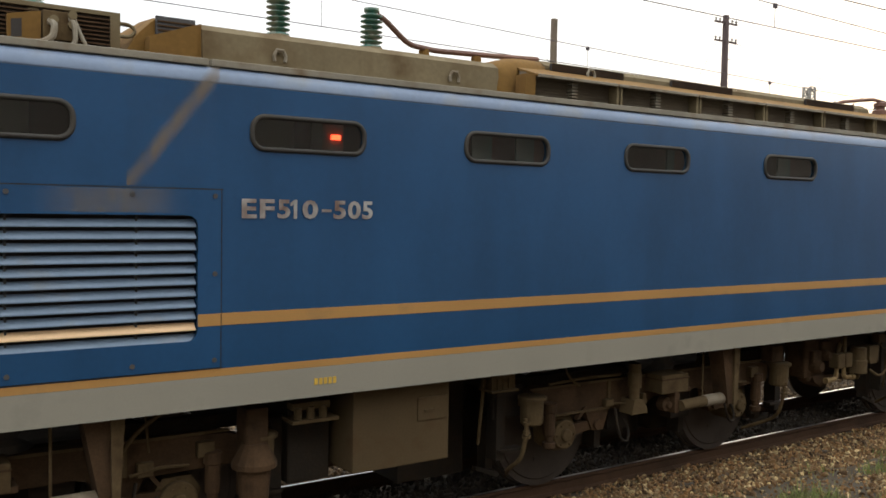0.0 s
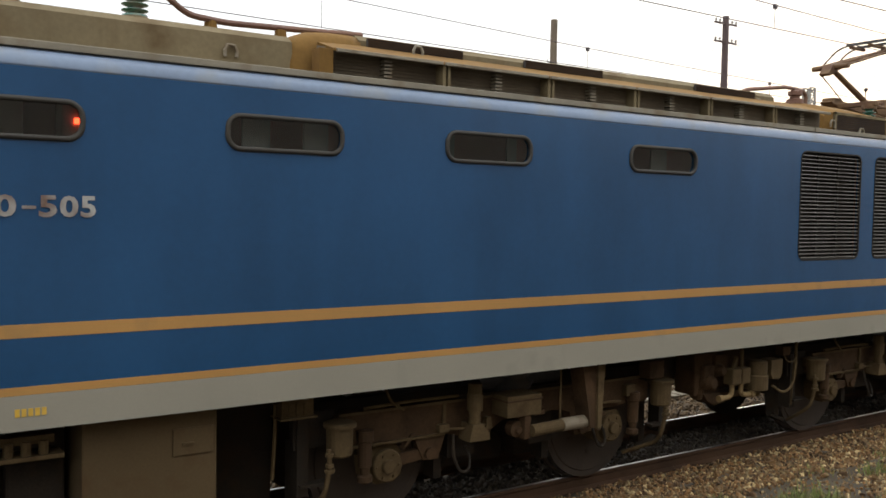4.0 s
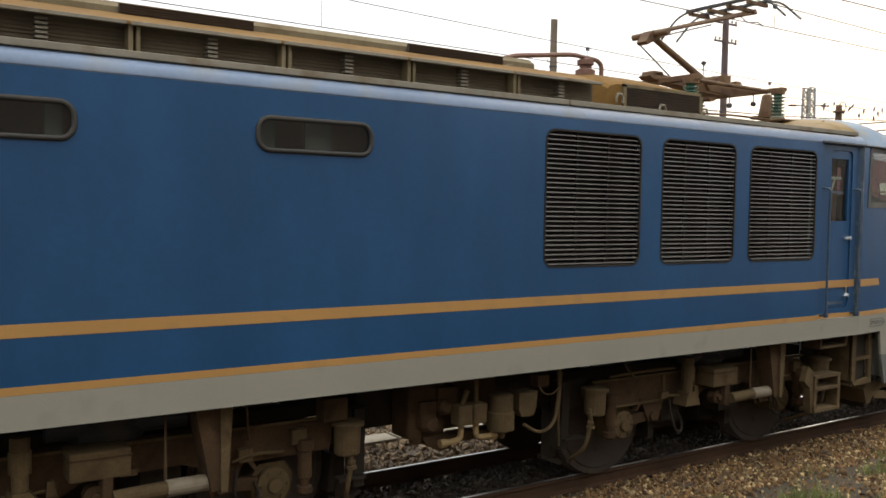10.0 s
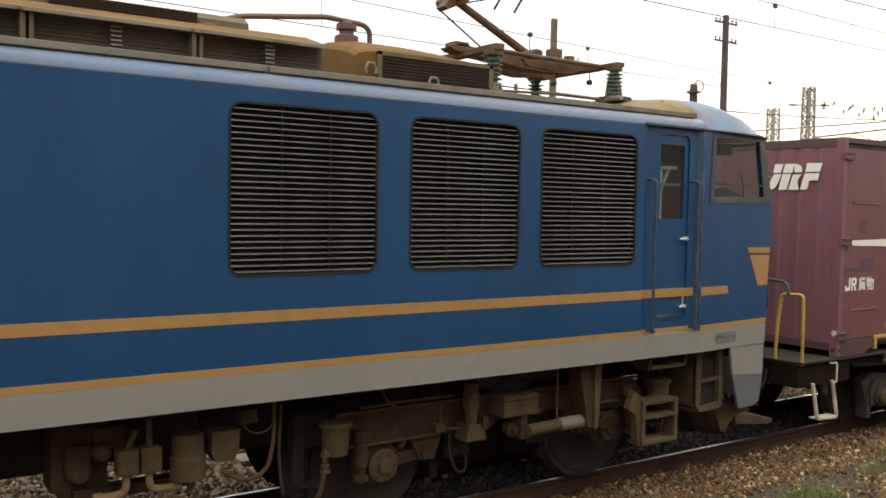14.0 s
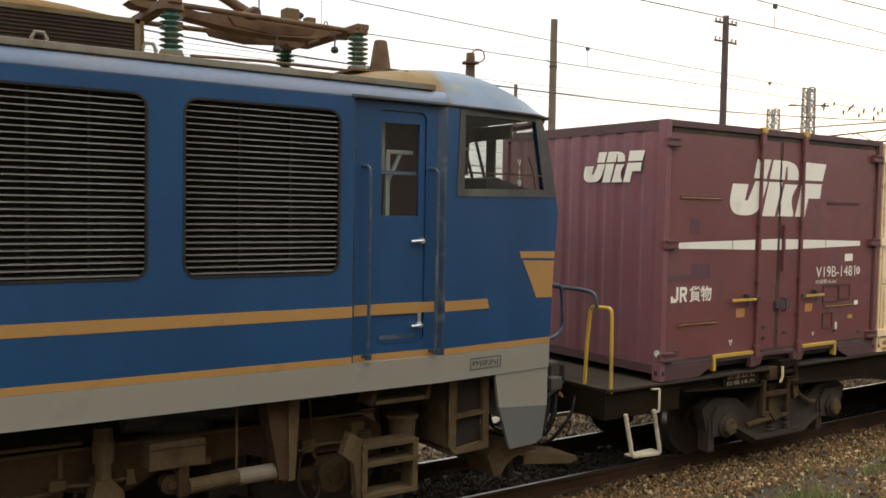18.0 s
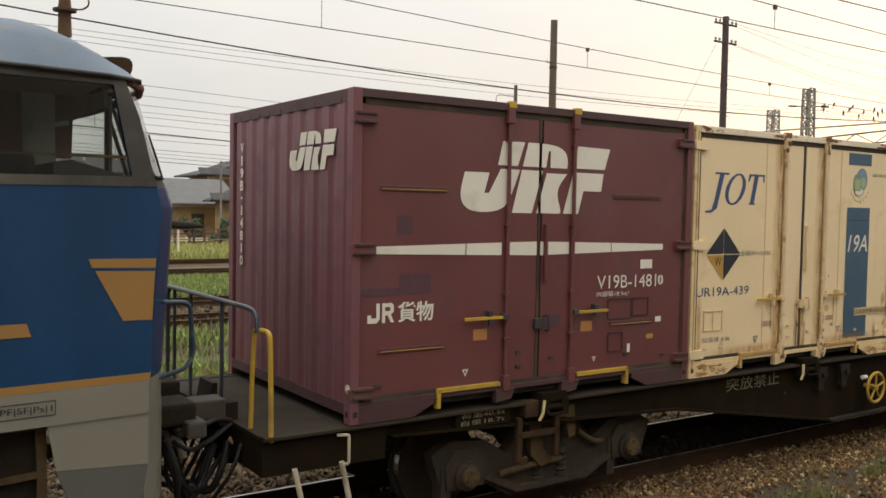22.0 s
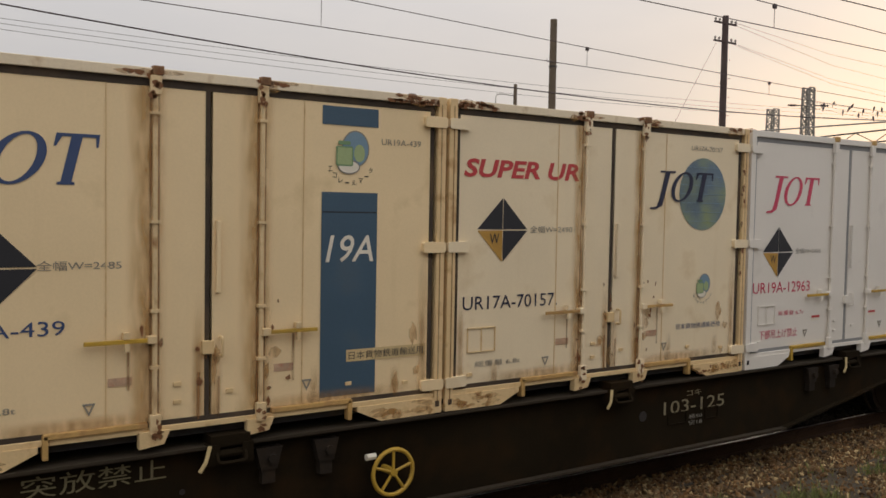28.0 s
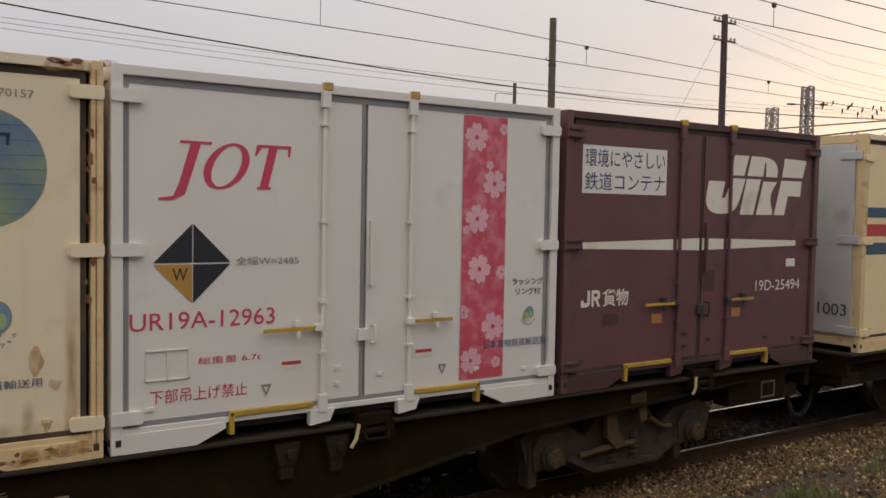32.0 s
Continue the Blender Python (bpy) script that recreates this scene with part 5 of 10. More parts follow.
box(bm, -2.97, -2.86, -0.58, 0.58, 4.08, 4.125, 0.008)
for s in (-1, 1):
    rod(bm, (-4.46, s * 0.42, 4.10), (-2.92, s * 0.36, 4.10), 0.022, 8)
prism(bm, [(-3.95, 4.09), (-3.2, 4.08), (-3.25, 4.03), (-3.6, 4.0), (-3.9, 4.03)], -0.30, -0.26)
prism(bm, [(-3.95, 4.09), (-3.2, 4.08), (-3.25, 4.03), (-3.6, 4.0), (-3.9, 4.03)], 0.26, 0.30)
prism(bm, [(-3.22, 4.08), (-3.02, 4.08), (-3.08, 4.03), (-3.16, 4.03)], 0.3, 0.56)
pieces("base_beam", bm, PANTO, pg, "rust-brown base beams")
bm = B()
box(bm, -3.37, -3.25, -0.08, 0.05, 4.15, 4.285, 0.01)
box(bm, -4.60, -4.44, -0.09, 0.09, 4.16, 4.21, 0.01)
lathe(bm, (-3.70, -0.26, 4.17), (-3.70, 0.26, 4.17), [(0, 0.03), (0.1, 0.052), (0.9, 0.052), (1, 0.03)], 14)
box(bm, -3.20, -3.12, -0.12, -0.04, 4.16, 4.22)
pieces("bearing_block", bm, PANTO, pg)
bm = B()
for x, z0, z1, r in ((-3.54, 4.16, 4.42, 0.03), (-3.16, 4.16, 4.27, 0.03)):
    rod(bm, (x, 0.1, z0), (x, 0.1, z1), 0.006, 6)
    lathe(bm, (x, 0.1, z1 - 0.02), (x, 0.1, z1 + 0.03), [(0, 0.012), (0.3, r), (0.7, r), (1, 0.01)], 10)
tube(bm, [(-2.98, 0.0, 4.1), (-2.98, 0.0, 4.22), (-2.965, 0.0, 4.235), (-2.95, 0.0, 4.22), (-2.95, 0.0, 4.1)], 0.006, 6)
for x, y, z in ((-3.55, -0.3, 3.98), (-2.98, -0.2, 4.05)):
    rod(bm, (x, y, z - 0.09), (x, y, z + 0.03), 0.007, 6)
    lathe(bm, (x, y, z - 0.12), (x, y, z - 0.07), [(0, 0.02), (0.4, 0.035), (1, 0.025)], 10)
pieces("small_fitting", bm, DARK, pg, "small knobs and wire loops")
bm = B()
rod(bm, (-3.66, 0.0, 4.20), (-4.56, 0.0, 4.61), 0.043, 12, 0.036)
rod(bm, (-4.57, -0.26, 4.62), (-4.57, 0.26, 4.62), 0.036, 12)
prism(bm, [(-4.72, 4.52), (-4.68, 4.49), (-4.60, 4.53), (-4.44, 4.60), (-4.42, 4.66), (-4.50, 4.68), (-4.62, 4.65)], -0.07, 0.07)
part("lower_arm", bm, PANTO, pg)
bm = B()
for s in (-1, 1):
    tube(bm, [(-4.57, s * 0.24, 4.63), (-3.8, s * 0.20, 4.84), (-2.92, s * 0.16, 5.06)], 0.016, 8)
rod(bm, (-3.95, -0.21, 4.80), (-3.95, 0.21, 4.80), 0.014, 8)
rod(bm, (-3.45, -0.19, 4.93), (-3.45, 0.19, 4.93), 0.014, 8)
tube(bm, [(-4.50, 0, 4.655), (-2.95, 0, 5.075)], 0.024, 8)
part("upper_arm", bm, PANTO, pg)
bm = B()
tube(bm, [(-4.70, 0.05, 4.51), (-4.13, 0.05, 4.17)], 0.009, 6)
tube(bm, [(-4.46, 0.12, 4.60), (-3.9, 0.12, 4.76), (-3.4, 0.12, 4.90)], 0.008, 6, 0.1)
tube(bm, [(-3.15, -0.1, 5.0), (-3.0, -0.1, 4.94), (-2.8, -0.1, 4.98), (-2.7, -0.1, 4.93)], 0.007, 6, 0.06)
pieces("stay", bm, DARK, pg)
bm = B()
for x in (-3.40, -3.12):
    tube(bm, [(x, -0.90, 4.84), (x, -0.66, 5.06), (x, -0.5, 5.11), (x, 0.5, 5.11), (x, 0.66, 5.06), (x, 0.90, 4.84)], 0.013, 8, 0.1)
    box(bm, x - 0.025, x + 0.025, -0.5, 0.5, 5.10, 5.135, 0.005)
pieces("collector_strip", bm, DARK, pg, "collector strip with bent horns")
bm = B()
for y in (-0.42, -0.14, 0.14, 0.42):
    box(bm, -3.44, -2.95 if abs(y) < 0.2 else -3.08, y - 0.02, y + 0.02, 5.055, 5.095)
rod(bm, (-3.0, -0.2, 5.06), (-3.0, 0.2, 5.06), 0.03, 10)
pieces("head_bar", bm, PANTO, pg)
for x, y, z, h in ((-4.46, -0.5, 3.71, 0.34), (-4.60, 0.5, 3.73, 0.34), (-2.92, -0.5, 3.755, 0.315), (-3.12, 0.5, 3.74, 0.30)):
    insulator(x, y, z, h, 0.085 if h > 0.25 else 0.075, 6 if h > 0.25 else 3)
bm = B()
rod(bm, (-4.46, -0.5, 4.03), (-4.46, -0.5, 4.085), 0.09, 14)
rod(bm, (-2.92, -0.5, 4.05), (-2.92, -0.5, 4.11), 0.08, 14)
pieces("insulator_cap", bm, PANTO, loco)
bm = B()
box(bm, -3.05, -2.55, -0.68, -0.32, 3.725, 3.745, 0.004)
pieces("insulator_bracket", bm, PANTO, loco, "brown mounting plate")
# aerials on the cab roof
part("aerial", lathe(B(), (-2.40, 0.03, 3.84), (-2.40, 0.03, 4.14), [(0, 0.2), (0.08, 0.2), (0.10, 0.10), (0.95, 0.06), (1, 0.045)], 18), PANTO, loco, "tapered brown aerial on a round flange", smooth=False)
bm = B()
lathe(bm, (-1.86, -0.62, 3.74), (-1.86, -0.62, 4.0), [(0, 0.045), (0.62, 0.04), (0.64, 0.075), (0.70, 0.075), (0.72, 0.042), (1, 0.036)], 12)
tube(bm, [(-1.86, -0.62, 3.99), (-1.80, -0.62, 4.05), (-1.72, -0.62, 4.04), (-1.70, -0.62, 3.97), (-1.75, -0.62, 3.93), (-1.84, -0.62, 3.93)], 0.006, 6, 0.05)
part("aerial", bm, PANTO, loco, "short brown aerial post")
part("cable", tube(B(), [(-4.3, -0.45, 3.73), (-3.7, -0.4, 3.76), (-3.1, -0.4, 3.76), (-2.8, -0.5, 3.75)], 0.012, 6), PANTO, loco)

# ---- locomotive running gear ----
def wheelset(owner, x, r, y=0.56, width=0.13, label=""):
    bm_ = B()
    for s in (-1, 1):
        a = s * (y - width / 2 + 0.02)
        b = s * (y + width / 2 + 0.02)
        lathe(bm_, (x, a, r), (x, b, r), [(0, r + 0.028), (0.2, r + 0.025), (0.3, r), (1, r - 0.004)], 40)
        lathe(bm_, (x, b - s * 0.004, r), (x, b + s * 0.012, r), [(0, r - 0.05), (0.5, r - 0.065), (1, r - 0.07)], 40)
        lathe(bm_, (x, b, r), (x, b + s * 0.06, r), [(0, 0.16), (0.5, 0.13), (1, 0.12)], 20)
        for k in range(6):
            a_ = math.pi * k / 3
            rod(bm_, (x + 0.3 * r / 0.56 * math.cos(a_), b, r + 0.3 * r / 0.56 * math.sin(a_)), (x + 0.3 * r / 0.56 * math.cos(a_), b + s * 0.02, r + 0.3 * r / 0.56 * math.sin(a_)), 0.022, 8)
    rod(bm_, (x, -y, r), (x, y, r), 0.085, 12)
    w_ = part("wheelset", bm_, WHEEL, owner, label or "dusty steel wheelset", origin=(x, 0, r))
    for s in (-1, 1):
        part("tread", lathe(B(), (x, s * (y - 0.02), r), (x, s * (y + 0.075), r), [(0, r + 0.0015), (1, r - 0.0025)], 40), TREAD, w_, "polished tread", origin=(x, 0, r))
    return w_


def loco_bogie(cx, ladder_end=False):
    """One bogie: frame, axle boxes on links, springs, sand pots, bolster, dampers and pipes."""
    tail = [(cx + 1.42, 0.75), (cx + 1.50, 0.72), (cx + 1.56, 0.60), (cx + 1.66, 0.60), (cx + 1.66, 0.90), (cx + 1.52, 0.99)] if ladder_end else [(cx + 1.70, 0.78), (cx + 1.72, 0.96), (cx + 1.6, 1.0)]
    fr_ = part("bogie_frame", prism(B(), [(cx - 1.72, 0.82), (cx - 1.60, 0.76), (cx - 0.70, 0.755), (cx - 0.48, 0.70), (cx - 0.28, 0.70), (cx - 0.1, 0.80), (cx + 0.55, 0.82), (cx + 0.75, 0.76), *tail, (cx + 0.6, 1.03), (cx - 0.6, 1.03), (cx - 1.6, 1.03), (cx - 1.72, 0.98)], -0.99, -0.86), BOGIE, loco, "dust-brown bogie side frame")
    # far frame in the dark tone, its shade put into the colour
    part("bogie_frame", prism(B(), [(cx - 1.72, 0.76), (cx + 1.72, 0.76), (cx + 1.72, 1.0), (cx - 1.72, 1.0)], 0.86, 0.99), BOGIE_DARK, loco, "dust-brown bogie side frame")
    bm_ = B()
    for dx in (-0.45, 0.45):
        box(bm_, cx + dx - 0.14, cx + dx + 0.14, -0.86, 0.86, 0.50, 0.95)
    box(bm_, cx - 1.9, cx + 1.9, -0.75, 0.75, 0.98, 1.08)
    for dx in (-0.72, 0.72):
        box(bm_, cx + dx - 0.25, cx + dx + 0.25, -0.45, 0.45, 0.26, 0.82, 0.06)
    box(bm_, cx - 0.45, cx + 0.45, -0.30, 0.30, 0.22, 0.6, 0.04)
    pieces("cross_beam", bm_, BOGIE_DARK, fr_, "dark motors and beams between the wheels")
    # frame lip and seams
    bm_ = B()
    box(bm_, cx - 1.68, cx - 0.72, -1.015, -0.985, 0.752, 0.772)
    box(bm_, cx - 1.7, cx + 1.6, -1.01, -0.985, 1.015, 1.035)
    box(bm_, cx - 0.74, cx - 0.71, -1.01, -0.985, 0.77, 1.02)
    box(bm_, cx + 0.86, cx + 0.89, -1.01, -0.985, 0.79, 1.0)
    pieces("frame_lip", bm_, BOGIE_PALE, fr_)
    for dx in (-1.25, 1.25):
        x, s = cx + dx, (1 if dx > 0 else -1)
        bm_ = B()
        prism(bm_, [(x - 0.15, 0.46), (x - 0.08, 0.41), (x + 0.08, 0.41), (x + 0.15, 0.46), (x + 0.17, 0.62), (x + 0.1, 0.72), (x - 0.1, 0.72), (x - 0.17, 0.62)], -0.93, -0.72)
        lathe(bm_, (x, -0.93, 0.56), (x, -1.02, 0.56), [(0, 0.135), (0.5, 0.135), (0.6, 0.125), (0.62, 0.06), (0.95, 0.055), (1, 0.045)], 22)
        for k in range(6):
            a = k * math.pi / 3
            rod(bm_, (x + 0.10 * math.cos(a), -0.975, 0.56 + 0.10 * math.sin(a)), (x + 0.10 * math.cos(a), -0.998, 0.56 + 0.10 * math.sin(a)), 0.011, 6)
        part("axle_box", bm_, BOGIE_PALE, fr_, "round dusty axle end cover")
        # links from the axle box to lugs under the frame
        bm_ = B()
        prism(bm_, [(x - s * 0.12, 0.64), (x - s * 0.12, 0.54), (x - s * 0.40, 0.57), (x - s * 0.40, 0.65)], -0.96, -0.90)
        prism(bm_, [(x - s * 0.56, 0.77), (x - s * 0.24, 0.77), (x - s * 0.34, 0.56), (x - s * 0.48, 0.55)], -0.98, -0.88)
        rod(bm_, (x - s * 0.40, -1.01, 0.61), (x - s * 0.40, -0.9, 0.61), 0.05, 12)
        prism(bm_, [(x - s * 0.16, 0.70), (x - s * 0.12, 0.69), (x - s * 0.20, 0.80), (x - s * 0.24, 0.80)], -1.01, -0.96)
        pieces("axle_link", bm_, BOGIE, fr_, "dusty axle box link and lug")
        # slim spring strut outboard of the axle
        bm_ = B()
        c = x + s * 0.24 if s < 0 else x + 0.22
        lathe(bm_, (c, -1.03, 0.47), (c, -1.03, 0.90), [(0, 0.03), (0.05, 0.06), (0.15, 0.06), (0.17, 0.035), (0.30, 0.04), (0.32, 0.055), (0.78, 0.055), (0.8, 0.068), (0.98, 0.068), (1, 0.04)], 14)
        part("spring_strut", bm_, BOGIE, fr_)
        # sand pot with a flange
        bm_ = B()
        c = cx - 1.74 if s < 0 else cx + 1.80
        lathe(bm_, (c, -1.08, 0.74), (c, -1.08, 1.0), [(0, 0.085), (0.06, 0.10), (0.86, 0.105), (0.87, 0.128), (0.96, 0.130), (1, 0.11)], 18)
        box(bm_, c - 0.03, c + 0.03, -1.0, -0.85, 0.88, 0.98)
        pot = part("sand_pot", bm_, BOGIE_PALE, fr_, "dusty sand pot with a flanged lid")
        bm_ = B()
        p = c - s * 0.0 + (-0.12 if s < 0 else 0.0)
        tube(bm_, [(p, -1.14, 0.82), (p, -1.16, 0.70), (p - 0.02, -1.12, 0.46), (p + s * 0.06, -0.98, 0.34), (p - s * 0.14, -0.72, 0.20)], 0.02, 8, 0.08)
        for z, r in ((0.78, 0.035), (0.70, 0.032), (0.66, 0.04)):
            rod(bm_, (p, -1.155, z - 0.012), (p, -1.155, z + 0.012), r, 10)
        pieces("sand_pipe", bm_, BOGIE_PALE, pot)
        # guard plate and brake hangers at the outer end
        bm_ = B()
        box(bm_, cx + s * 1.98 - 0.05, cx + s * 1.98 + 0.05, -0.95, -0.80, 0.42, 1.05, 0.01)
        box(bm_, cx + s * 1.88 - 0.17, cx + s * 1.88 + 0.17, -0.92, -0.88, 0.78, 1.06, 0.008)
        box(bm_, cx + s * 1.90 - 0.12, cx + s * 1.90 + 0.12, -1.0, -0.9, 0.50, 0.525)
        prism(bm_, [(x + s * 0.57, 0.34), (x + s * 0.63, 0.34), (x + s * 0.66, 0.64), (x + s * 0.60, 0.64)], -0.72, -0.52)
        box(bm_, x + s * 0.64, x + s * 0.72, -0.72, -0.60, 0.28, 0.78)
        prism(bm_, [(x + s * 0.60, 0.20), (x + s * 0.85, 0.30), (x + s * 0.85, 0.33), (x + s * 0.60, 0.25)], -0.76, -0.70)
        box(bm_, x - s * 0.68, x - s * 0.60, -0.74, -0.58, 0.30, 0.66)
        pieces("brake_rigging", bm_, BOGIE_DARK, fr_)
        bm_ = B()
        c = x - s * 0.30 if s > 0 else x + 0.62
        tube(bm_, [(c, -1.0, 0.74), (c - 0.05, -1.08, 0.58), (c + 0.02, -1.08, 0.44), (c + 0.12, -1.06, 0.42), (c + 0.17, -1.02, 0.52), (c + 0.14, -0.98, 0.62)], 0.013, 8, 0.07)
        part("hose", bm_, BOGIE_DARK, fr_)
        wheelset(loco, x, 0.56)
    # bolster box with its foot
    bm_ = B()
    box(bm_, cx - 0.22, cx + 0.16, -1.21, -0.95, 0.865, 1.05, 0.015)
    part("bolster_box", bm_, BOGIE_PALE, fr_, "dusty bolster box")
    bm_ = B()
    box(bm_, cx - 0.225, cx + 0.165, -1.218, -1.0, 1.0, 1.012)
    box(bm_, cx + 0.09, cx + 0.20, -1.2, -1.0, 0.86, 0.90)
    box(bm_, cx - 0.02, cx + 0.05, -1.2, -1.05, 0.66, 0.87, 0.008)
    lathe(bm_, (cx - 0.05, -1.05, 0.74), (cx - 0.05, -1.17, 0.74), [(0, 0.07), (0.7, 0.07), (0.75, 0.035), (1, 0.03)], 14)
    pieces("damper_mount", bm_, BOGIE, fr_)
    # yaw damper
    bm_ = B()
    rod(bm_, (cx + 0.04, -1.22, 0.735), (cx + 0.38, -1.22, 0.745), 0.052, 14)
    yd = part("yaw_damper", bm_, BOGIE_PALE, fr_, "yaw damper with a pale sleeve")
    bm_ = B()
    lathe(bm_, (cx + 0.38, -1.22, 0.745), (cx + 0.70, -1.22, 0.748), [(0, 0.058), (0.9, 0.058), (1, 0.05)], 16)
    part("sleeve", bm_, DAMPER, yd, "pale damper sleeve")
    part("pin", lathe(B(), (cx + 0.70, -1.22, 0.748), (cx + 0.78, -1.22, 0.75), [(0, 0.028), (0.4, 0.042), (1, 0.035)], 12), BOGIE, yd)
    # tapered bracket under the sill: a channel; its shaded face and bright strip are put into colour
    bm_ = B()
    prism(bm_, [(cx + 0.66, 0.70), (cx + 0.72, 0.70), (cx + 0.72, 1.31), (cx + 0.54, 1.31)], -1.30, -1.12)
    br = part("support_bracket", bm_, BOGIE, loco, "tapered dusty bracket under the sill")
    part("flange", prism(B(), [(cx + 0.72, 0.69), (cx + 0.765, 0.69), (cx + 0.80, 1.31), (cx + 0.71, 1.31)], -1.325, -1.14), BOGIE_PALE, br)
    # upright damper on a wedge foot
    bm_ = B()
    lathe(bm_, (cx - 0.485, -1.1, 0.82), (cx - 0.485, -1.1, 1.18), [(0, 0.05), (0.35, 0.05), (0.36, 0.068), (0.75, 0.068), (0.76, 0.06), (1, 0.06)], 14)
    part("upright_damper", bm_, BOGIE_PALE, fr_)
    part("damper_foot", prism(B(), [(cx - 0.57, 0.70), (cx - 0.36, 0.70), (cx - 0.37, 0.76), (cx - 0.44, 0.84), (cx - 0.54, 0.84)], -1.16, -0.99), BOGIE_PALE, fr_)
    bm_ = B()
    rod(bm_, (cx - 0.3, -0.85, 1.13), (cx + 0.62, -0.85, 1.13), 0.075, 16)
    lathe(bm_, (cx + 0.1, -0.7, 1.03), (cx + 0.1, -0.7, 1.24), [(0, 0.27), (0.3, 0.30), (0.5, 0.26), (0.8, 0.30), (1, 0.28)], 20)
    pieces("air_spring", bm_, DARK, fr_, "dark rubber air spring and reservoir")
    bm_ = B()
    tube(bm_, [(cx + 0.38, -1.2, 1.28), (cx + 0.38, -1.2, 0.80)], 0.010, 6)
    tube(bm_, [(cx - 1.5, -1.02, 1.06), (cx - 1.1, -1.04, 1.08), (cx - 0.6, -1.02, 1.07)], 0.014, 6, 0.1)
    tube(bm_, [(cx - 1.3, -1.0, 1.22), (cx - 1.28, -1.05, 1.1), (cx - 1.15, -1.05, 1.02)], 0.012, 6, 0.1)
    tube(bm_, [(cx - 0.72, -1.02, 0.80), (cx - 0.5, -1.05, 0.79), (cx - 0.28, -1.03, 0.795)], 0.013, 6, 0.05)
    tube(bm_, [(cx + 0.9, -1.03, 0.80), (cx + 1.1, -1.05, 0.84), (cx + 1.3, -1.03, 0.82)], 0.013, 6, 0.05)
    tube(bm_, [(cx + 1.0, -1.05, 1.24), (cx + 1.02, -1.05, 0.95)], 0.010, 6)
    pieces("pipework", bm_, BOGIE_PALE, fr_)
    bm_ = B()
    box(bm_, cx - 0.80, cx - 0.70, -1.05, -0.99, 0.78, 0.85, 0.008)
    prism(bm_, [(cx - 0.32, 0.86), (cx - 0.28, 0.86), (cx - 0.26, 0.76), (cx - 0.33, 0.76)], -1.06, -1.0)
    box(bm_, cx + 0.95, cx + 1.06, -1.04, -0.98, 0.78, 0.88, 0.01)
    box(bm_, cx + 1.36, cx + 1.48, -1.05, -0.98, 0.86, 0.97, 0.01)
    pieces("stop_block", bm_, BOGIE_PALE, fr_)


for cx in (-16.8, -10.72, -4.59):
    loco_bogie(cx, cx > -5)

# between the bogies: equipment box, valves, reservoirs
EBOX = surface("equipment_box_dust", (0.072, 0.0464, 0.0208), 0.9, specular=0.2, vary=0.12, dirt=(0.056, 0.0288, 0.0112), much=0.3, bump=0.08, scale=1.2)
ebox = part("equipment_box", box(B(), -14.36, -13.50, -1.30, -0.7, 0.645, 1.29, 0.012), EBOX, loco, "dusty steel equipment box under the sill")
bm = B()
box(bm, -13.80, -13.53, -1.312, -1.30, 0.98, 1.16, 0.004)
box(bm, -13.74, -13.66, -1.325, -1.31, 1.05, 1.065)
part("hatch", bm, EBOX, ebox)
part("equipment_box", box(B(), -14.75, -14.4, -1.0, -0.4, 0.55, 1.25, 0.02), BOGIE_DARK, loco)
bm = B()
box(bm, -14.82, -14.45, -1.25, -1.05, 1.06, 1.085)
for k in range(3):
    rod(bm, (-14.76 + k * 0.1, -1.2, 1.08), (-14.76 + k * 0.1, -1.2, 1.17), 0.03, 8)
box(bm, -14.80, -14.5, -1.2, -1.1, 1.15, 1.2)
pieces("valve_tray", bm, BOGIE_PALE, loco, "valves on a pale tray")
bm = B()
box(bm, -12.97, -12.72, -1.16, -1.0, 1.10, 1.24)
box(bm, -12.99, -12.70, -1.19, -1.0, 1.085, 1.10)
for k in range(3):
    box(bm, -12.92 + k * 0.06, -12.90 + k * 0.06, -1.175, -1.16, 1.11, 1.20)
# filler block added so the bright ground doesn't show through
part("dark_filler", box(B(), -13.45, -12.75, -0.45, 0.6, 0.2, 1.2), BOGIE_DARK, loco, "dark filler block added under the floor")
part("terminal_box", bm, BOGIE_PALE, loco)
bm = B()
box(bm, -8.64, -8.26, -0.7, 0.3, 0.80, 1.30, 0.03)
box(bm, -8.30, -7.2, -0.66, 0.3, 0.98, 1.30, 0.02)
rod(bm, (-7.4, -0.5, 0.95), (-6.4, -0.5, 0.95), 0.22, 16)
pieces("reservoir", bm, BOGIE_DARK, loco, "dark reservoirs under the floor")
# valve cluster
bm = B()
box(bm, -8.32, -7.96, -1.00, -0.72, 0.74, 1.18, 0.035)
box(bm, -8.24, -8.08, -1.06, -1.0, 0.84, 1.06, 0.02)
prism(bm, [(-8.20, 0.76), (-7.95, 0.76), (-7.90, 0.64), (-8.02, 0.62), (-8.14, 0.68)], -1.02, -0.8)
box(bm, -7.95, -7.40, -0.98, -0.84, 0.66, 0.735, 0.012)
box(bm, -7.86, -7.30, -0.82, -0.78, 0.74, 1.2, 0.01)
box(bm, -8.06, -7.86, -1.05, -0.8, 0.92, 1.16, 0.02)
lathe(bm, (-8.16, -1.0, 0.88), (-8.16, -1.12, 0.88), [(0, 0.09), (0.6, 0.08), (1, 0.05)], 14)
lathe(bm, (-8.02, -1.05, 1.0), (-8.02, -1.13, 1.0), [(0, 0.07), (0.6, 0.06), (1, 0.04)], 14)
lathe(bm, (-8.22, -0.95, 0.70), (-8.22, -0.95, 0.82), [(0, 0.05), (0.5, 0.07), (1, 0.07)], 12)
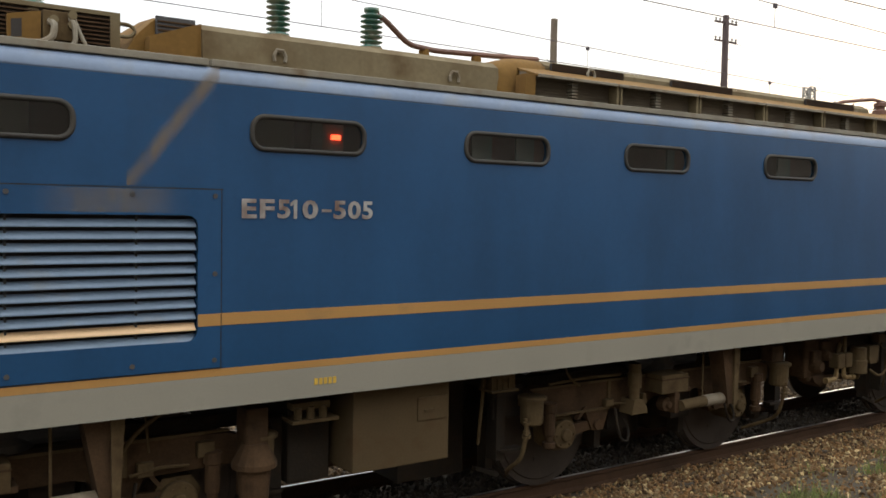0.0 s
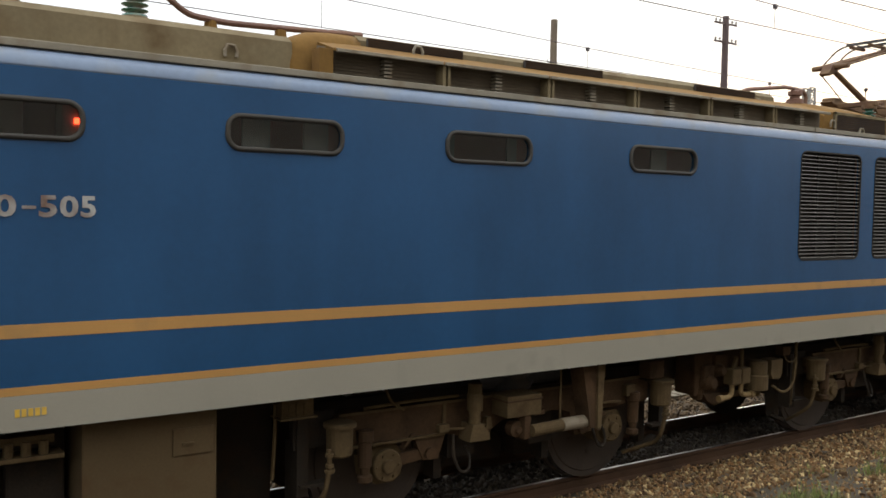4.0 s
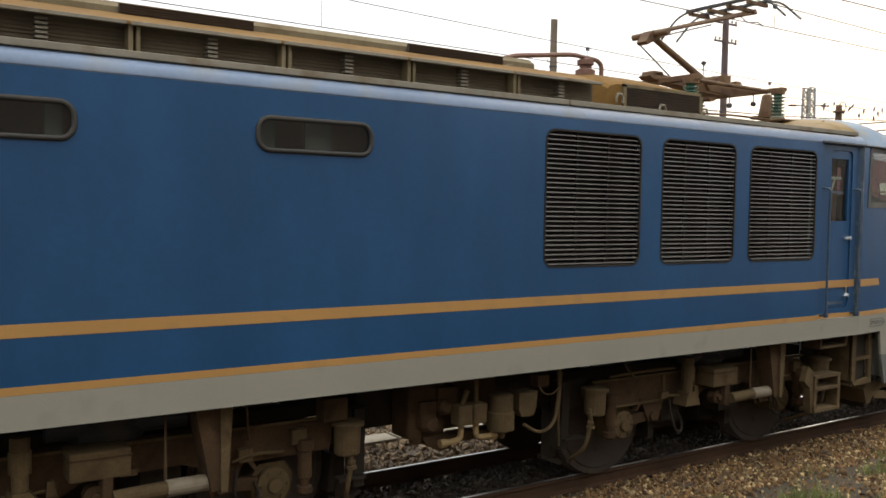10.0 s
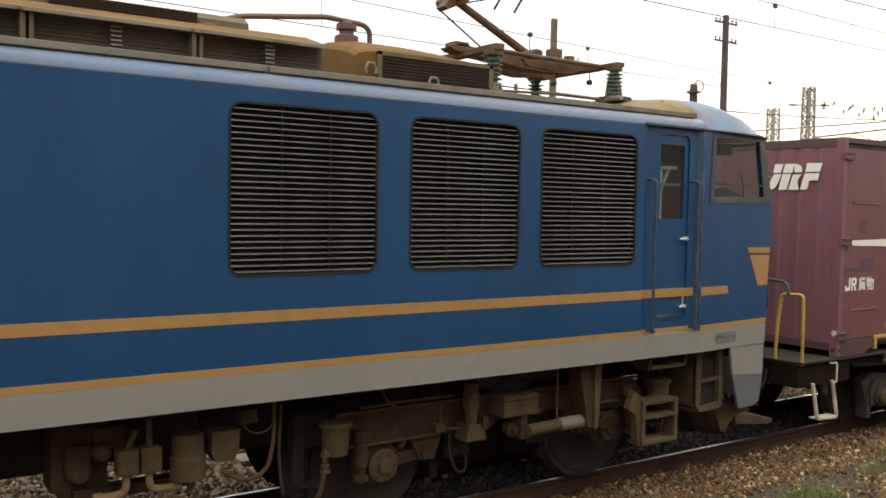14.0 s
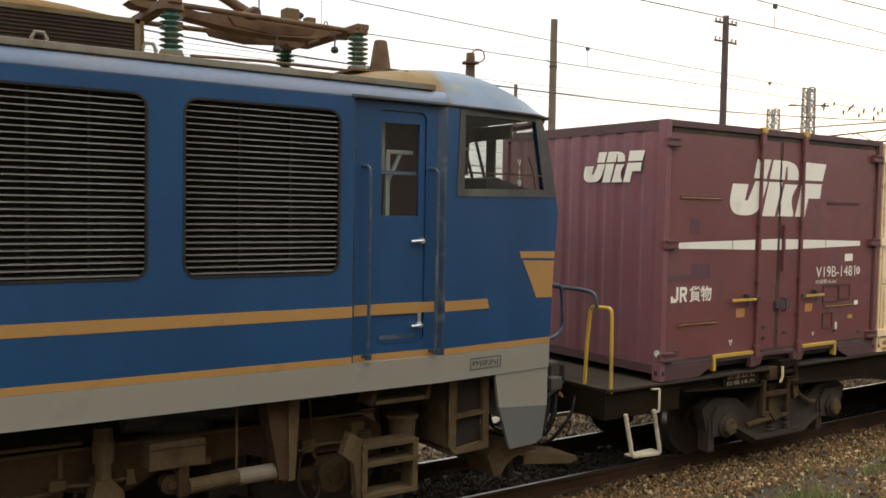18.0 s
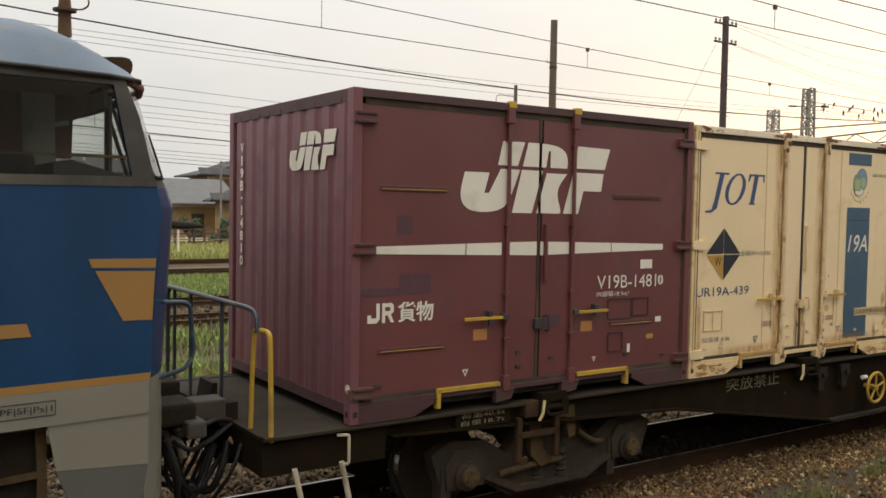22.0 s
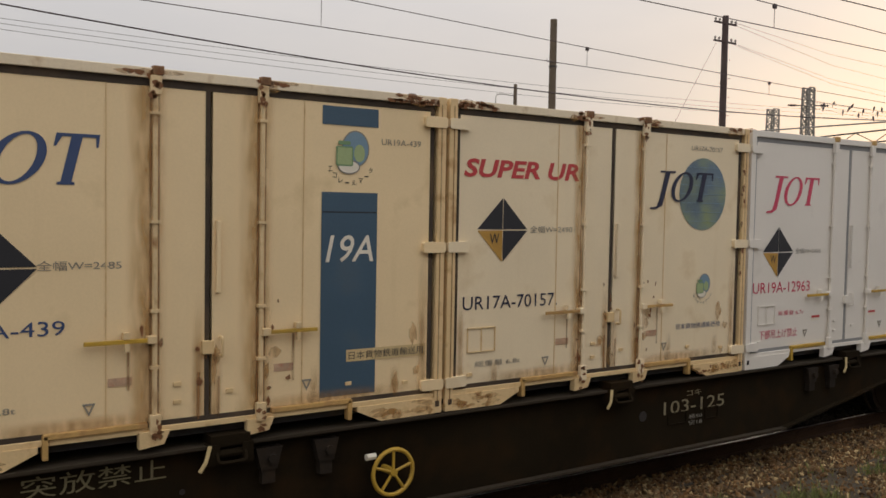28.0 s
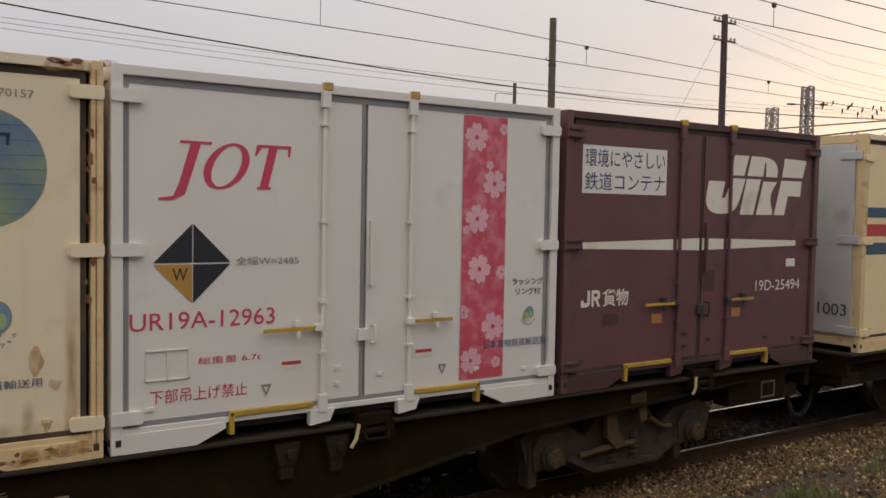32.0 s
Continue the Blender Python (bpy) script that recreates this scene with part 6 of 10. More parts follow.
pieces("valve_block", bm, BOGIE, loco, "dusty brown valve cluster")
bm = B()
lathe(bm, (-7.47, -1.12, 0.75), (-7.47, -1.12, 1.07), [(0, 0.09), (0.04, 0.12), (0.5, 0.12), (0.54, 0.108), (0.95, 0.108), (1, 0.09)], 24)
lathe(bm, (-7.45, -1.12, 0.68), (-7.45, -1.12, 0.75), [(0, 0.02), (0.5, 0.035), (1, 0.03)], 10)
part("air_filter", bm, BOGIE_PALE, loco, "dusty cylinder filter")
bm = B()
prism(bm, [(-7.33, 1.07), (-7.13, 1.07), (-7.14, 0.92), (-7.17, 0.86), (-7.30, 0.86), (-7.33, 0.92)], -1.2, -1.05)
part("junction_box", bm, BOGIE_PALE, loco, "dusty junction box")
part("junction_box", box(B(), -7.13, -7.0, -1.2, -1.1, 1.10, 1.2, 0.008), BOGIE, loco)
for x, top, bend in ((-7.88, (-7.82, 1.13), -1), (-7.73, (-7.735, 1.22), 1)):
    bm = B()
    tube(bm, [(top[0], -1.12, top[1]), (x, -1.12, 1.0)], 0.022, 8)
    box(bm, x - 0.07, x + 0.07, -1.19, -1.06, 0.85, 1.02, 0.02)
    cb = part("cock", bm, BOGIE_PALE, loco, "dusty air cock with a bent brass-brown pipe")
    bm = B()
    tube(bm, [(x, -1.12, 0.85), (x, -1.12, 0.72), (x + bend * 0.17, -1.12, 0.715)], 0.026, 10, 0.07)
    part("bent_pipe", bm, COCK, cb, "pale brass-brown pipe")
    bm = B()
    rod(bm, (x + bend * 0.15, -1.12, 0.715), (x + bend * 0.21, -1.12, 0.715), 0.036, 10)
    part("union", bm, COCK, cb)
bm = B()
box(bm, -9.15, -8.95, -1.15, -1.0, 1.02, 1.2, 0.02)
pieces("valve_block", bm, BOGIE, loco)
bm = B()
tube(bm, [(-6.87, -1.18, 1.28), (-6.87, -1.18, 0.95), (-6.92, -1.18, 0.74), (-7.08, -1.18, 0.68), (-7.24, -1.15, 0.78)], 0.016, 8, 0.14)
tube(bm, [(-7.12, -1.2, 1.12), (-7.06, -1.2, 1.03), (-6.95, -1.2, 1.02), (-6.88, -1.2, 1.08)], 0.007, 6, 0.06)
tube(bm, [(-6.80, -1.14, 1.2), (-6.80, -1.1, 0.8), (-6.74, -1.05, 0.5)], 0.012, 8, 0.1)
tube(bm, [(-15.7, -1.15, 1.25), (-15.9, -1.15, 1.12), (-16.0, -1.12, 0.95)], 0.016, 8, 0.12)
tube(bm, [(-13.0, -1.1, 1.2), (-12.95, -1.0, 1.0), (-12.95, -0.95, 0.6)], 0.014, 8, 0.1)
pieces("hose", bm, BOGIE_PALE, loco, "hanging hoses")
bm = B()
box(bm, -15.15, -14.98, -1.2, -1.0, 0.55, 1.2, 0.02)
lathe(bm, (-15.07, -1.15, 0.50), (-15.07, -1.15, 0.95), [(0, 0.1), (0.6, 0.12), (0.62, 0.16), (0.7, 0.16), (1, 0.09)], 16)
box(bm, -14.2, -13.8, -0.6, 0.6, 0.5, 1.2)
pieces("valve_block", bm, BOGIE, loco)

# steps, plough and skirt at the cab end
st = part("cab_steps", box(B(), -3.22, -2.74, -1.36, -1.16, 1.16, 1.19, 0.004), BOGIE_PALE, loco, "dusty cab access steps")
bm = B()
box(bm, -3.20, -2.76, -1.18, -1.14, 1.18, 1.30)
prism(bm, [(-3.24, 1.16), (-3.20, 1.16), (-3.17, 1.31), (-3.21, 1.31)], -1.36, -1.16)
prism(bm, [(-2.76, 1.16), (-2.72, 1.16), (-2.69, 1.31), (-2.73, 1.31)], -1.36, -1.16)
pieces("tread_bracket", bm, BOGIE, st)
bm = B()
for x in (-3.30, -2.86):
    box(bm, x, x + 0.045, -1.36, -1.22, 0.46, 0.86, 0.004)
for z in (0.46, 0.70, 0.835):
    box(bm, -3.30, -2.815, -1.365, -1.18, z, z + 0.035, 0.004)
prism(bm, [(-3.40, 0.98), (-3.30, 0.92), (-3.27, 0.82), (-3.27, 0.46), (-3.33, 0.46), (-3.36, 0.74), (-3.46, 0.82)], -1.34, -1.27)
pieces("ladder", bm, BOGIE_PALE, st)
bm = sheet(B(), [(-2.49, 0.74), (-2.43, 0.665), (-2.09, 0.68), (-2.10, 1.29), (-2.49, 1.29)], [[(-2.42, 0.71), (-2.15, 0.74), (-2.15, 0.965), (-2.42, 0.95)], [(-2.42, 0.985), (-2.15, 1.0), (-2.16, 1.26), (-2.41, 1.26)]], -1.30, 0.04)
box(bm, -2.49, -2.45, -1.28, -0.75, 0.72, 1.29)
box(bm, -2.46, -2.12, -0.80, -0.75, 0.66, 1.29)
box(bm, -2.46, -2.12, -1.28, -0.75, 0.66, 0.69)
pieces("sand_box", bm, BOGIE_PALE, loco, "plate of an open dusty step box")
part("sand_box_mesh", box(B(), -2.42, -2.14, -1.245, -1.24, 0.70, 1.27), BOGIE_DARK, loco)
bm = B()
lathe(bm, (-2.28, -0.85, 0.83), (-2.28, -1.0, 0.83), [(0, 0.09), (1, 0.07)], 14)
lathe(bm, (-2.28, -0.85, 1.12), (-2.28, -1.0, 1.12), [(0, 0.09), (1, 0.07)], 14)
pieces("horn", bm, BOGIE_DARK, loco)
SK = [(-2.11, 1.30), (XE, 1.30), (XE + 0.0, 0.97), (-2.06, 1.02)]
part("skirt", sheet(B(), SK, [], YL + 0.006, 0.03, cab_bow), SILL, loco, "light grey painted skirt")
part("skirt", sheet(B(), [(-2.06, 1.018), (XE, 0.968), (XE - 0.05, 0.70), (XE - 0.13, 0.66), (-1.93, 0.66)], [], YL + 0.008, 0.03, cab_bow), surface("skirt_dark_grey", (0.100, 0.096, 0.080), 0.6, vary=0.1, dirt=GRIME, much=0.2), loco, "darker grey lower skirt")
bm = B()
rows = []
for z, e in ((0.62, 0.06), (1.30, 0.0)):
    rows.append([bm.verts.new((XE + e * 0 + 0.30 * (1 - abs(-1 + k / 6) ** 4) - 0.02, 1.30 * (-1 + k / 6), z)) for k in range(13)])
for k in range(12):
    bm.faces.new((rows[0][k], rows[0][k + 1], rows[1][k + 1], rows[1][k]))
part("skirt", bm, SILL, loco, smooth=True)
for s in (-1, 1):
    part("rail_guard", prism(B(), [(-1.99, 0.55), (-1.96, 0.60), (-1.88, 0.635), (-1.75, 0.635), (-1.6, 0.605), (-1.46, 0.57), (-1.46, 0.54), (-1.60, 0.535), (-1.72, 0.50), (-1.80, 0.44), (-1.85, 0.37), (-1.92, 0.375)], s * 1.16, s * 0.80), BOGIE_PALE, loco, "curved dusty rail guard")
bm = B()
prism(bm, [(-1.45, 0.43), (-1.35, 0.45), (-0.82, 0.35), (-0.80, 0.31), (-0.88, 0.29), (-1.45, 0.36)], -0.98, -0.62)
part("plough_plate", bm, BOGIE_PALE, loco, "pale dusty plough plate")
part("plough_plate", box(B(), -1.6, -1.55, -0.95, 0.95, 0.25, 0.62), BOGIE_DARK, loco)
# coupler and hoses at the rear
bm = B()
box(bm, -1.35, -0.98, -0.13, 0.13, 0.74, 1.02, 0.03)
box(bm, -1.02, -0.86, -0.17, 0.10, 0.70, 1.06, 0.05)
box(bm, -1.4, -1.02, -0.85, -0.5, 1.06, 1.22, 0.03)
box(bm, -1.3, -1.0, -0.42, -0.2, 1.1, 1.3, 0.03)
rod(bm, (-1.15, -0.9, 1.02), (-1.15, 0.3, 1.12), 0.03, 8)
pieces("coupler", bm, BOGIE_DARK, loco, "dark knuckle coupler and jumper boxes")
bm = B()
tube(bm, [(-1.22, -0.45, 1.0), (-1.05, -0.45, 0.86), (-1.02, -0.42, 0.55), (-0.85, -0.3, 0.42), (-0.72, -0.25, 0.6), (-0.7, -0.25, 0.85)], 0.03, 8, 0.12)
tube(bm, [(-1.22, -0.65, 0.95), (-1.1, -0.66, 0.6), (-1.0, -0.6, 0.42), (-0.85, -0.5, 0.5)], 0.026, 8, 0.12)
for y, d, e in ((-0.85, 0.03, 0.3), (-0.2, 0.0, -0.1), (0.25, 0.05, 0.15)):
    tube(bm, [(-1.24, y, 0.98), (-1.16 + 0.3 * d, y - 0.02, 0.72), (-1.02 - 0.4 * e, y + e * 0.4, 0.40 - d), (-0.9, y + e, 0.42 + 2 * d), (-0.78, y + e, 0.7 + 4 * d)], 0.017 + 0.2 * d, 8, 0.12)
tube(bm, [(-1.3, -0.75, 1.18), (-1.1, -0.72, 1.12), (-0.95, -0.7, 1.0), (-0.8, -0.66, 1.04), (-0.68, -0.62, 1.0)], 0.02, 8, 0.08)
pieces("brake_hose", bm, HOSE, loco, "black brake hoses")
part("hose_cock", tube(lathe(B(), (-1.24, -0.55, 0.92), (-1.14, -0.58, 0.91), [(0, 0.03), (0.3, 0.06), (0.7, 0.06), (1, 0.045)], 12), [(-1.14, -0.58, 0.91), (-1.06, -0.59, 0.87), (-1.04, -0.6, 0.76)], 0.034, 8, 0.05), surface("cock_cream", (0.42, 0.36, 0.27), 0.6, vary=0.2, dirt=GRIME, much=0.4), loco, "pale angle cock")
bm = B()
box(bm, -1.06, -0.72, -0.62, -0.40, 1.02, 1.17, 0.015)
box(bm, -1.00, -0.62, -0.30, 0.02, 0.92, 1.04, 0.02)
box(bm, -1.12, -0.98, -0.95, -0.72, 0.98, 1.10, 0.02)
pieces("jumper_box", bm, surface("jumper_grey", (0.062, 0.050, 0.036), 0.7, vary=0.2, dirt=GRIME, much=0.4), loco, "dusty grey jumper socket box")
bm = B()
for y, z, q in ((-0.78, 0.50, 0.3), (-0.05, 0.36, 0.1)):
    tube(bm, [(-1.20, y - 0.05, 0.90), (-1.12, y, z + 0.12), (-0.95, y + q * 0.3, z), (-0.78, y + q, z + 0.1), (-0.62, y + q, 0.80)], 0.02, 8, 0.12)
pieces("brake_hose", bm, HOSE, loco, "black brake hoses")
# blue end rail seen beyond the cab
part("end_rail", tube(B(), [(-1.42, -1.10, 1.98), (-1.16, -1.10, 1.97), (-1.13, -1.10, 1.62), (-1.18, -1.10, 1.52), (-1.42, -1.10, 1.46)], 0.016, 8, 0.06), RAILBLUE, loco, "bent worn blue end handrail")

# ---- container flat wagon ----
wagon = thing("container_wagon", 9.15, 0, 0, "dark grey container flat wagon with a yellow handwheel", "wagon", "container wagons")
YW = -1.15
DEC0, DEC1 = -0.66, 18.96
part("deck", box(B(), DEC0, DEC1, -1.2, 1.2, 0.955, 0.985), WAGON_DECK, wagon, "grey-brown deck plate")
SILL_XZ = [(-0.05, 0.985), (18.9, 0.985), (18.9, 0.86), (17.9, 0.86), (14.7, 0.70), (12.1, 0.285), (6.25, 0.285), (3.65, 0.70), (0.4, 0.86), (-0.05, 0.86)]
for y0, y1 in ((YW, YW + 0.03), (1.12, 1.15)):
    part("side_sill", prism(B(), SILL_XZ, y0, y1), WAGON, wagon, "deep fish-bellied side sill")
bm = B()
for y0, y1 in ((-1.235, -1.12), (1.12, 1.235)):
    box(bm, DEC0, DEC1, y0, y1, 0.972, 0.992)
    box(bm, 6.25, 12.1, y0 + 0.02, y1 - 0.02, 0.28, 0.30)
pieces("flange", bm, WAGON_DECK, wagon)
bm = B()
prism(bm, [(6.25, 0.285), (3.65, 0.70), (3.65, 0.72), (6.25, 0.305)], -1.21, -1.13)
prism(bm, [(12.1, 0.285), (14.7, 0.70), (14.7, 0.72), (12.1, 0.305)], -1.21, -1.13)
prism(bm, [(3.65, 0.70), (0.4, 0.86), (0.4, 0.88), (3.65, 0.72)], -1.21, -1.13)
prism(bm, [(14.7, 0.70), (17.9, 0.86), (17.9, 0.88), (14.7, 0.72)], -1.21, -1.13)
pieces("flange", bm, WAGON, wagon)
bm = B()
for x in (-0.62, 18.9):
    box(bm, x - 0.04, x + 0.04, -1.15, 1.15, 0.70, 0.97)
box(bm, DEC0, 0.35, -1.18, -1.15, 0.70, 0.975)
box(bm, -0.6, 18.9, -0.22, 0.22, 0.55, 0.95)
for k in range(12):
    x = 0.4 + k * 1.6
    box(bm, x - 0.03, x + 0.03, -1.1, 1.1, 0.78, 0.95)
pieces("frame_beam", bm, WAGON, wagon, "dark end beam and centre sill")
part("name_recess", box(B(), 1.0, 1.56, -1.20, -1.15, 0.84, 0.98, 0.004), WAGON, wagon)
lettering(wagon, "荷重40.5t", 1.05, 1.50, 0.92, 0.965, STENCIL, -1.203)
lettering(wagon, "自重18.7t", 1.05, 1.50, 0.86, 0.905, STENCIL, -1.203)
lettering(wagon, "突放禁止", 4.45, 5.34, 0.79, 0.93, surface("worn_yellow_stencil", (0.17, 0.14, 0.07), 0.8, vary=0.3, dirt=GRIME, much=0.3, scale=4, bump=0), YW - 0.004)
lettering(wagon, "コキ", 10.52, 10.74, 0.80, 0.86, STENCIL, YW - 0.004)
lettering(wagon, "103-125", 10.19, 11.10, 0.645, 0.775, STENCIL, YW - 0.004)
lettering(wagon, "積50", 10.56, 10.76, 0.565, 0.61, PRINT_GREY, YW - 0.004)
lettering(wagon, "空18", 10.56, 10.76, 0.505, 0.55, PRINT_GREY, YW - 0.004)
bm = B()
for x0, x1 in ((10.25, 10.52), (10.8, 11.0)):
    for z in (0.54, 0.65):
        box(bm, x0, x1, YW - 0.012, YW, z, z + 0.008)
    for x in (x0, x1 - 0.008):
        box(bm, x, x + 0.008, YW - 0.012, YW, z - 0.11, z)
pieces("card_holder", bm, WAGON, wagon)
bm = B()
rod(bm, (9.9, YW - 0.006, 0.67), (9.9, YW + 0.005, 0.67), 0.05, 14)
rod(bm, (5.45, YW - 0.006, 0.68), (5.45, YW + 0.005, 0.68), 0.02, 10)
pieces("drain_hole", bm, INSIDE, wagon)
# handwheel
bm = B()
c = Vector((7.03, -1.29, 0.61))
ring = [c + 0.175 * Vector((math.cos(2 * math.pi * k / 28), 0, math.sin(2 * math.pi * k / 28))) for k in range(29)]
tube(bm, ring, 0.017, 8)
for k in range(5):
    a = 2 * math.pi * k / 5 + 0.3
    tube(bm, [c + 0.02 * Vector((math.cos(a), 0, math.sin(a))), c + 0.17 * Vector((math.cos(a), 0, math.sin(a)))], 0.012, 6)
rod(bm, c + Vector((0, -0.02, 0)), c + Vector((0, 0.14, 0)), 0.03, 10)
part("handwheel", bm, YELLOW, wagon, "yellow brake handwheel")
bm = B()
for x in (2.0, 5.75, 9.5, 13.25, 17.0):
    # twist-lock pedestals
    box(bm, x - 0.14, x + 0.14, -1.26, -1.1, 0.985, 1.06)
    tube(bm, [(x - 0.1, -1.25, 0.96), (x - 0.1, -1.30, 0.88), (x + 0.1, -1.30, 0.88), (x + 0.1, -1.25, 0.96)], 0.014, 6, 0.03)
    box(bm, x - 0.16, x - 0.08, -1.27, -1.16, 0.86, 1.0)
    box(bm, x + 0.08, x + 0.16, -1.27, -1.16, 0.86, 1.0)
    rod(bm, (x - 0.12, -1.24, 0.93), (x + 0.12, -1.24, 0.93), 0.03, 8)
pieces("lock_pedestal", bm, WAGON, wagon, "dark twist-lock pedestals")
for x in (1.9, 5.62, 9.38, 13.12, 16.9):
    part("lock_lever", tube(B(), [(x - 0.02, -1.27, 1.0), (x - 0.06, -1.30, 0.9), (x - 0.10, -1.30, 0.84)], 0.014, 6), surface("lever_pale", (0.45, 0.34, 0.16), 0.6) if "lever_pale" not in bpy.data.materials else bpy.data.materials["lever_pale"], wagon, "pale yellow lock lever")
bm = B()
for x in (6.05, 6.5, 12.55, 12.95):
    prism(bm, [(x - 0.1, 0.92), (x + 0.1, 0.92), (x + 0.06, 0.76), (x - 0.06, 0.76)], -1.22, -1.12)
    box(bm, x - 0.05, x + 0.05, -1.21, -1.13, 0.66, 0.76)
    rod(bm, (x + 0.02, -1.25, 0.84), (x + 0.02, -1.15, 0.84), 0.035, 8)
pieces("side_stop", bm, BOGIE_DARK, wagon)
rod_bm = rod(B(), (6.82, -1.24, 0.74), (6.9, -1.24, 0.74), 0.025, 8)
part("indicator", rod_bm, PRINT_WHITE, wagon, "small white indicator")
# lock gear hanging by the bogie
bm = B()
for x in (1.66, 2.08):
    box(bm, x - 0.025, x + 0.025, -1.22, -1.17, 0.48, 0.86, 0.006)
box(bm, 1.64, 2.10, -1.22, -1.18, 0.68, 0.73, 0.006)
box(bm, 1.70, 1.98, -1.24, -1.14, 0.86, 1.0, 0.01)
box(bm, 1.66, 1.74, -1.23, -1.19, 0.46, 0.52, 0.004)
pieces("lock_gear", bm, BOGIE, wagon, "dusty lock gear frame")
# end platform: railings, steps
bm = B()
tube(bm, [(-0.64, 1.05, 1.88), (-0.64, -0.85, 1.88), (-0.64, -1.0, 1.86), (-0.64, -1.02, 1.72)], 0.02, 8, 0.08)
tube(bm, [(-0.64, 1.05, 1.88), (-0.64, 1.1, 1.8), (-0.64, 1.1, 0.98)], 0.02, 8, 0.06)
for y in (0.45, -0.30, 0.9):
    tube(bm, [(-0.64, y, 1.88), (-0.64, y, 0.97)], 0.016, 8)
part("end_railing", bm, surface("railing_grey", (0.045, 0.052, 0.062), 0.4, vary=0.15, dirt=(0.11, 0.12, 0.13), much=0.2), wagon, "grey end platform railing")
part("grab_rail", tube(B(), [(-0.62, -0.86, 0.98), (-0.62, -0.88, 1.4), (-0.62, -0.92, 1.73), (-0.62, -1.19, 1.74), (-0.61, -1.19, 1.6), (-0.60, -1.19, 0.95)], 0.019, 8, 0.05), YELLOW, wagon, "yellow shunter's grab rail")
PALE_STEP = surface("step_cream", (0.52, 0.43, 0.30), 0.6, vary=0.1, dirt=GRIME, much=0.3)
bm = B()
tube(bm, [(-0.43, -1.22, 0.74), (-0.335, -1.23, 0.33), (0.045, -1.23, 0.31), (-0.05, -1.22, 0.74)], 0.021, 8, 0.05)
box(bm, -0.33, 0.04, -1.25, -1.12, 0.318, 0.334, 0.003)
pieces("step", bm, PALE_STEP, wagon, "cream-painted shunter's step")
part("grab_iron", tube(B(), [(-0.08, -1.2, 0.94), (-0.0, -1.24, 0.94), (-0.0, -1.24, 0.72), (-0.06, -1.2, 0.72)], 0.012, 8, 0.02), PALE_STEP, wagon, "pale grab iron")
bm = B()
box(bm, -1.0, -0.62, -0.12, 0.12, 0.76, 1.0, 0.03)
box(bm, -0.95, -0.8, -0.05, 0.2, 0.72, 1.04, 0.04)
box(bm, 18.9, 19.3, -0.12, 0.12, 0.76, 1.0, 0.03)
prism(bm, [(-0.7, 1.0), (-0.62, 1.0), (-0.62, 1.2), (-0.66, 1.2)], -0.15, 0.15)
box(bm, -0.75, -0.6, -0.55, -0.4, 0.95, 1.12)
pieces("coupler", bm, BOGIE_DARK, wagon, "dark knuckle coupler")
bm = B()
tube(bm, [(-0.66, -0.5, 0.82), (-0.72, -0.55, 0.62), (-0.8, -0.5, 0.42), (-0.95, -0.45, 0.5)], 0.03, 8, 0.1)
tube(bm, [(19.0, -0.5, 0.86), (19.40, -0.5, 0.80), (19.46, -0.5, 0.5), (19.62, -0.5, 0.14), (19.84, -0.48, 0.10), (20.08, -0.45, 0.26), (20.22, -0.42, 0.56)], 0.028, 8, 0.18)
for y, d, e in ((-0.78, 0.0, 0.35), (-0.3, 0.06, -0.2), (0.1, 0.02, 0.1)):
    tube(bm, [(-0.66, y, 0.86), (-0.74 - d, y - 0.03, 0.66 - d), (-0.86, y + e * 0.5, 0.36 + d), (-1.0 - 0.3 * e, y + e, 0.48 - d), (-1.12, y + e, 0.8)], 0.016 + 0.1 * d, 8, 0.12)
tube(bm, [(-0.68, -0.62, 0.98), (-0.85, -0.66, 0.88), (-1.0, -0.62, 0.80), (-1.12, -0.6, 0.9)], 0.02, 8, 0.08)
pieces("brake_hose", bm, HOSE, wagon, "black brake hoses")
part("hose_cock", tube(B(), [(-0.66, -0.55, 0.84), (-0.60, -0.7, 0.78), (-0.58, -0.78, 0.68)], 0.025, 8), surface("cock_tan", (0.4, 0.22, 0.1), 0.6), wagon, "orange-brown angle cock")
bm = B()
box(bm, 17.55, 18.5, -1.15, -0.95, 0.60, 0.87, 0.01)
part("gear_box", bm, WAGON, wagon)
part("card_frame", sheet(B(), [(18.08, 0.64), (18.32, 0.64), (18.32, 0.82), (18.08, 0.82)], [[(18.1, 0.66), (18.3, 0.66), (18.3, 0.80), (18.1, 0.80)]], -1.153, 0.003), surface("grimy_stencil", (0.10, 0.088, 0.062), 0.8, vary=0.3, dirt=GRIME, much=0.5, scale=4), wagon, "faded stencilled frame")
# dark blocks added under the deck to close off the pale ballast behind
bm = B()
box(bm, 17.3, 18.75, -0.62, 0.9, 0.52, 0.80, 0.02)
for y in (-0.75, 0.3, 0.7):
    rod(bm, (13.9, y, 0.62), (17.3, y, 0.58), 0.03, 8)
box(bm, 18.5, 18.88, -1.05, 1.05, 0.58, 0.72, 0.02)
pieces("brake_rigging", bm, BOGIE_DARK, wagon, "dark filler blocks and rods under the deck")


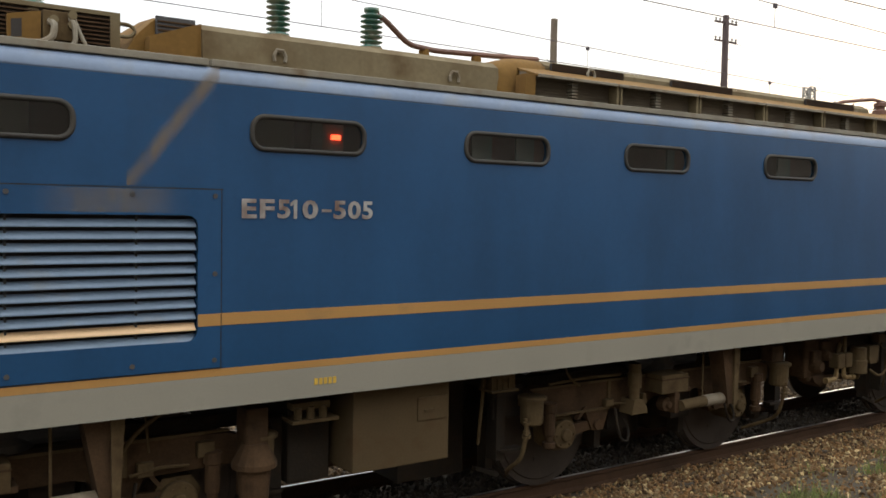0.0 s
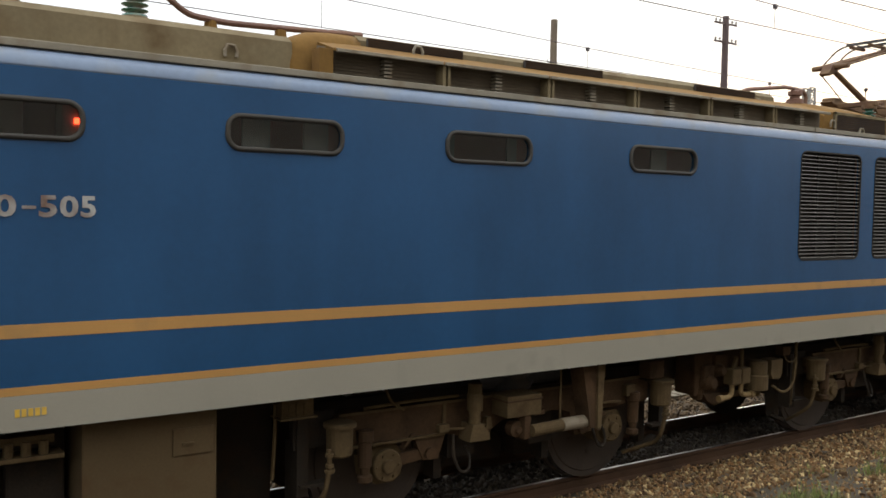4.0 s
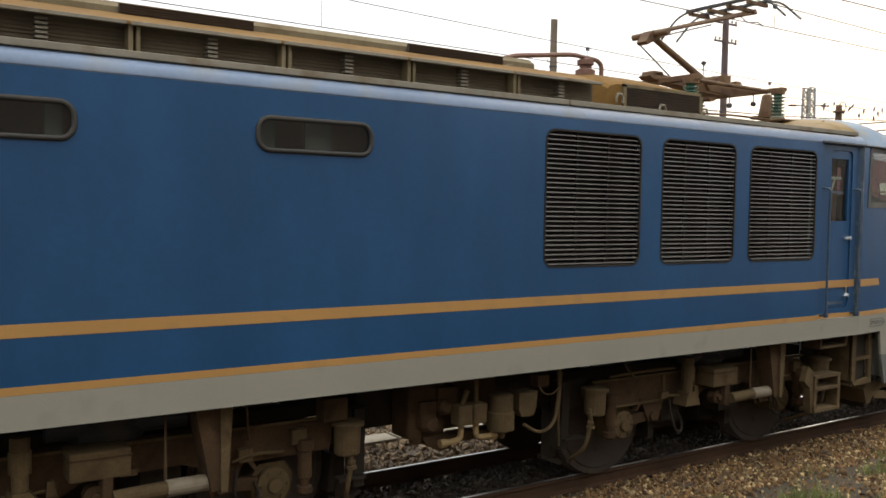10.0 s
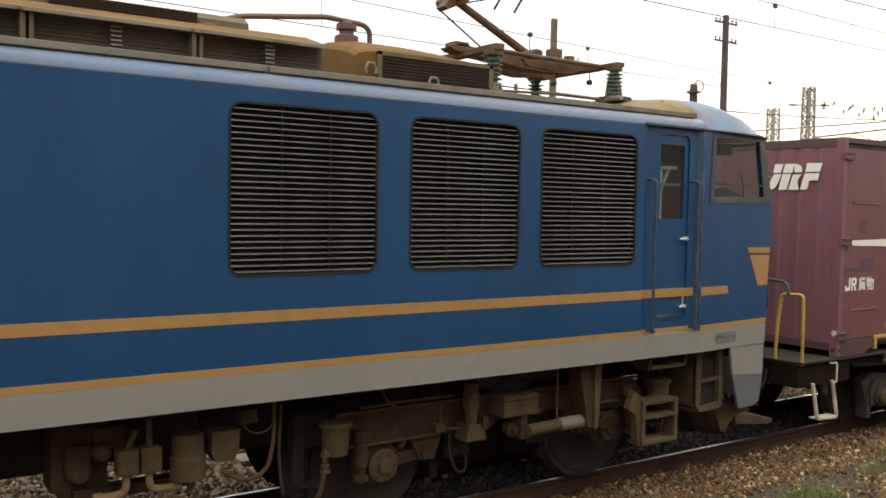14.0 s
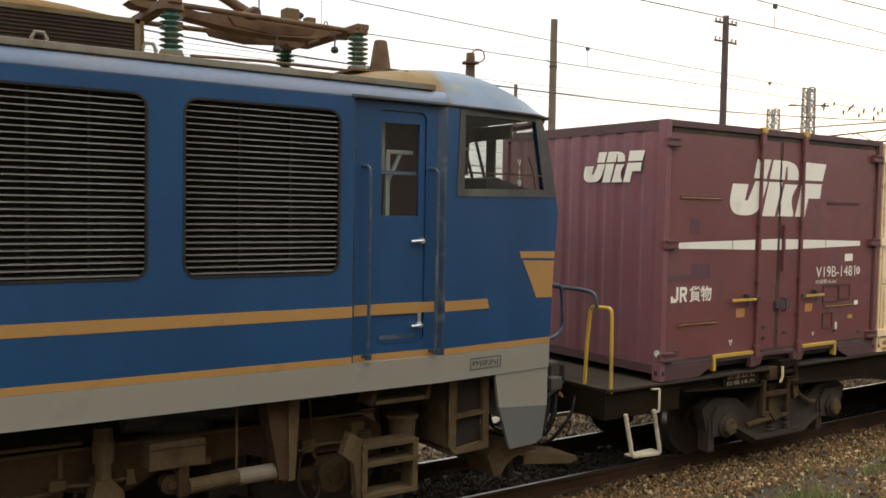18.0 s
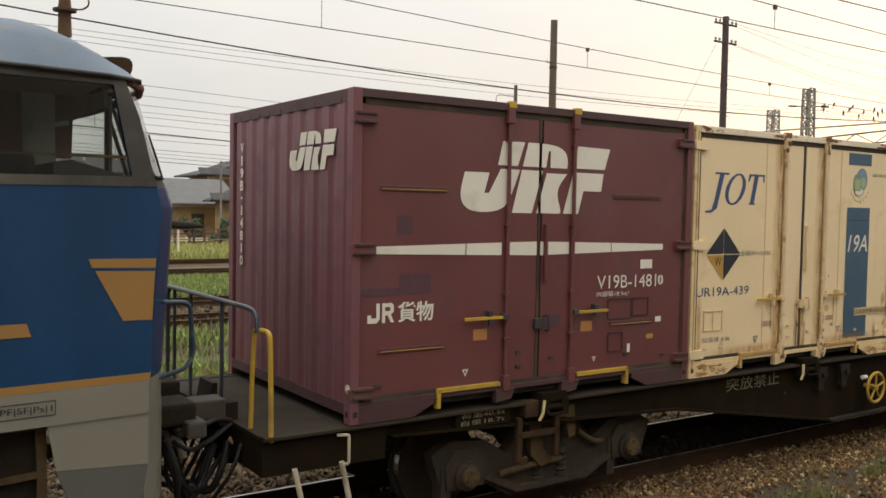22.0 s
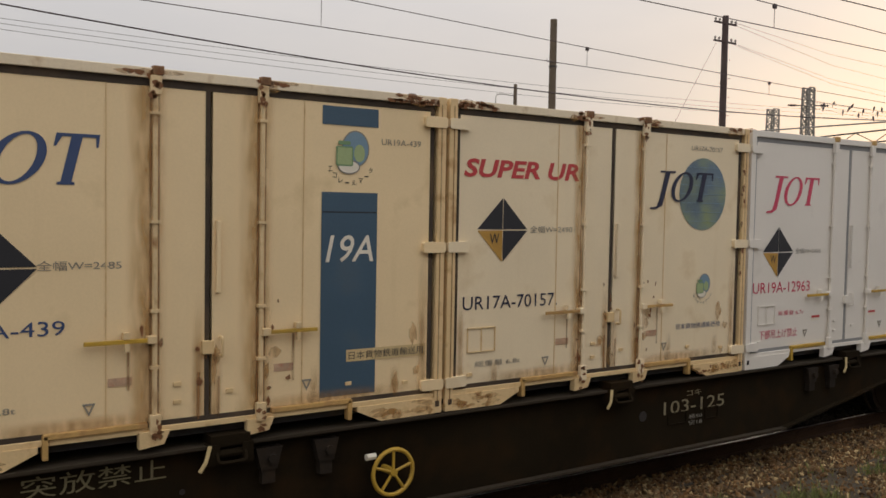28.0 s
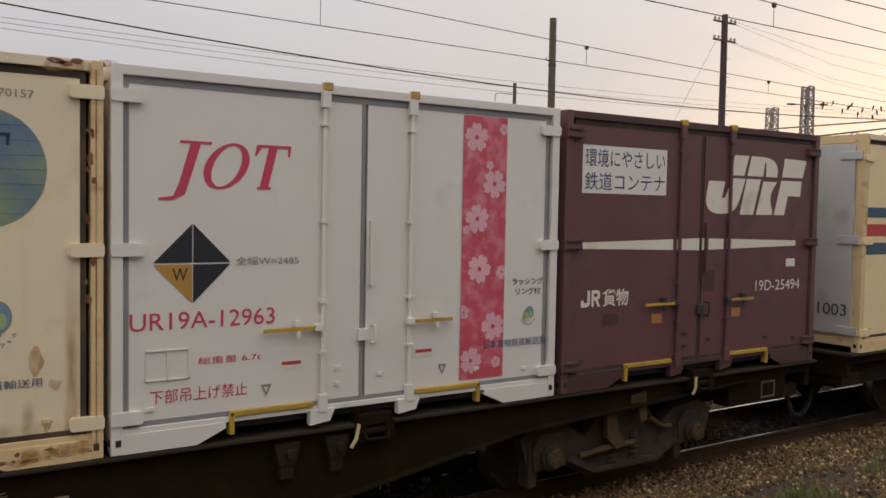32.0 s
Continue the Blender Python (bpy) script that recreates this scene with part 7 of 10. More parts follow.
def wagon_bogie(cx):
    YB = -0.98
    fr_ = part("bogie_frame", prism(B(), [(cx - 1.28, 0.60), (cx - 1.2, 0.36), (cx - 0.72, 0.30), (cx - 0.45, 0.14), (cx + 0.45, 0.14), (cx + 0.72, 0.30), (cx + 1.2, 0.36), (cx + 1.28, 0.60), (cx + 1.1, 0.70), (cx + 0.72, 0.66), (cx + 0.5, 0.52), (cx + 0.30, 0.74), (cx - 0.30, 0.74), (cx - 0.5, 0.52), (cx - 0.72, 0.66), (cx - 1.1, 0.70)], YB - 0.06, YB + 0.06), WBOGIE, wagon, "dusty cast bogie side frame")
    # far frame darker than the near one: shade put into its colour
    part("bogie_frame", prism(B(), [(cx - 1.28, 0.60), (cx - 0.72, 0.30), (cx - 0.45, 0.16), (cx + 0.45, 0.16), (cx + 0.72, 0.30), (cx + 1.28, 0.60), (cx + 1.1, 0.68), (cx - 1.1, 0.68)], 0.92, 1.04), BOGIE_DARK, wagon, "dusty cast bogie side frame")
    bm_ = B()
    prism(bm_, [(cx - 0.75, 0.34), (cx - 0.42, 0.18), (cx + 0.42, 0.18), (cx + 0.75, 0.34), (cx + 0.68, 0.37), (cx + 0.38, 0.23), (cx - 0.38, 0.23), (cx - 0.68, 0.37)], YB - 0.11, YB + 0.04)
    part("frame_rib", bm_, WBOGIE, fr_)
    for dx in (-0.95, 0.95):
        x = cx + dx
        bm_ = B()
        prism(bm_, [(x - 0.19, 0.30), (x + 0.19, 0.30), (x + 0.21, 0.5), (x + 0.12, 0.62), (x - 0.12, 0.62), (x - 0.21, 0.5)], YB - 0.10, YB + 0.1)
        lathe(bm_, (x, YB - 0.10, 0.405), (x, YB - 0.17, 0.405), [(0, 0.125), (0.5, 0.125), (0.55, 0.10), (1, 0.095)], 16)
        box(bm_, x - 0.24, x - 0.14, YB - 0.08, YB + 0.06, 0.14, 0.5, 0.015)
        part("axle_box", bm_, WBOGIE, fr_, "dusty axle box")
        bm_ = B()
        lathe(bm_, (x, YB - 0.17, 0.405), (x, YB - 0.185, 0.405), [(0, 0.085), (1, 0.08)], 16)
        for k in range(3):
            a = math.pi / 2 + k * 2.094
            rod(bm_, (x + 0.05 * math.cos(a), YB - 0.18, 0.405 + 0.05 * math.sin(a)), (x + 0.05 * math.cos(a), YB - 0.20, 0.405 + 0.05 * math.sin(a)), 0.013, 6)
        part("axle_cap", bm_, BOGIE_PALE, fr_, "paler axle end cap")
        wheelset(wagon, x, 0.405, 0.56, 0.12)
    bm_ = B()
    for dx in (-0.14, 0.14):
        lathe(bm_, (cx + dx, YB - 0.03, 0.24), (cx + dx, YB - 0.03, 0.5), [(0, 0.08), (0.1, 0.08), (0.12, 0.06), (0.2, 0.075), (0.3, 0.06), (0.4, 0.075), (0.5, 0.06), (0.6, 0.075), (0.7, 0.06), (0.8, 0.075), (1, 0.06)], 14)
    box(bm_, cx - 0.2, cx + 0.2, -1.02, 1.02, 0.5, 0.72, 0.02)
    pieces("bolster", bm_, WBOGIE, fr_)
    bm_ = B()
    prism(bm_, [(cx - 0.32, 0.86), (cx - 0.22, 0.86), (cx - 0.16, 0.55), (cx - 0.05, 0.42), (cx - 0.18, 0.38), (cx - 0.30, 0.5)], YB - 0.16, YB - 0.10)
    prism(bm_, [(cx - 0.02, 0.88), (cx + 0.18, 0.9), (cx + 0.2, 0.62), (cx + 0.12, 0.6), (cx + 0.08, 0.8), (cx - 0.02, 0.8)], YB - 0.18, YB - 0.12)
    tube(bm_, [(cx - 0.6, YB - 0.1, 0.36), (cx - 0.3, YB - 0.12, 0.40), (cx + 0.1, YB - 0.1, 0.40)], 0.03, 8, 0.1)
    tube(bm_, [(cx + 0.3, YB - 0.1, 0.62), (cx + 0.5, YB - 0.12, 0.5), (cx + 0.62, YB - 0.1, 0.5)], 0.025, 8, 0.1)
    pieces("brake_hanger", bm_, BOGIE_PALE, fr_, "dusty brake hanger")
    bm_ = B()
    for s in (-1, 1):
        box(bm_, cx + s * 0.48 - 0.05, cx + s * 0.48 + 0.05, -0.68, 0.68, 0.34, 0.46)
    pieces("brake_beam", bm_, BOGIE_DARK, fr_)


wagon_bogie(2.15)
wagon_bogie(16.12)
wagon_two = copy_thing(wagon, pose(29.49, 0, 0, 0, 0, 180))
BASE[wagon_two.name] = Vector((29.49, 0, 0))
tagged(wagon_two, "second dark grey container flat wagon")

# ---- containers ----
MAROONS = (BROWN, MAROON_FIVE)


def container(x0, label, wall, rail, door_seal, flat_ends, height=2.5, group="five containers on the wagon", grip=YELLOW, lip=YELLOW, rods=(1.47, 2.20)):
    """A twelve-foot railway container with double side doors; x0 is its end towards the locomotive."""
    L, W, Z = 3.735, 1.225, 1.0
    WB = W + 0.07
    T = Z + height
    ob = thing("freight_container", x0, 0, Z, label, "container", group)
    X = lambda u: x0 + u
    YF = -W + 0.028
    # doors
    for a, b in ((0.062, 1.805), (1.835, 3.655)) if wall in MAROONS else ((0.085, 1.805), (1.835, 3.63)):
        d = part("door", box(B(), X(a + 0.02), X(b - (0.0 if a < 1 else 0.02)), YF, YF + 0.05, Z + 0.185, T - 0.115, 0.004), wall, ob)
    # gaskets round the doors and at the seam
    bm_ = B()
    box(bm_, X(0.115), X(3.60), YF - 0.003, YF + 0.03, T - 0.118, T - 0.067)
    box(bm_, X(0.115), X(3.60), YF - 0.003, YF + 0.03, Z + 0.165, Z + 0.20)
    for u in (0.060, 3.635) if wall in MAROONS else (0.080, 3.60):
        box(bm_, X(u), X(u + (0.022 if wall in MAROONS else 0.035)), YF - 0.003, YF + 0.03, Z + 0.165, T - 0.067)
    pieces("door_gasket", bm_, door_seal, ob, "dark door gasket")
    part("door_gasket", box(B(), X(1.805), X(1.835), YF - 0.004, YF + 0.03, Z + 0.16, T - 0.09), door_seal, ob, "dark door gasket")
    # back side, ends, roof
    part("back_wall", box(B(), X(0.06), X(L - 0.06), WB - 0.06, WB - 0.02, Z + 0.12, T - 0.06), wall, ob)
    for u, s in ((0.0, 1), (L, -1)):
        bm_ = B()
        if flat_ends:
            box(bm_, X(u + s * 0.015), X(u + s * 0.05), -W + 0.07, WB - 0.07, Z + 0.12, T - 0.06)
        else:
            pts = [(X(u + s * 0.05), -W + 0.08)]
            n_ = 9
            for k in range(n_):
                y0 = -W + 0.10 + (W + WB - 0.2) * k / n_
                dy = (W + WB - 0.2) / n_
                pts += [(X(u + s * 0.024), y0 + 0.04 * dy), (X(u + s * 0.008), y0 + 0.24 * dy), (X(u + s * 0.008), y0 + 0.68 * dy), (X(u + s * 0.024), y0 + 0.88 * dy)]
            pts += [(X(u + s * 0.05), WB - 0.08)]
            prism(bm_, pts, Z + 0.12, T - 0.10, "z")
        # the first container's end takes the maroon with light put in
        part("end_wall", bm_, LIT_MAROON if wall == BROWN else wall, ob, "flat end wall" if flat_ends else "corrugated end wall")
    part("roof", box(B(), X(0.03), X(L - 0.03), -W + 0.05, WB - 0.05, T - 0.05, T - 0.012), rail, ob)
    # posts and rails
    for u in (0.0, L - 0.075):
        for y0 in (-W, WB - 0.10):
            part("corner_post", box(B(), X(u), X(u + 0.075), y0, y0 + 0.10, Z, T, 0.008), rail if flat_ends else LIT_MAROON if wall == BROWN and u == 0.0 else wall, ob)
    bm_ = B()
    box(bm_, X(0.05), X(L - 0.05), -W + 0.004, -W + 0.07, T - 0.068, T - 0.002, 0.006)
    part("top_rail", bm_, CREAM_TOP if rail == CREAM_RAIL else rail, ob, "worn top rail")
    part("top_rail", box(B(), X(0.05), X(L - 0.05), WB - 0.07, WB - 0.004, T - 0.068, T - 0.002), rail, ob)
    for u in (0.004, L - 0.054):
        bm_ = B()
        box(bm_, X(u), X(u + 0.05), -W + 0.08, WB - 0.08, T - 0.10, T - 0.004)
        for k in range(10):
            y = -W + 0.2 + k * 0.225
            box(bm_, X(u - 0.003), X(u + 0.053), y, y + 0.11, T - 0.10, T - 0.06)
        part("end_rail", bm_, rail, ob)
        part("end_rail", box(B(), X(u), X(u + 0.05), -W + 0.08, WB - 0.08, Z + 0.065, Z + 0.15), rail, ob)
    # sill: skirts at the corners, fork pockets between
    part("bottom_rail", box(B(), X(0.06), X(L - 0.06), -W + 0.012, -W + 0.10, Z + 0.125, Z + 0.165, 0.004), rail, ob, "bottom rail")
    part("bottom_skirt", prism(B(), [(X(0.06), Z), (X(0.56), Z), (X(0.76), Z + 0.09), (X(0.76), Z + 0.128), (X(0.06), Z + 0.128)], -W + 0.004, -W + 0.08), rail, ob)
    part("bottom_skirt", prism(B(), [(X(L - 0.06), Z), (X(L - 0.56), Z), (X(L - 0.76), Z + 0.09), (X(L - 0.76), Z + 0.128), (X(L - 0.06), Z + 0.128)], -W + 0.004, -W + 0.08), rail, ob)
    part("bottom_rail", box(B(), X(0.06), X(L - 0.06), WB - 0.1, WB - 0.012, Z, Z + 0.16), rail, ob)
    part("floor", box(B(), X(0.08), X(L - 0.08), -W + 0.1, WB - 0.1, Z + 0.06, Z + 0.12), DARK, ob)
    bm_ = B()
    box(bm_, X(0.79), X(1.42), -W - 0.004, -W + 0.06, Z + 0.165, Z + 0.20, 0.004)
    box(bm_, X(0.785), X(0.82), -W - 0.004, -W + 0.06, Z + 0.04, Z + 0.19, 0.004)
    box(bm_, X(2.28), X(2.92), -W - 0.004, -W + 0.06, Z + 0.165, Z + 0.20, 0.004)
    box(bm_, X(2.89), X(2.925), -W - 0.004, -W + 0.06, Z + 0.04, Z + 0.19, 0.004)
    pieces("fork_pocket_lip", bm_, lip, ob, "painted fork pocket lip")
    for u in rods:
        bm_ = B()
        prism(bm_, [(X(u - 0.1), Z + 0.03), (X(u + 0.06), Z + 0.05), (X(u + 0.1), Z + 0.14), (X(u - 0.1), Z + 0.14)], -W - 0.01, -W + 0.05)
        part("rod_foot", bm_, rail, ob)
        bm_ = B()
        rod(bm_, (X(u), -W + 0.005, Z + 0.10), (X(u), -W + 0.005, T - 0.01), 0.017, 10)
        lock = part("lock_rod", bm_, CREAM_ROD if wall == CREAM else wall, ob)
        bm_ = B()
        for z in (0.92, 1.5, 0.55, 2.2):
            box(bm_, X(u - 0.03), X(u + 0.03), -W - 0.018, -W + 0.03, Z + z, Z + z + 0.02)
        box(bm_, X(u - 0.035), X(u + 0.035), -W - 0.02, -W + 0.02, T - 0.17, T - 0.05, 0.004)
        box(bm_, X(u - 0.035), X(u + 0.035), -W - 0.02, -W + 0.02, Z + 0.12, Z + 0.25, 0.004)
        pieces("rod_keeper", bm_, CREAM_ROD if wall == CREAM else wall, lock)
        part("rod_cam", box(B(), X(u - 0.02), X(u + 0.05), -W - 0.02, -W + 0.04, T - 0.045, T + 0.012, 0.006), YELLOW if wall in MAROONS else WORN_HANDLE if wall == WHITE else RUSTED, lock, "cam at the rod's top")
    # handles
    for a, b, h in ((1.02, 1.44, 1.35), (2.23, 2.62, 1.16)):
        bm_ = B()
        box(bm_, X(a), X(b), -W - 0.03, -W - 0.012, Z + 0.73, Z + 0.757, 0.004)
        part("handle", bm_, grip, ob, "yellow door handle")
        bm_ = B()
        m_ = a + 0.62 * (b - a)
        box(bm_, X(m_ - 0.02), X(m_ + 0.02), -W - 0.035, -W + 0.02, Z + 0.76, Z + 0.80)
        box(bm_, X(m_ - 0.015), X(m_ + 0.015), -W - 0.038, -W - 0.01, Z + 0.68, Z + 0.73)
        box(bm_, X((b if a < 1.5 else a) - 0.03), X((b if a < 1.5 else a) + 0.03), -W - 0.035, -W + 0.02, Z + 0.72, Z + 0.77, 0.004)
        pieces("handle_keeper", bm_, DARK if wall in MAROONS else CREAM_ROD if wall == CREAM else wall, ob)
    bm_ = B()
    box(bm_, X(1.78), X(1.86), -W - 0.006, -W + 0.03, Z + 0.62, Z + 0.71, 0.004)
    tube(bm_, [(X(1.91), -W + 0.02, Z + 0.73), (X(1.91), -W - 0.03, Z + 0.73), (X(1.91), -W - 0.03, Z + 0.60), (X(1.91), -W + 0.02, Z + 0.60)], 0.010, 6, 0.02)
    pieces("latch", bm_, DARK if wall in MAROONS else rail, ob)
    part("vent", box(B(), X(1.875), X(1.905), -W - 0.006, -W + 0.03, Z + 1.03, Z + 1.52, 0.006), wall, ob, "narrow door grip")
    # hinges
    bm_ = B()
    for u0, u1 in ((-0.004, 0.20), (L - 0.20, L + 0.004)):
        for z in (0.19, 1.28, 2.26):
            sheet(bm_, rounded(X(u0), X(u1), Z + z, Z + z + 0.085, 0.005 if wall in MAROONS else 0.020, 4), [], -W - 0.012, 0.047)
    pieces("hinge", bm_, wall, ob, "welded door hinge plates")
    if wall in MAROONS:
        bm_ = B()
        for u0, u1 in ((0.02, 0.19), (L - 0.19, L - 0.02)):
            for z in (0.19, 1.28, 2.26):
                for dz in (0.0, 0.062):
                    box(bm_, X(u0), X(u1), -W - 0.026, -W - 0.012, Z + z + dz, Z + z + dz + 0.022, 0.004)
        pieces("hinge_rib", bm_, rail, ob)
    bm_ = B()
    for u in (0.045, L - 0.045):
        box(bm_, X(u - 0.018), X(u + 0.018), -W - 0.002, -W + 0.02, Z + 0.055, Z + 0.10)
    box(bm_, X(-0.002), X(0.01), -W + 0.03, -W + 0.07, Z + 0.055, Z + 0.10)
    pieces("corner_socket", bm_, INSIDE, ob)
    bm_ = B()
    for u, z in ((0.25, 0.26), (1.62, 0.30), (1.98, 0.34), (3.4, 0.26), (1.62, 0.42), (2.9, 0.30)):
        box(bm_, X(u - 0.025), X(u + 0.025), YF - 0.012, YF, Z + z, Z + z + 0.025)
    pieces("stud", bm_, DARK if wall in MAROONS else rail, ob)
    return ob, X, YF


def mark(ob, bm_, material, label, name="marking"):
    return part(name, bm_, material, ob, label)


def rect(bm_, x0, x1, z0, z1, y):
    return flat(bm_, [(x0, z0), (x1, z0), (x1, z1), (x0, z1)], y)


def triangle_mark(ob, x, z, y, material, s=0.04):
    bm_ = sheet(B(), [(x - s, z + s), (x, z - s), (x + s, z + s)], [[(x - s * 0.55, z + s * 0.7), (x, z - s * 0.45), (x + s * 0.55, z + s * 0.7)]], y - 0.002, 0.002)
    mark(ob, bm_, material, "lifting point triangle")


EMBLEM = (
    ((0.003, 0.28), (0.03, 0.55), (0.18, 0.55), (0.15, 0.27), (0.178, 0.27), (0.25, 0.61), (0.372, 0.61), (0.31, 0.17), (0.255, 0.04), (0.165, 0), (0.06, 0.02), (0.012, 0.13)),
    ((0.232, 0.66), (0.358, 0.66), (0.402, 1), (0.262, 1)),
    ((0.385, 0.61), (0.525, 0.61), (0.455, 0), (0.325, 0)),
    ((0.39, 0.66), (0.545, 0.66), (0.562, 0.9), (0.575, 0.9), (0.575, 0.66), (0.69, 0.66), (0.697, 0.8), (0.67, 0.93), (0.59, 1), (0.425, 1)),
    ((0.55, 0.58), (0.69, 0.58), (0.612, 0.32), (0.657, 0.03), (0.64, 0), (0.485, 0)),
    ((0.742, 0.67), (0.962, 0.67), (1, 0.985), (0.765, 1)),
    ((0.735, 0.61), (0.955, 0.61), (0.94, 0.34), (0.81, 0.34), (0.775, 0), (0.668, 0)),
)


def eased(q, corners):
    """A polygon with the named corners rounded."""
    out_ = []
    for i, p in enumerate(q):
        if i not in corners:
            out_.append(p)
            continue
        a, b = q[i - 1], q[(i + 1) % len(q)]
        for t in (0.0, 0.33, 0.67, 1.0):
            f, g, h = 0.5 * (1 - t) ** 2, 1 - 0.5 * (1 - t) ** 2 - 0.5 * t * t, 0.5 * t * t
            out_.append((f * a[0] + g * p[0] + h * b[0], f * a[1] + g * p[1] + h * b[1]))
    return out_


EMBLEM = tuple(eased(q, c) for q, c in zip(EMBLEM, ((0, 7, 8, 9, 10, 11), (), (), (6, 7, 8), (2, 3), (), ())))


def freight_sign(ob, x0, x1, z0, z1, y, material):
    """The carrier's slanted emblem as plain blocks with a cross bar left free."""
    w, h = x1 - x0, z1 - z0
    P = lambda u, v: (x0 + u * w, z0 + v * h)
    for q in EMBLEM:
        mark(ob, sheet(B(), [P(u, v) for u, v in q], [], y, 0.001), material, "block of a slanted carrier emblem", "emblem")


def white_line(ob, x0, x1, zc, y, material, parts_):
    """The long white line, thickest in the middle, broken at the rods."""
    bm_ = B()
    xm = (x0 + x1) / 2
    th = lambda x: 0.028 + 0.032 * (1 - abs(x - xm) / (x1 - x0) * 2)
    for a, b in parts_:
        flat(bm_, [(a, zc - th(a)), (b, zc - th(b)), (b, zc + th(b)), (a, zc + th(a))], y)
    pieces("marking", bm_, material, ob, "length of a long white line")


def name_blocks(ob, x0, x1, z0, z1, y, material, count, slant=0.0, name="company_mark"):
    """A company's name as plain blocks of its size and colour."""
    bm_ = B()
    d = (x1 - x0) / count
    h = z1 - z0
    for k in range(count):
        a, b = x0 + k * d + 0.06 * d, x0 + (k + 1) * d - 0.10 * d
        q = lambda u, v: (a + u * (b - a) + slant * v * h, z0 + v * h)
        if k % 2 == 0:
            sheet(bm_, [q(0, 0), q(0.75, 0), q(1, 0.2), q(1, 1), q(0.72, 1), q(0.72, 0.26), q(0.3, 0.26), q(0.3, 0.42), q(0, 0.42)], [], y, 0.001)
        else:
            sheet(bm_, [q(0, 0), q(0.26, 0), q(0.26, 0.38), q(0.45, 0.38), q(0.74, 0), q(1, 0), q(0.72, 0.42), q(0.97, 0.55), q(0.97, 0.88), q(0.8, 1), q(0, 1)], [[q(0.26, 0.6), q(0.68, 0.6), q(0.68, 0.8), q(0.26, 0.8)]], y, 0.001)
    pieces(name, bm_, material, ob, "block of a company name")


def cargo_diamond(ob, xc, zc, y, r=0.265):
    q = r * 0.99
    bm_ = B()
    flat(bm_, [(xc - q, zc + 0.006), (xc - 0.004, zc + 0.006), (xc - 0.004, zc + r)], y)
    flat(bm_, [(xc + 0.004, zc + 0.006), (xc + q, zc + 0.006), (xc + 0.004, zc + r)], y)
    flat(bm_, [(xc + 0.004, zc - 0.006), (xc + 0.004, zc - r), (xc + q, zc - 0.006)], y)
    d = mark(ob, bm_, PRINT_BLACK, "black and amber handling diamond", "diamond")
    part("diamond_quarter", flat(B(), [(xc - q, zc - 0.006), (xc - 0.004, zc - r), (xc - 0.004, zc - 0.006)], y), PRINT_AMBER, d)
    lettering(ob, "W", xc - 0.135, xc - 0.035, zc - 0.115, zc - 0.03, PRINT_BLACK, y - 0.002)


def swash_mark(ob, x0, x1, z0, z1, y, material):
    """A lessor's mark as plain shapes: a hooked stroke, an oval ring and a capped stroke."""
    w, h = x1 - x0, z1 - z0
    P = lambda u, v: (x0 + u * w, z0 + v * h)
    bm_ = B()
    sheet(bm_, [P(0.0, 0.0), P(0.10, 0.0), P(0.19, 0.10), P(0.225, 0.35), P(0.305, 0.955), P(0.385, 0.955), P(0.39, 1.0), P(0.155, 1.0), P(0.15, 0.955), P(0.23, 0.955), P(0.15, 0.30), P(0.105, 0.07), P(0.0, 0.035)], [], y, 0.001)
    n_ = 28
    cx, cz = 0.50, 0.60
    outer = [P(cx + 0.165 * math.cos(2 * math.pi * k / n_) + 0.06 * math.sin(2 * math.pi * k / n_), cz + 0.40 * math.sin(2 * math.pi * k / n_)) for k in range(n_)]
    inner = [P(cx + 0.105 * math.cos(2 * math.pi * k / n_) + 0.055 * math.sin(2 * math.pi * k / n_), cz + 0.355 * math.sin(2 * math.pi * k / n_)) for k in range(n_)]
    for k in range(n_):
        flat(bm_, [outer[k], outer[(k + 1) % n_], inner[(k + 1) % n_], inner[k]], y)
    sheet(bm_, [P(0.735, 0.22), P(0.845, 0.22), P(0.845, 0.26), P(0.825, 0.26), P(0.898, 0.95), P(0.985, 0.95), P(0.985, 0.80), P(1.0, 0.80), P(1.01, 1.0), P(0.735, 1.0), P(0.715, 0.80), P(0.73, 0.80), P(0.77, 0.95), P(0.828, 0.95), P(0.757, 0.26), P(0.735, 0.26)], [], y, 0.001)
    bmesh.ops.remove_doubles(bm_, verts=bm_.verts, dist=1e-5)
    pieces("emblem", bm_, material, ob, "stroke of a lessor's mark")


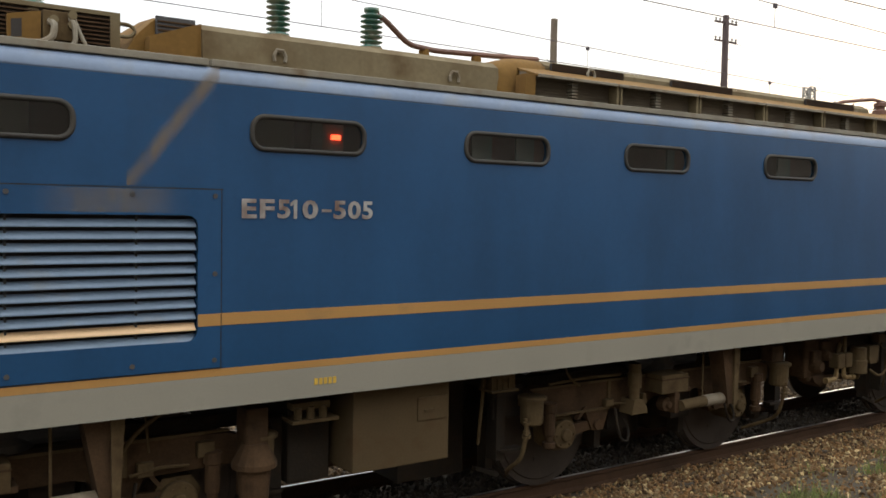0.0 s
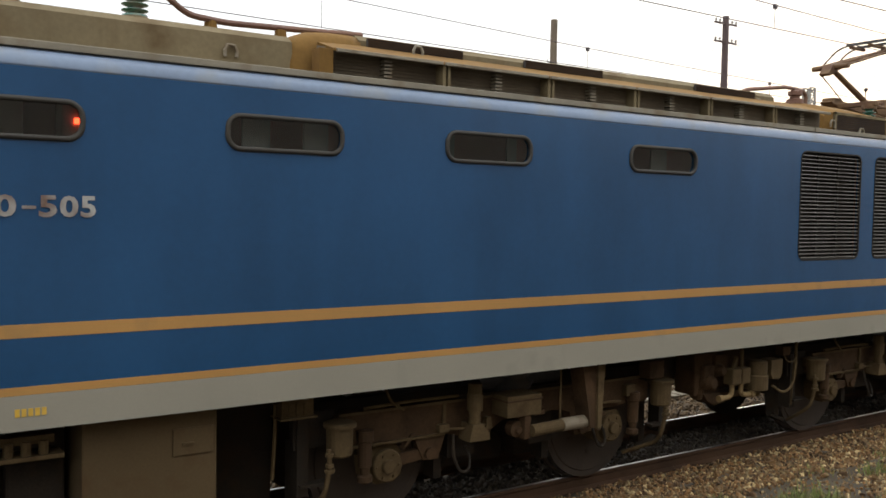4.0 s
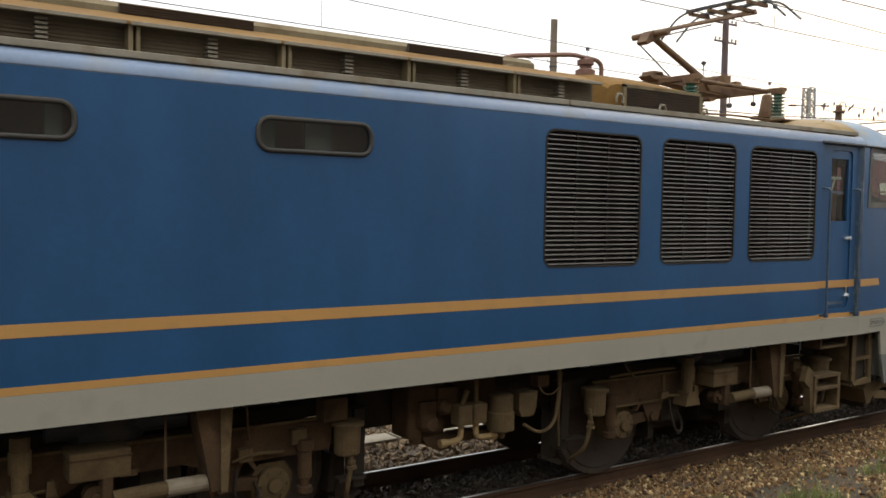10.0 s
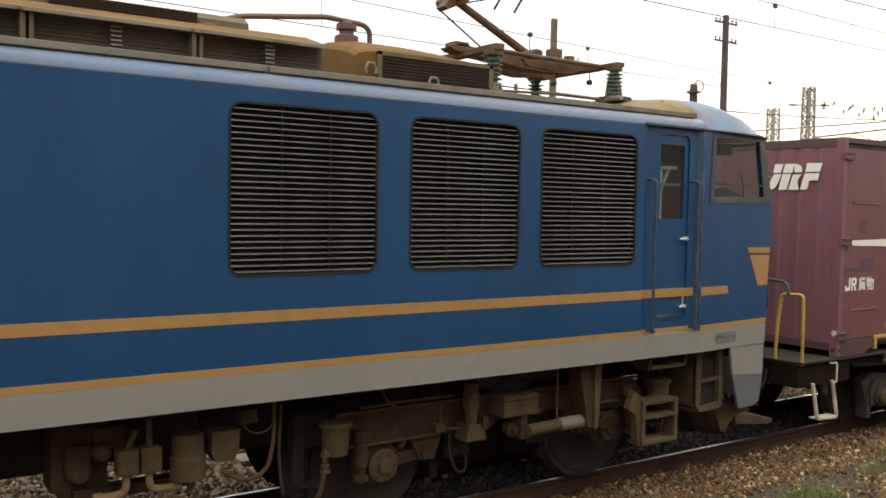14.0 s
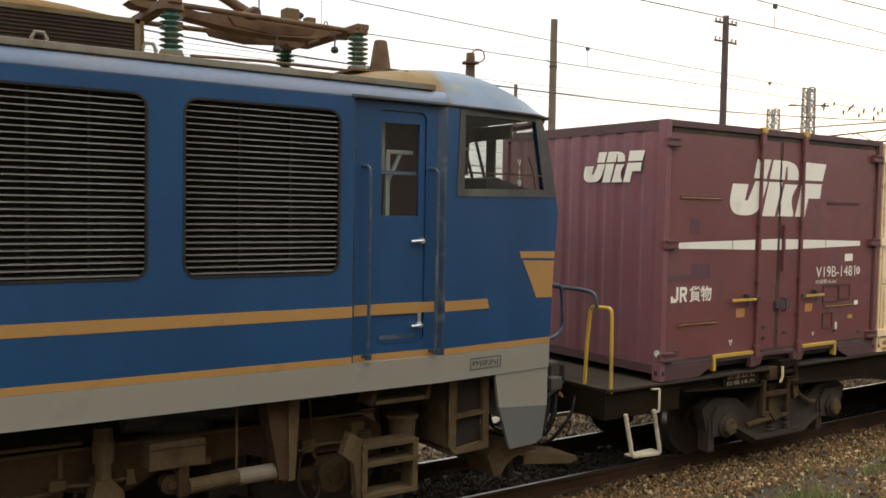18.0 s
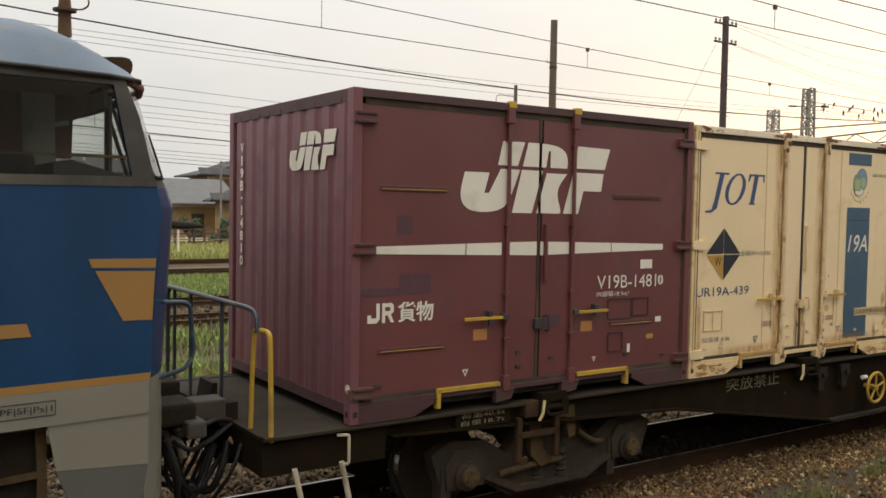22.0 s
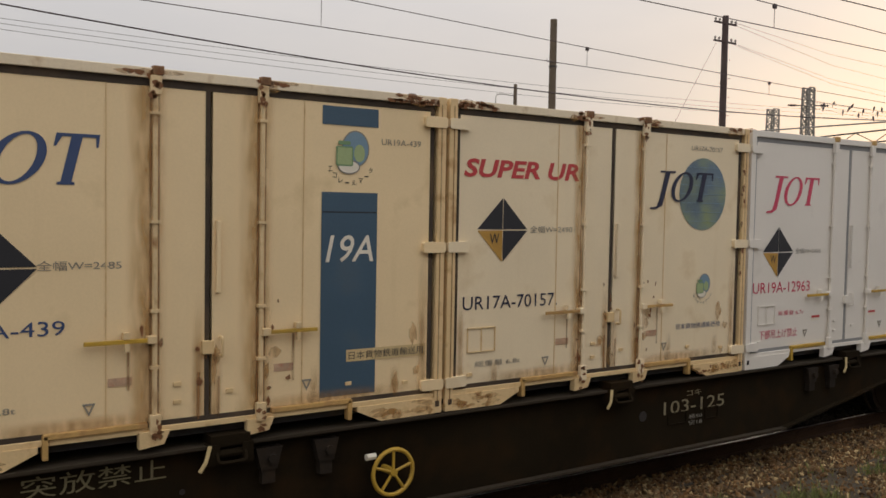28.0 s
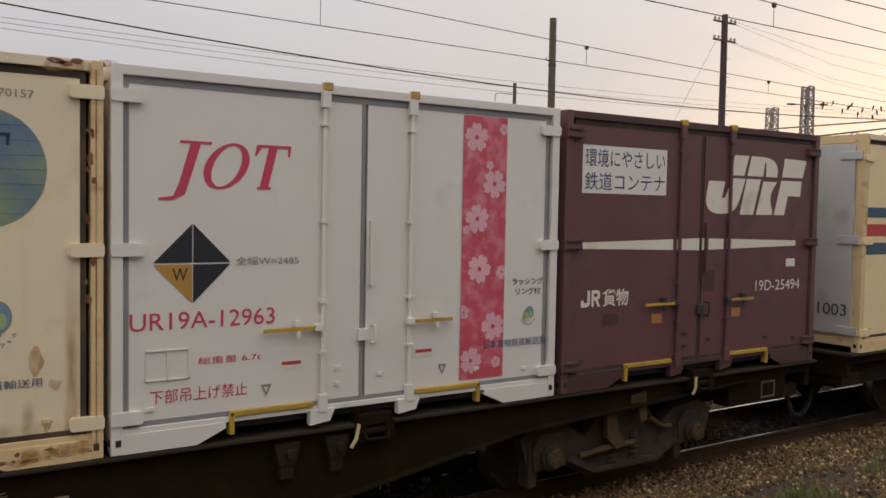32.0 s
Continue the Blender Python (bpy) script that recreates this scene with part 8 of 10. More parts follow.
def rail_eco_badge(ob, xc, zc, s, y):
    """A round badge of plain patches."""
    n_ = 24
    disc = lambda cx, cz, rx, rz: [(cx + rx * math.cos(2 * math.pi * k / n_), cz + rz * math.sin(2 * math.pi * k / n_)) for k in range(n_)]
    b1 = mark(ob, flat(B(), disc(xc + 0.14 * s, zc + 0.14 * s, 0.43 * s, 0.50 * s), y), PRINT_GREY, "round line-drawn badge in blue and green", "badge")
    part("badge_patch", flat(B(), disc(xc + 0.14 * s, zc + 0.14 * s, 0.395 * s, 0.465 * s), y - 0.001), PRINT_SKY, b1)
    part("badge_patch", flat(B(), disc(xc + 0.26 * s, zc + 0.02 * s, 0.17 * s, 0.24 * s), y - 0.002), PRINT_LIME, b1)
    part("badge_patch", flat(B(), disc(xc - 0.06 * s, zc - 0.36 * s, 0.34 * s, 0.20 * s), y - 0.002), PRINT_GREY, b1)
    part("badge_patch", flat(B(), disc(xc - 0.06 * s, zc - 0.36 * s, 0.305 * s, 0.165 * s), y - 0.003), PRINT_WHITE, b1)
    part("badge_patch", flat(B(), rounded(xc - 0.46 * s, xc + 0.06 * s, zc - 0.34 * s, zc + 0.20 * s, 0.05 * s), y - 0.004), PRINT_GREEN, b1)
    part("badge_patch", flat(B(), rounded(xc - 0.42 * s, xc + 0.02 * s, zc - 0.30 * s, zc + 0.16 * s, 0.04 * s), y - 0.005), PRINT_LIME, b1)
    part("badge_patch", flat(B(), rounded(xc - 0.40 * s, xc - 0.02 * s, zc + 0.24 * s, zc + 0.34 * s, 0.03 * s), y - 0.003), PRINT_GREEN, b1)
    for k, ch in enumerate("エコレールマーク"):
        a = radians(212 + k * 16.5)
        cx, cz = xc + 0.74 * s * math.cos(a), zc + 0.80 * s * math.sin(a)
        if s > 0.15 and ch == "ー":
            part("badge_writing", rect(B(), cx - 0.06 * s, cx + 0.06 * s, cz - 0.013 * s, cz + 0.013 * s, y - 0.001), PRINT_BLACK, b1)
        elif s > 0.15:
            lettering(ob, ch, cx - 0.065 * s, cx + 0.065 * s, cz - 0.07 * s, cz + 0.07 * s, PRINT_BLACK, y - 0.001)
        else:
            part("badge_writing", rect(B(), cx - 0.06 * s, cx + 0.05 * s, cz - 0.05 * s, cz + 0.05 * s, y - 0.001), PRINT_GREY, b1)


def small_label(ob, x, z, y, material, w=0.13, h=0.09):
    mark(ob, rect(B(), x - w / 2, x + w / 2, z - h / 2, z + h / 2, y), material, "small faded notice", "notice")


PRINT_SKY = surface("sky_blue_print", (0.17, 0.27, 0.34), 0.5, vary=0.1, bump=0)
PRINT_LIME = surface("lime_print", (0.34, 0.42, 0.20), 0.5, vary=0.1, bump=0)
PATCH = stain_material("faded_maroon_patch", (0.118, 0.070, 0.088), 0.45, 0.05)
NOTICE = surface("orange_notice", (0.42, 0.18, 0.05), 0.6, vary=0.2, bump=0)
NOTICE_PALE = surface("faded_notice", (0.50, 0.32, 0.2), 0.6, vary=0.25, dirt=(0.4, 0.12, 0.06), much=0.3, scale=8, bump=0)

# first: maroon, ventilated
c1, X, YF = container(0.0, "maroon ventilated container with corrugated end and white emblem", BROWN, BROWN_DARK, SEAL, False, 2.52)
Y1 = YF - 0.004
freight_sign(c1, 0.98, 2.64, 2.61, 3.205, Y1, PRINT_WHITE)
white_line(c1, 0.185, 3.37, 2.31, Y1, PRINT_WHITE, ((0.185, 1.05), (1.06, 1.42), (1.47, 1.80), (1.84, 2.17), (2.22, 2.68), (2.69, 3.37)))
name_blocks(c1, 0.145, 0.40, 1.755, 1.905, Y1, PRINT_WHITE, 2)
lettering(c1, "貨物", 0.42, 0.75, 1.75, 1.91, PRINT_WHITE, Y1, bold=0.02)
lettering(c1, "V19B-1481", 2.52, 3.29, 1.935, 2.055, PRINT_WHITE, Y1)
mark(c1, sheet(B(), rounded(3.315, 3.385, 1.95, 2.04, 0.034), [rounded(3.338, 3.362, 1.965, 2.025, 0.011)], Y1, 0.002), PRINT_WHITE, "ringed check digit")
lettering(c1, "内容積18.5m³", 2.52, 2.93, 1.86, 1.91, PRINT_WHITE, Y1)
small_label(c1, 3.15, 2.15, Y1, PRINT_WHITE, 0.16, 0.085)
small_label(c1, 3.33, 1.62, Y1, PRINT_WHITE, 0.08, 0.05)
for x in (1.215, 2.40):
    small_label(c1, x, 1.605, Y1, NOTICE, 0.14, 0.09)
triangle_mark(c1, 1.07, 1.30, Y1, PRINT_WHITE, 0.03)
triangle_mark(c1, 2.50, 1.30, Y1, PRINT_WHITE, 0.022)
mark(c1, rect(B(), 2.92, 2.96, 1.33, 1.41, Y1), PRINT_WHITE, "small white tag")
for a, b, z, hl in ((0.26, 0.85, 2.785, True), (2.70, 3.31, 2.775, True), (0.26, 0.84, 1.54, False), (2.70, 3.22, 1.61, False)):
    v = part("vent_slot", box(B(), a - 0.012, b + 0.012, Y1 - 0.004, Y1, z - 0.022, z + 0.022, 0.002), BROWN, c1, "shallow vent hood")
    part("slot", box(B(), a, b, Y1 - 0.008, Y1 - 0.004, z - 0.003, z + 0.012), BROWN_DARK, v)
    # light on the lips' edges is put in as amber strips
    if hl or b < 2 or z < 2:
        part("vent_lip", box(B(), a, b, Y1 - 0.012, Y1 - 0.008, z - 0.010, z - 0.004), PRINT_AMBER if (b < 2 or z < 2) else BROWN_DARK, v, "vent lip, lit edges put in as amber")
for a, b, z0, z1 in ((0.40, 0.54, 2.43, 2.58), (0.10, 0.44, 1.96, 2.02), (0.43, 0.72, 1.97, 2.13), (1.88, 2.08, 1.62, 1.74)):
    mark(c1, flat(B(), rounded(a, b, z0, z1, 0.02), Y1 - 0.001 * (z1 > 2.05)), PATCH, "faded patch of older paint", "patch")
bm = B()
for a, b, z0, z1 in ((2.67, 2.96, 1.66, 1.83), (2.99, 3.18, 1.68, 1.83), (2.68, 2.85, 1.36, 1.52)):
    ring_frame(bm, a, b, z0, z1, 0.01, 0.012, Y1 - 0.006, Y1)
pieces("card_frame", bm, BROWN_DARK, c1, "empty card frame")
mark(c1, flat(B(), rounded(3.17, 3.27, 1.44, 1.485, 0.022), Y1), PRINT_AMBER, "pale oval tag", "oval_tag")
# emblem and number on the corrugated end
bm = B()
x = -0.002
P = lambda u, v: (x, -0.10 - 0.86 * u, 2.925 + 0.31 * v)
from mathutils.geometry import tessellate_polygon
for q in EMBLEM:
    vs = [bm.verts.new(P(u, v)) for u, v in q]
    for t in tessellate_polygon([[Vector((u, v, 0)) for u, v in q]]):
        bm.faces.new([vs[i] for i in t])
pieces("emblem", bm, PRINT_WHITE, c1, "block of a slanted carrier emblem")
for k, ch in enumerate("V19B-14810"):
    w, h = {"1": (0.014, 0.046), "-": (0.022, 0.012)}.get(ch, (0.038, 0.046))
    z = 3.168 - k * 0.1170
    lettering(c1, ch, -0.965 - w, -0.965 + w, z - h, z + h, PRINT_WHITE, -0.002, side="x", bold=0.03)
tag = mark(c1, rod(B(), (0.0, -1.185, 1.27), (-0.004, -1.185, 1.27), 0.034, 16), PRINT_WHITE, "round white inspection tag", "inspection_tag")
part("ring", rod(B(), (-0.004, -1.185, 1.27), (-0.0055, -1.185, 1.27), 0.024, 16), PRINT_GREY, tag)
part("centre", rod(B(), (-0.0055, -1.185, 1.27), (-0.007, -1.185, 1.27), 0.017, 16), PRINT_WHITE, tag)

# second: cream, blue stripe
c2, X, YF = container(3.76, "rust-streaked cream container with a slate blue stripe", CREAM, CREAM_RAIL, SEAL, True, lip=WORN_HANDLE, grip=YELLOW, rods=(1.465, 2.20))
Y2 = YF - 0.004
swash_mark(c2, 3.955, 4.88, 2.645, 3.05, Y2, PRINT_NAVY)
cargo_diamond(c2, 4.26, 2.225, Y2)
lettering(c2, "全幅W=2485", 4.52, 5.02, 2.205, 2.265, PRINT_GREY, Y2)
lettering(c2, "UR19A-439", 3.86, 4.68, 1.805, 1.895, PRINT_NAVY, Y2)
lettering(c2, "総重量 6.8t", 3.97, 4.40, 1.34, 1.39, PRINT_GREY, Y2)
bm = B()
rect(bm, 6.425, 6.89, 1.225, 2.735, Y2)
rect(bm, 6.425, 6.89, 3.225, 3.36, Y2)
mark(c2, bm, PRINT_BLUE, "slate blue stripe", "stripe")
mark(c2, rect(B(), 6.425, 6.89, 2.585, 2.593, Y2 - 0.001), PRINT_BLACK, "dark panel joint", "joint")
rail_eco_badge(c2, 6.66, 3.02, 0.27, Y2)
lettering(c2, "19A", 6.46, 6.86, 2.22, 2.42, PRINT_WHITE, Y2 - 0.002, 0.22, bold=0.006)
lettering(c2, "UR19A-439", 6.92, 7.27, 3.10, 3.145, PRINT_GREY, Y2)
nt = mark(c2, rect(B(), 6.64, 7.34, 1.475, 1.565, Y2 - 0.002), surface("tan_notice", (0.60, 0.44, 0.22), 0.6, vary=0.15, bump=0), "tan notice strip", "notice")
lettering(c2, "日本貨物鉄道輸送用", 6.66, 7.32, 1.49, 1.55, PRINT_BLACK, Y2 - 0.004)
# third: cream with a globe
c3, X, YF = container(7.52, "rust-stained cream container with a blue globe badge", CREAM_PALE, CREAM_RAIL, SEAL, True, lip=WORN_HANDLE, grip=WORN_HANDLE, rods=(1.483, 2.215))
lettering(c3, "SUPER UR", 7.68, 8.93, 2.89, 3.04, PRINT_RED, Y2, 0.2, bold=0.028)
cargo_diamond(c3, 8.085, 2.46, Y2)
lettering(c3, "全幅W=2490", 8.38, 8.86, 2.435, 2.495, PRINT_GREY, Y2)
PRINT_INK = surface("blue_black_print", (0.018, 0.020, 0.045), 0.6, vary=0.2, bump=0)
lettering(c3, "UR17A-70157.", 7.69, 8.70, 1.805, 1.915, PRINT_INK, Y2)
lettering(c3, "総重量 6.8t", 7.82, 8.30, 1.33, 1.38, PRINT_GREY, Y2)
lettering(c3, "UR17A-70157", 10.40, 10.86, 3.24, 3.285, PRINT_GREY, Y2)
disc = [(10.585 + 0.345 * math.cos(2 * math.pi * k / 40), 2.815 + 0.355 * math.sin(2 * math.pi * k / 40)) for k in range(40)]
gl = mark(c3, flat(B(), disc, Y2), surface("globe_print", (0.13, 0.19, 0.24), 0.5, vary=0.25, dirt=(0.25, 0.30, 0.13), much=0.6, scale=1.2, bump=0), "blue and green globe disc", "globe")
bm = B()
for k in range(-3, 4):
    w = math.sqrt(max(0, 0.345 ** 2 - (k * 0.088) ** 2))
    box(bm, 10.585 - w, 10.585 + w, Y2 - 0.003, Y2 - 0.002, 2.815 + k * 0.088 - 0.002, 2.815 + k * 0.088 + 0.002)
pieces("globe_line", bm, PRINT_SKY, gl)
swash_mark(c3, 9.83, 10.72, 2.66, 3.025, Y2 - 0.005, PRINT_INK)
rail_eco_badge(c3, 10.62, 1.90, 0.2, Y2)
lettering(c3, "日本貨物鉄道輸送用", 10.25, 10.90, 1.49, 1.545, PRINT_NAVY, Y2)
# fourth: clean white with blossom band
c4, X, YF = container(11.30, "clean white container with a pink blossom band", WHITE, WHITE, SEAL_GREY, True, grip=YELLOW, lip=YELLOW, rods=(1.49, 2.235))
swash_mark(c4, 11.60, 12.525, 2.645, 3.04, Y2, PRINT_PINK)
cargo_diamond(c4, 11.83, 2.225, Y2)
lettering(c4, "全幅W=2485", 12.13, 12.60, 2.205, 2.265, PRINT_GREY, Y2)
lettering(c4, "UR19A-12963", 11.42, 12.42, 1.79, 1.905, PRINT_PINK, Y2)
lettering(c4, "総重量 6.7t", 11.87, 12.32, 1.54, 1.59, PRINT_PINK, Y2)
lettering(c4, "下部吊上げ禁止", 11.55, 12.22, 1.30, 1.395, PRINT_PINK, Y2)
band = mark(c4, rect(B(), 14.03, 14.475, 1.225, 3.375, Y2), surface("blossom_red", (0.60, 0.085, 0.11), 0.5, vary=0.12, dirt=(0.66, 0.28, 0.30), much=0.45, scale=3.5, bump=0), "crimson band with pale cherry blossoms", "band")
PETAL = surface("petal_pink", (0.74, 0.40, 0.43), 0.5, vary=0.15, bump=0)
for k, (u, z, r) in enumerate(((14.16, 3.20, 0.12), (14.35, 2.83, 0.12), (14.18, 2.54, 0.12), (14.21, 2.13, 0.12), (14.36, 1.65, 0.12), (14.14, 1.38, 0.11), (14.44, 3.28, 0.05), (14.07, 2.45, 0.04), (14.44, 2.1, 0.06), (14.06, 1.78, 0.06), (14.30, 2.98, 0.04), (14.40, 1.35, 0.05))):
    bm = B()
    for p in range(5):
        a = 2 * math.pi * p / 5 + k * 0.7 + math.pi / 2
        ca, sa = math.cos(a), math.sin(a)
        pts = [(0.05, 0), (0.4, -0.32), (0.75, -0.42), (1.0, -0.22), (0.88, 0), (1.0, 0.22), (0.75, 0.42), (0.4, 0.32)]
        q = [(u + r * (ca * s - sa * t), z + r * (sa * s + ca * t)) for s, t in pts]
        q = [(min(max(x_, 14.032), 14.473), z_) for x_, z_ in q]
        flat(bm, q, Y2 - 0.002)
    bl = part("blossom", bm, PETAL, band, "pale pink blossom")
    flat_c = [(u + 0.16 * r * math.cos(2 * math.pi * j / 8), z + 0.16 * r * math.sin(2 * math.pi * j / 8)) for j in range(8)]
    if 14.04 < u - 0.2 * r and u + 0.2 * r < 14.47:
        part("blossom_heart", flat(B(), flat_c, Y2 - 0.004), PRINT_PINK, bl)
lettering(c4, "ラッシング", 14.56, 14.90, 1.985, 2.045, PRINT_INK, Y2, bold=0.01)
lettering(c4, "リング付", 14.60, 14.87, 1.90, 1.96, PRINT_INK, Y2, bold=0.01)
rail_eco_badge(c4, 14.74, 1.73, 0.11, Y2)
lettering(c4, "日本貨物鉄道輸送用", 14.27, 14.93, 1.465, 1.535, PRINT_NAVY, Y2 - 0.004)
for c, xs_, mt in ((c2, (3.76, 7.475), NOTICE_PALE), (c3, (7.52, 11.235), NOTICE_PALE), (c4, (11.30, 15.0), PRINT_WHITE)):
    o = xs_[0]
    bm = B()
    for z in (1.455, 1.65):
        box(bm, o + 0.22, o + 0.51, Y2 - 0.006, Y2 + 0.003, z, z + 0.008)
    for u in (0.22, 0.36, 0.50):
        box(bm, o + u, o + u + 0.008, Y2 - 0.006, Y2 + 0.003, 1.455, 1.655)
    mark(c, bm, CREAM_RAIL if c != c4 else WHITE, "empty card frame", "card_frame")
    for u in (1.25, 2.38):
        small_label(c, o + u, 1.48, Y2, mt, 0.15, 0.055)
        if c == c4:
            mark(c, rect(B(), o + u - 0.075, o + u + 0.075, 1.485, 1.51, Y2 - 0.002), PRINT_RED, "red strip on the notice", "notice")
    for u in (1.06, 2.56):
        triangle_mark(c, o + u, 1.32 if u < 2 else 1.335, Y2, PRINT_GREY, 0.04)
RUN = soft_stain("rust_run", (0.52, 0.31, 0.105), 0.58)
RUN_UP = soft_stain("rust_run_fading", (0.42, 0.23, 0.075), 0.55, rising=True)
rng = random.Random(5)
for c, o, k in ((c2, 3.76, 1.0), (c3, 7.52, 0.6)):
    bm = B()
    for u, w in ((1.45, 0.15), (2.20, 0.15)):
        rect(bm, o + u - 0.035 - w * k, o + u - 0.035 + w * k, 1.2, 3.38, Y2 - 0.003)
    pieces("rust_streak", bm, RUN, c, "soft ochre run-off beside the rod")
    bm = B()
    for u, w, z1 in ((1.45, 0.07, 2.6), (2.20, 0.07, 2.4), (1.76, 0.06, 2.1), (1.88, 0.06, 1.8), (2.62, 0.05, 1.5), (3.30, 0.05, 1.45), (0.5, 0.05, 1.4), (3.55, 0.06, 2.4), (0.15, 0.05, 2.0), (0.95, 0.8, 1.30), (2.75, 0.85, 1.30)):
        rect(bm, o + u - w, o + u + w, 1.2, z1, Y2 - 0.0036)
    pieces("rust_streak", bm, RUN_UP, c, "brown run-off streak")


def rust_spots(ob, name, spots, y, material):
    """Ragged flakes of rust: (x, z, half width, half height)."""
    bm_ = B()
    for x, z, a, b in spots:
        n_ = 11
        flat(bm_, [(x + a * math.cos(2 * math.pi * k / n_) * rng.uniform(0.5, 1.2), z + b * math.sin(2 * math.pi * k / n_) * rng.uniform(0.5, 1.2)) for k in range(n_)], y)
    pieces(name, bm_, material, ob, "flaking rust spot")


FLAKE = stain_material("rust_flake", (0.20, 0.080, 0.028), 1.0, 0.14)
FLAKE_PALE = stain_material("rust_bloom", (0.47, 0.25, 0.075), 0.6, 0.24)
LINE = soft_stain("rust_and_gap_line", (0.28, 0.135, 0.045), 0.95)
for c, o, n_ in ((c2, 3.76, 12), (c3, 7.52, 26)):
    rust_spots(c, "rust_spot", [(o + u + rng.uniform(-0.07, 0.07), z, rng.uniform(0.008, 0.022), rng.uniform(0.012, 0.04)) for u in (1.45, 1.80, 2.20, 2.35) for z in [rng.uniform(1.25, 2.0) for _ in range(n_ // 4)]], Y2 - 0.0068, FLAKE)
    rust_spots(c, "rust_bloom", [(o + u + rng.uniform(-0.1, 0.1), z, rng.uniform(0.02, 0.05), rng.uniform(0.04, 0.12)) for u in (1.80, 2.25, 3.4) for z in [rng.uniform(1.25, 1.75) for _ in range(3)]], Y2 - 0.0062, FLAKE_PALE)
rust_spots(c3, "rust_spot", [(7.52 + 3.66 + rng.uniform(-0.03, 0.03), rng.uniform(1.05, 3.4), rng.uniform(0.01, 0.025), rng.uniform(0.015, 0.05)) for _ in range(10)], -1.2285, FLAKE)
rust_spots(c3, "rust_spot", [(7.52 + rng.uniform(3.05, 3.68), rng.uniform(1.02, 1.11), rng.uniform(0.015, 0.05), rng.uniform(0.008, 0.02)) for _ in range(6)], -1.2232, FLAKE)
rust_spots(c2, "rust_spot", [(3.76 + rng.uniform(0.02, 0.5), rng.uniform(1.02, 1.11), rng.uniform(0.015, 0.04), rng.uniform(0.008, 0.02)) for _ in range(2)], -1.2232, FLAKE)
for c, o in ((c2, 3.76), (c3, 7.52)):
    rust_spots(c, "rust_spot", [(o + u + rng.gauss(0, 0.09), rng.uniform(3.44, 3.49), rng.uniform(0.02, 0.06), rng.uniform(0.008, 0.025)) for u in (0.12, 1.45, 2.22, 3.55) for _ in range(5)], -1.2235, FLAKE)
    rust_spots(c, "rust_bloom", [(o + u + rng.gauss(0, 0.12), rng.uniform(3.43, 3.49), rng.uniform(0.04, 0.12), rng.uniform(0.015, 0.03)) for u in (0.2, 1.4, 2.3, 3.5) for _ in range(3)], -1.2230, FLAKE_PALE)
    rust_spots(c, "rust_bloom", [(o + u + rng.gauss(0, 0.08), rng.uniform(1.02, 1.10), rng.uniform(0.03, 0.10), rng.uniform(0.015, 0.04)) for u in (0.15, 0.4, 3.3, 3.55) for _ in range(3)], -1.2229, FLAKE_PALE)
for c, o, ends in ((c2, 3.76, (3.2, 3.68)), (c3, 7.52, (0.06, 0.5))):
    # flaking corners of the top rail, rod tops, feet and corner skirts
    rust_spots(c, "rust_spot", [(o + rng.uniform(*ends), rng.uniform(3.435, 3.488), rng.uniform(0.03, 0.09), rng.uniform(0.01, 0.022)) for _ in range(14)], -1.2240, FLAKE)
    rust_spots(c, "rust_spot", [(o + u + rng.uniform(-0.03, 0.03), z + rng.uniform(-0.05, 0.05), rng.uniform(0.012, 0.03), rng.uniform(0.01, 0.03)) for u in (1.465, 2.20) for z in (1.09, 1.18, 3.34, 3.42) for _ in range(3)], -1.2460, FLAKE)
    rust_spots(c, "rust_bloom", [(o + u + rng.gauss(0, 0.1), rng.uniform(1.01, 1.12), rng.uniform(0.03, 0.12), rng.uniform(0.012, 0.03)) for u in (0.2, 0.45, 3.25, 3.5) for _ in range(4)], -1.2236, FLAKE_PALE)
    rust_spots(c, "rust_spot", [(o + rng.choice((rng.uniform(0.07, 0.5), rng.uniform(3.2, 3.66))), rng.uniform(1.01, 1.12), rng.uniform(0.01, 0.035), rng.uniform(0.006, 0.016)) for _ in range(4)], -1.2242, FLAKE)
    bm = B()
    # strips along the rods: the gap's shadow put in as brown lines
    for u in (1.465, 2.20):
        for d in (-0.026, 0.026):
            rect(bm, o + u + d - 0.012, o + u + d + 0.012, 1.16, 3.36, Y2 - 0.0046)
    for u in (0.040, 3.69):
        rect(bm, o + u - 0.009, o + u + 0.009, 1.05, 3.44, -1.2272)
    for u, w, z0, z1 in ((1.30, 0.014, 1.42, 1.72), (2.45, 0.016, 1.38, 1.72), (1.76, 0.015, 1.18, 1.50), (1.90, 0.015, 1.18, 1.46)):
        rect(bm, o + u - w, o + u + w, z0, z1, Y2 - 0.0050)
    pieces("rust_streak", bm, LINE, c, "thin brown run of rust, with painted gap shadow by the rods")
for c, o in ((c2, 3.76), (c3, 7.52)):
    bm = B()
    for u in (1.16, 2.52):
        box(bm, o + u, o + u + 0.007, Y2 - 0.0015, Y2 + 0.002, 1.2, 3.38)
    pieces("panel_seam", bm, CREAM_RAIL, c, "thin upright panel seam")
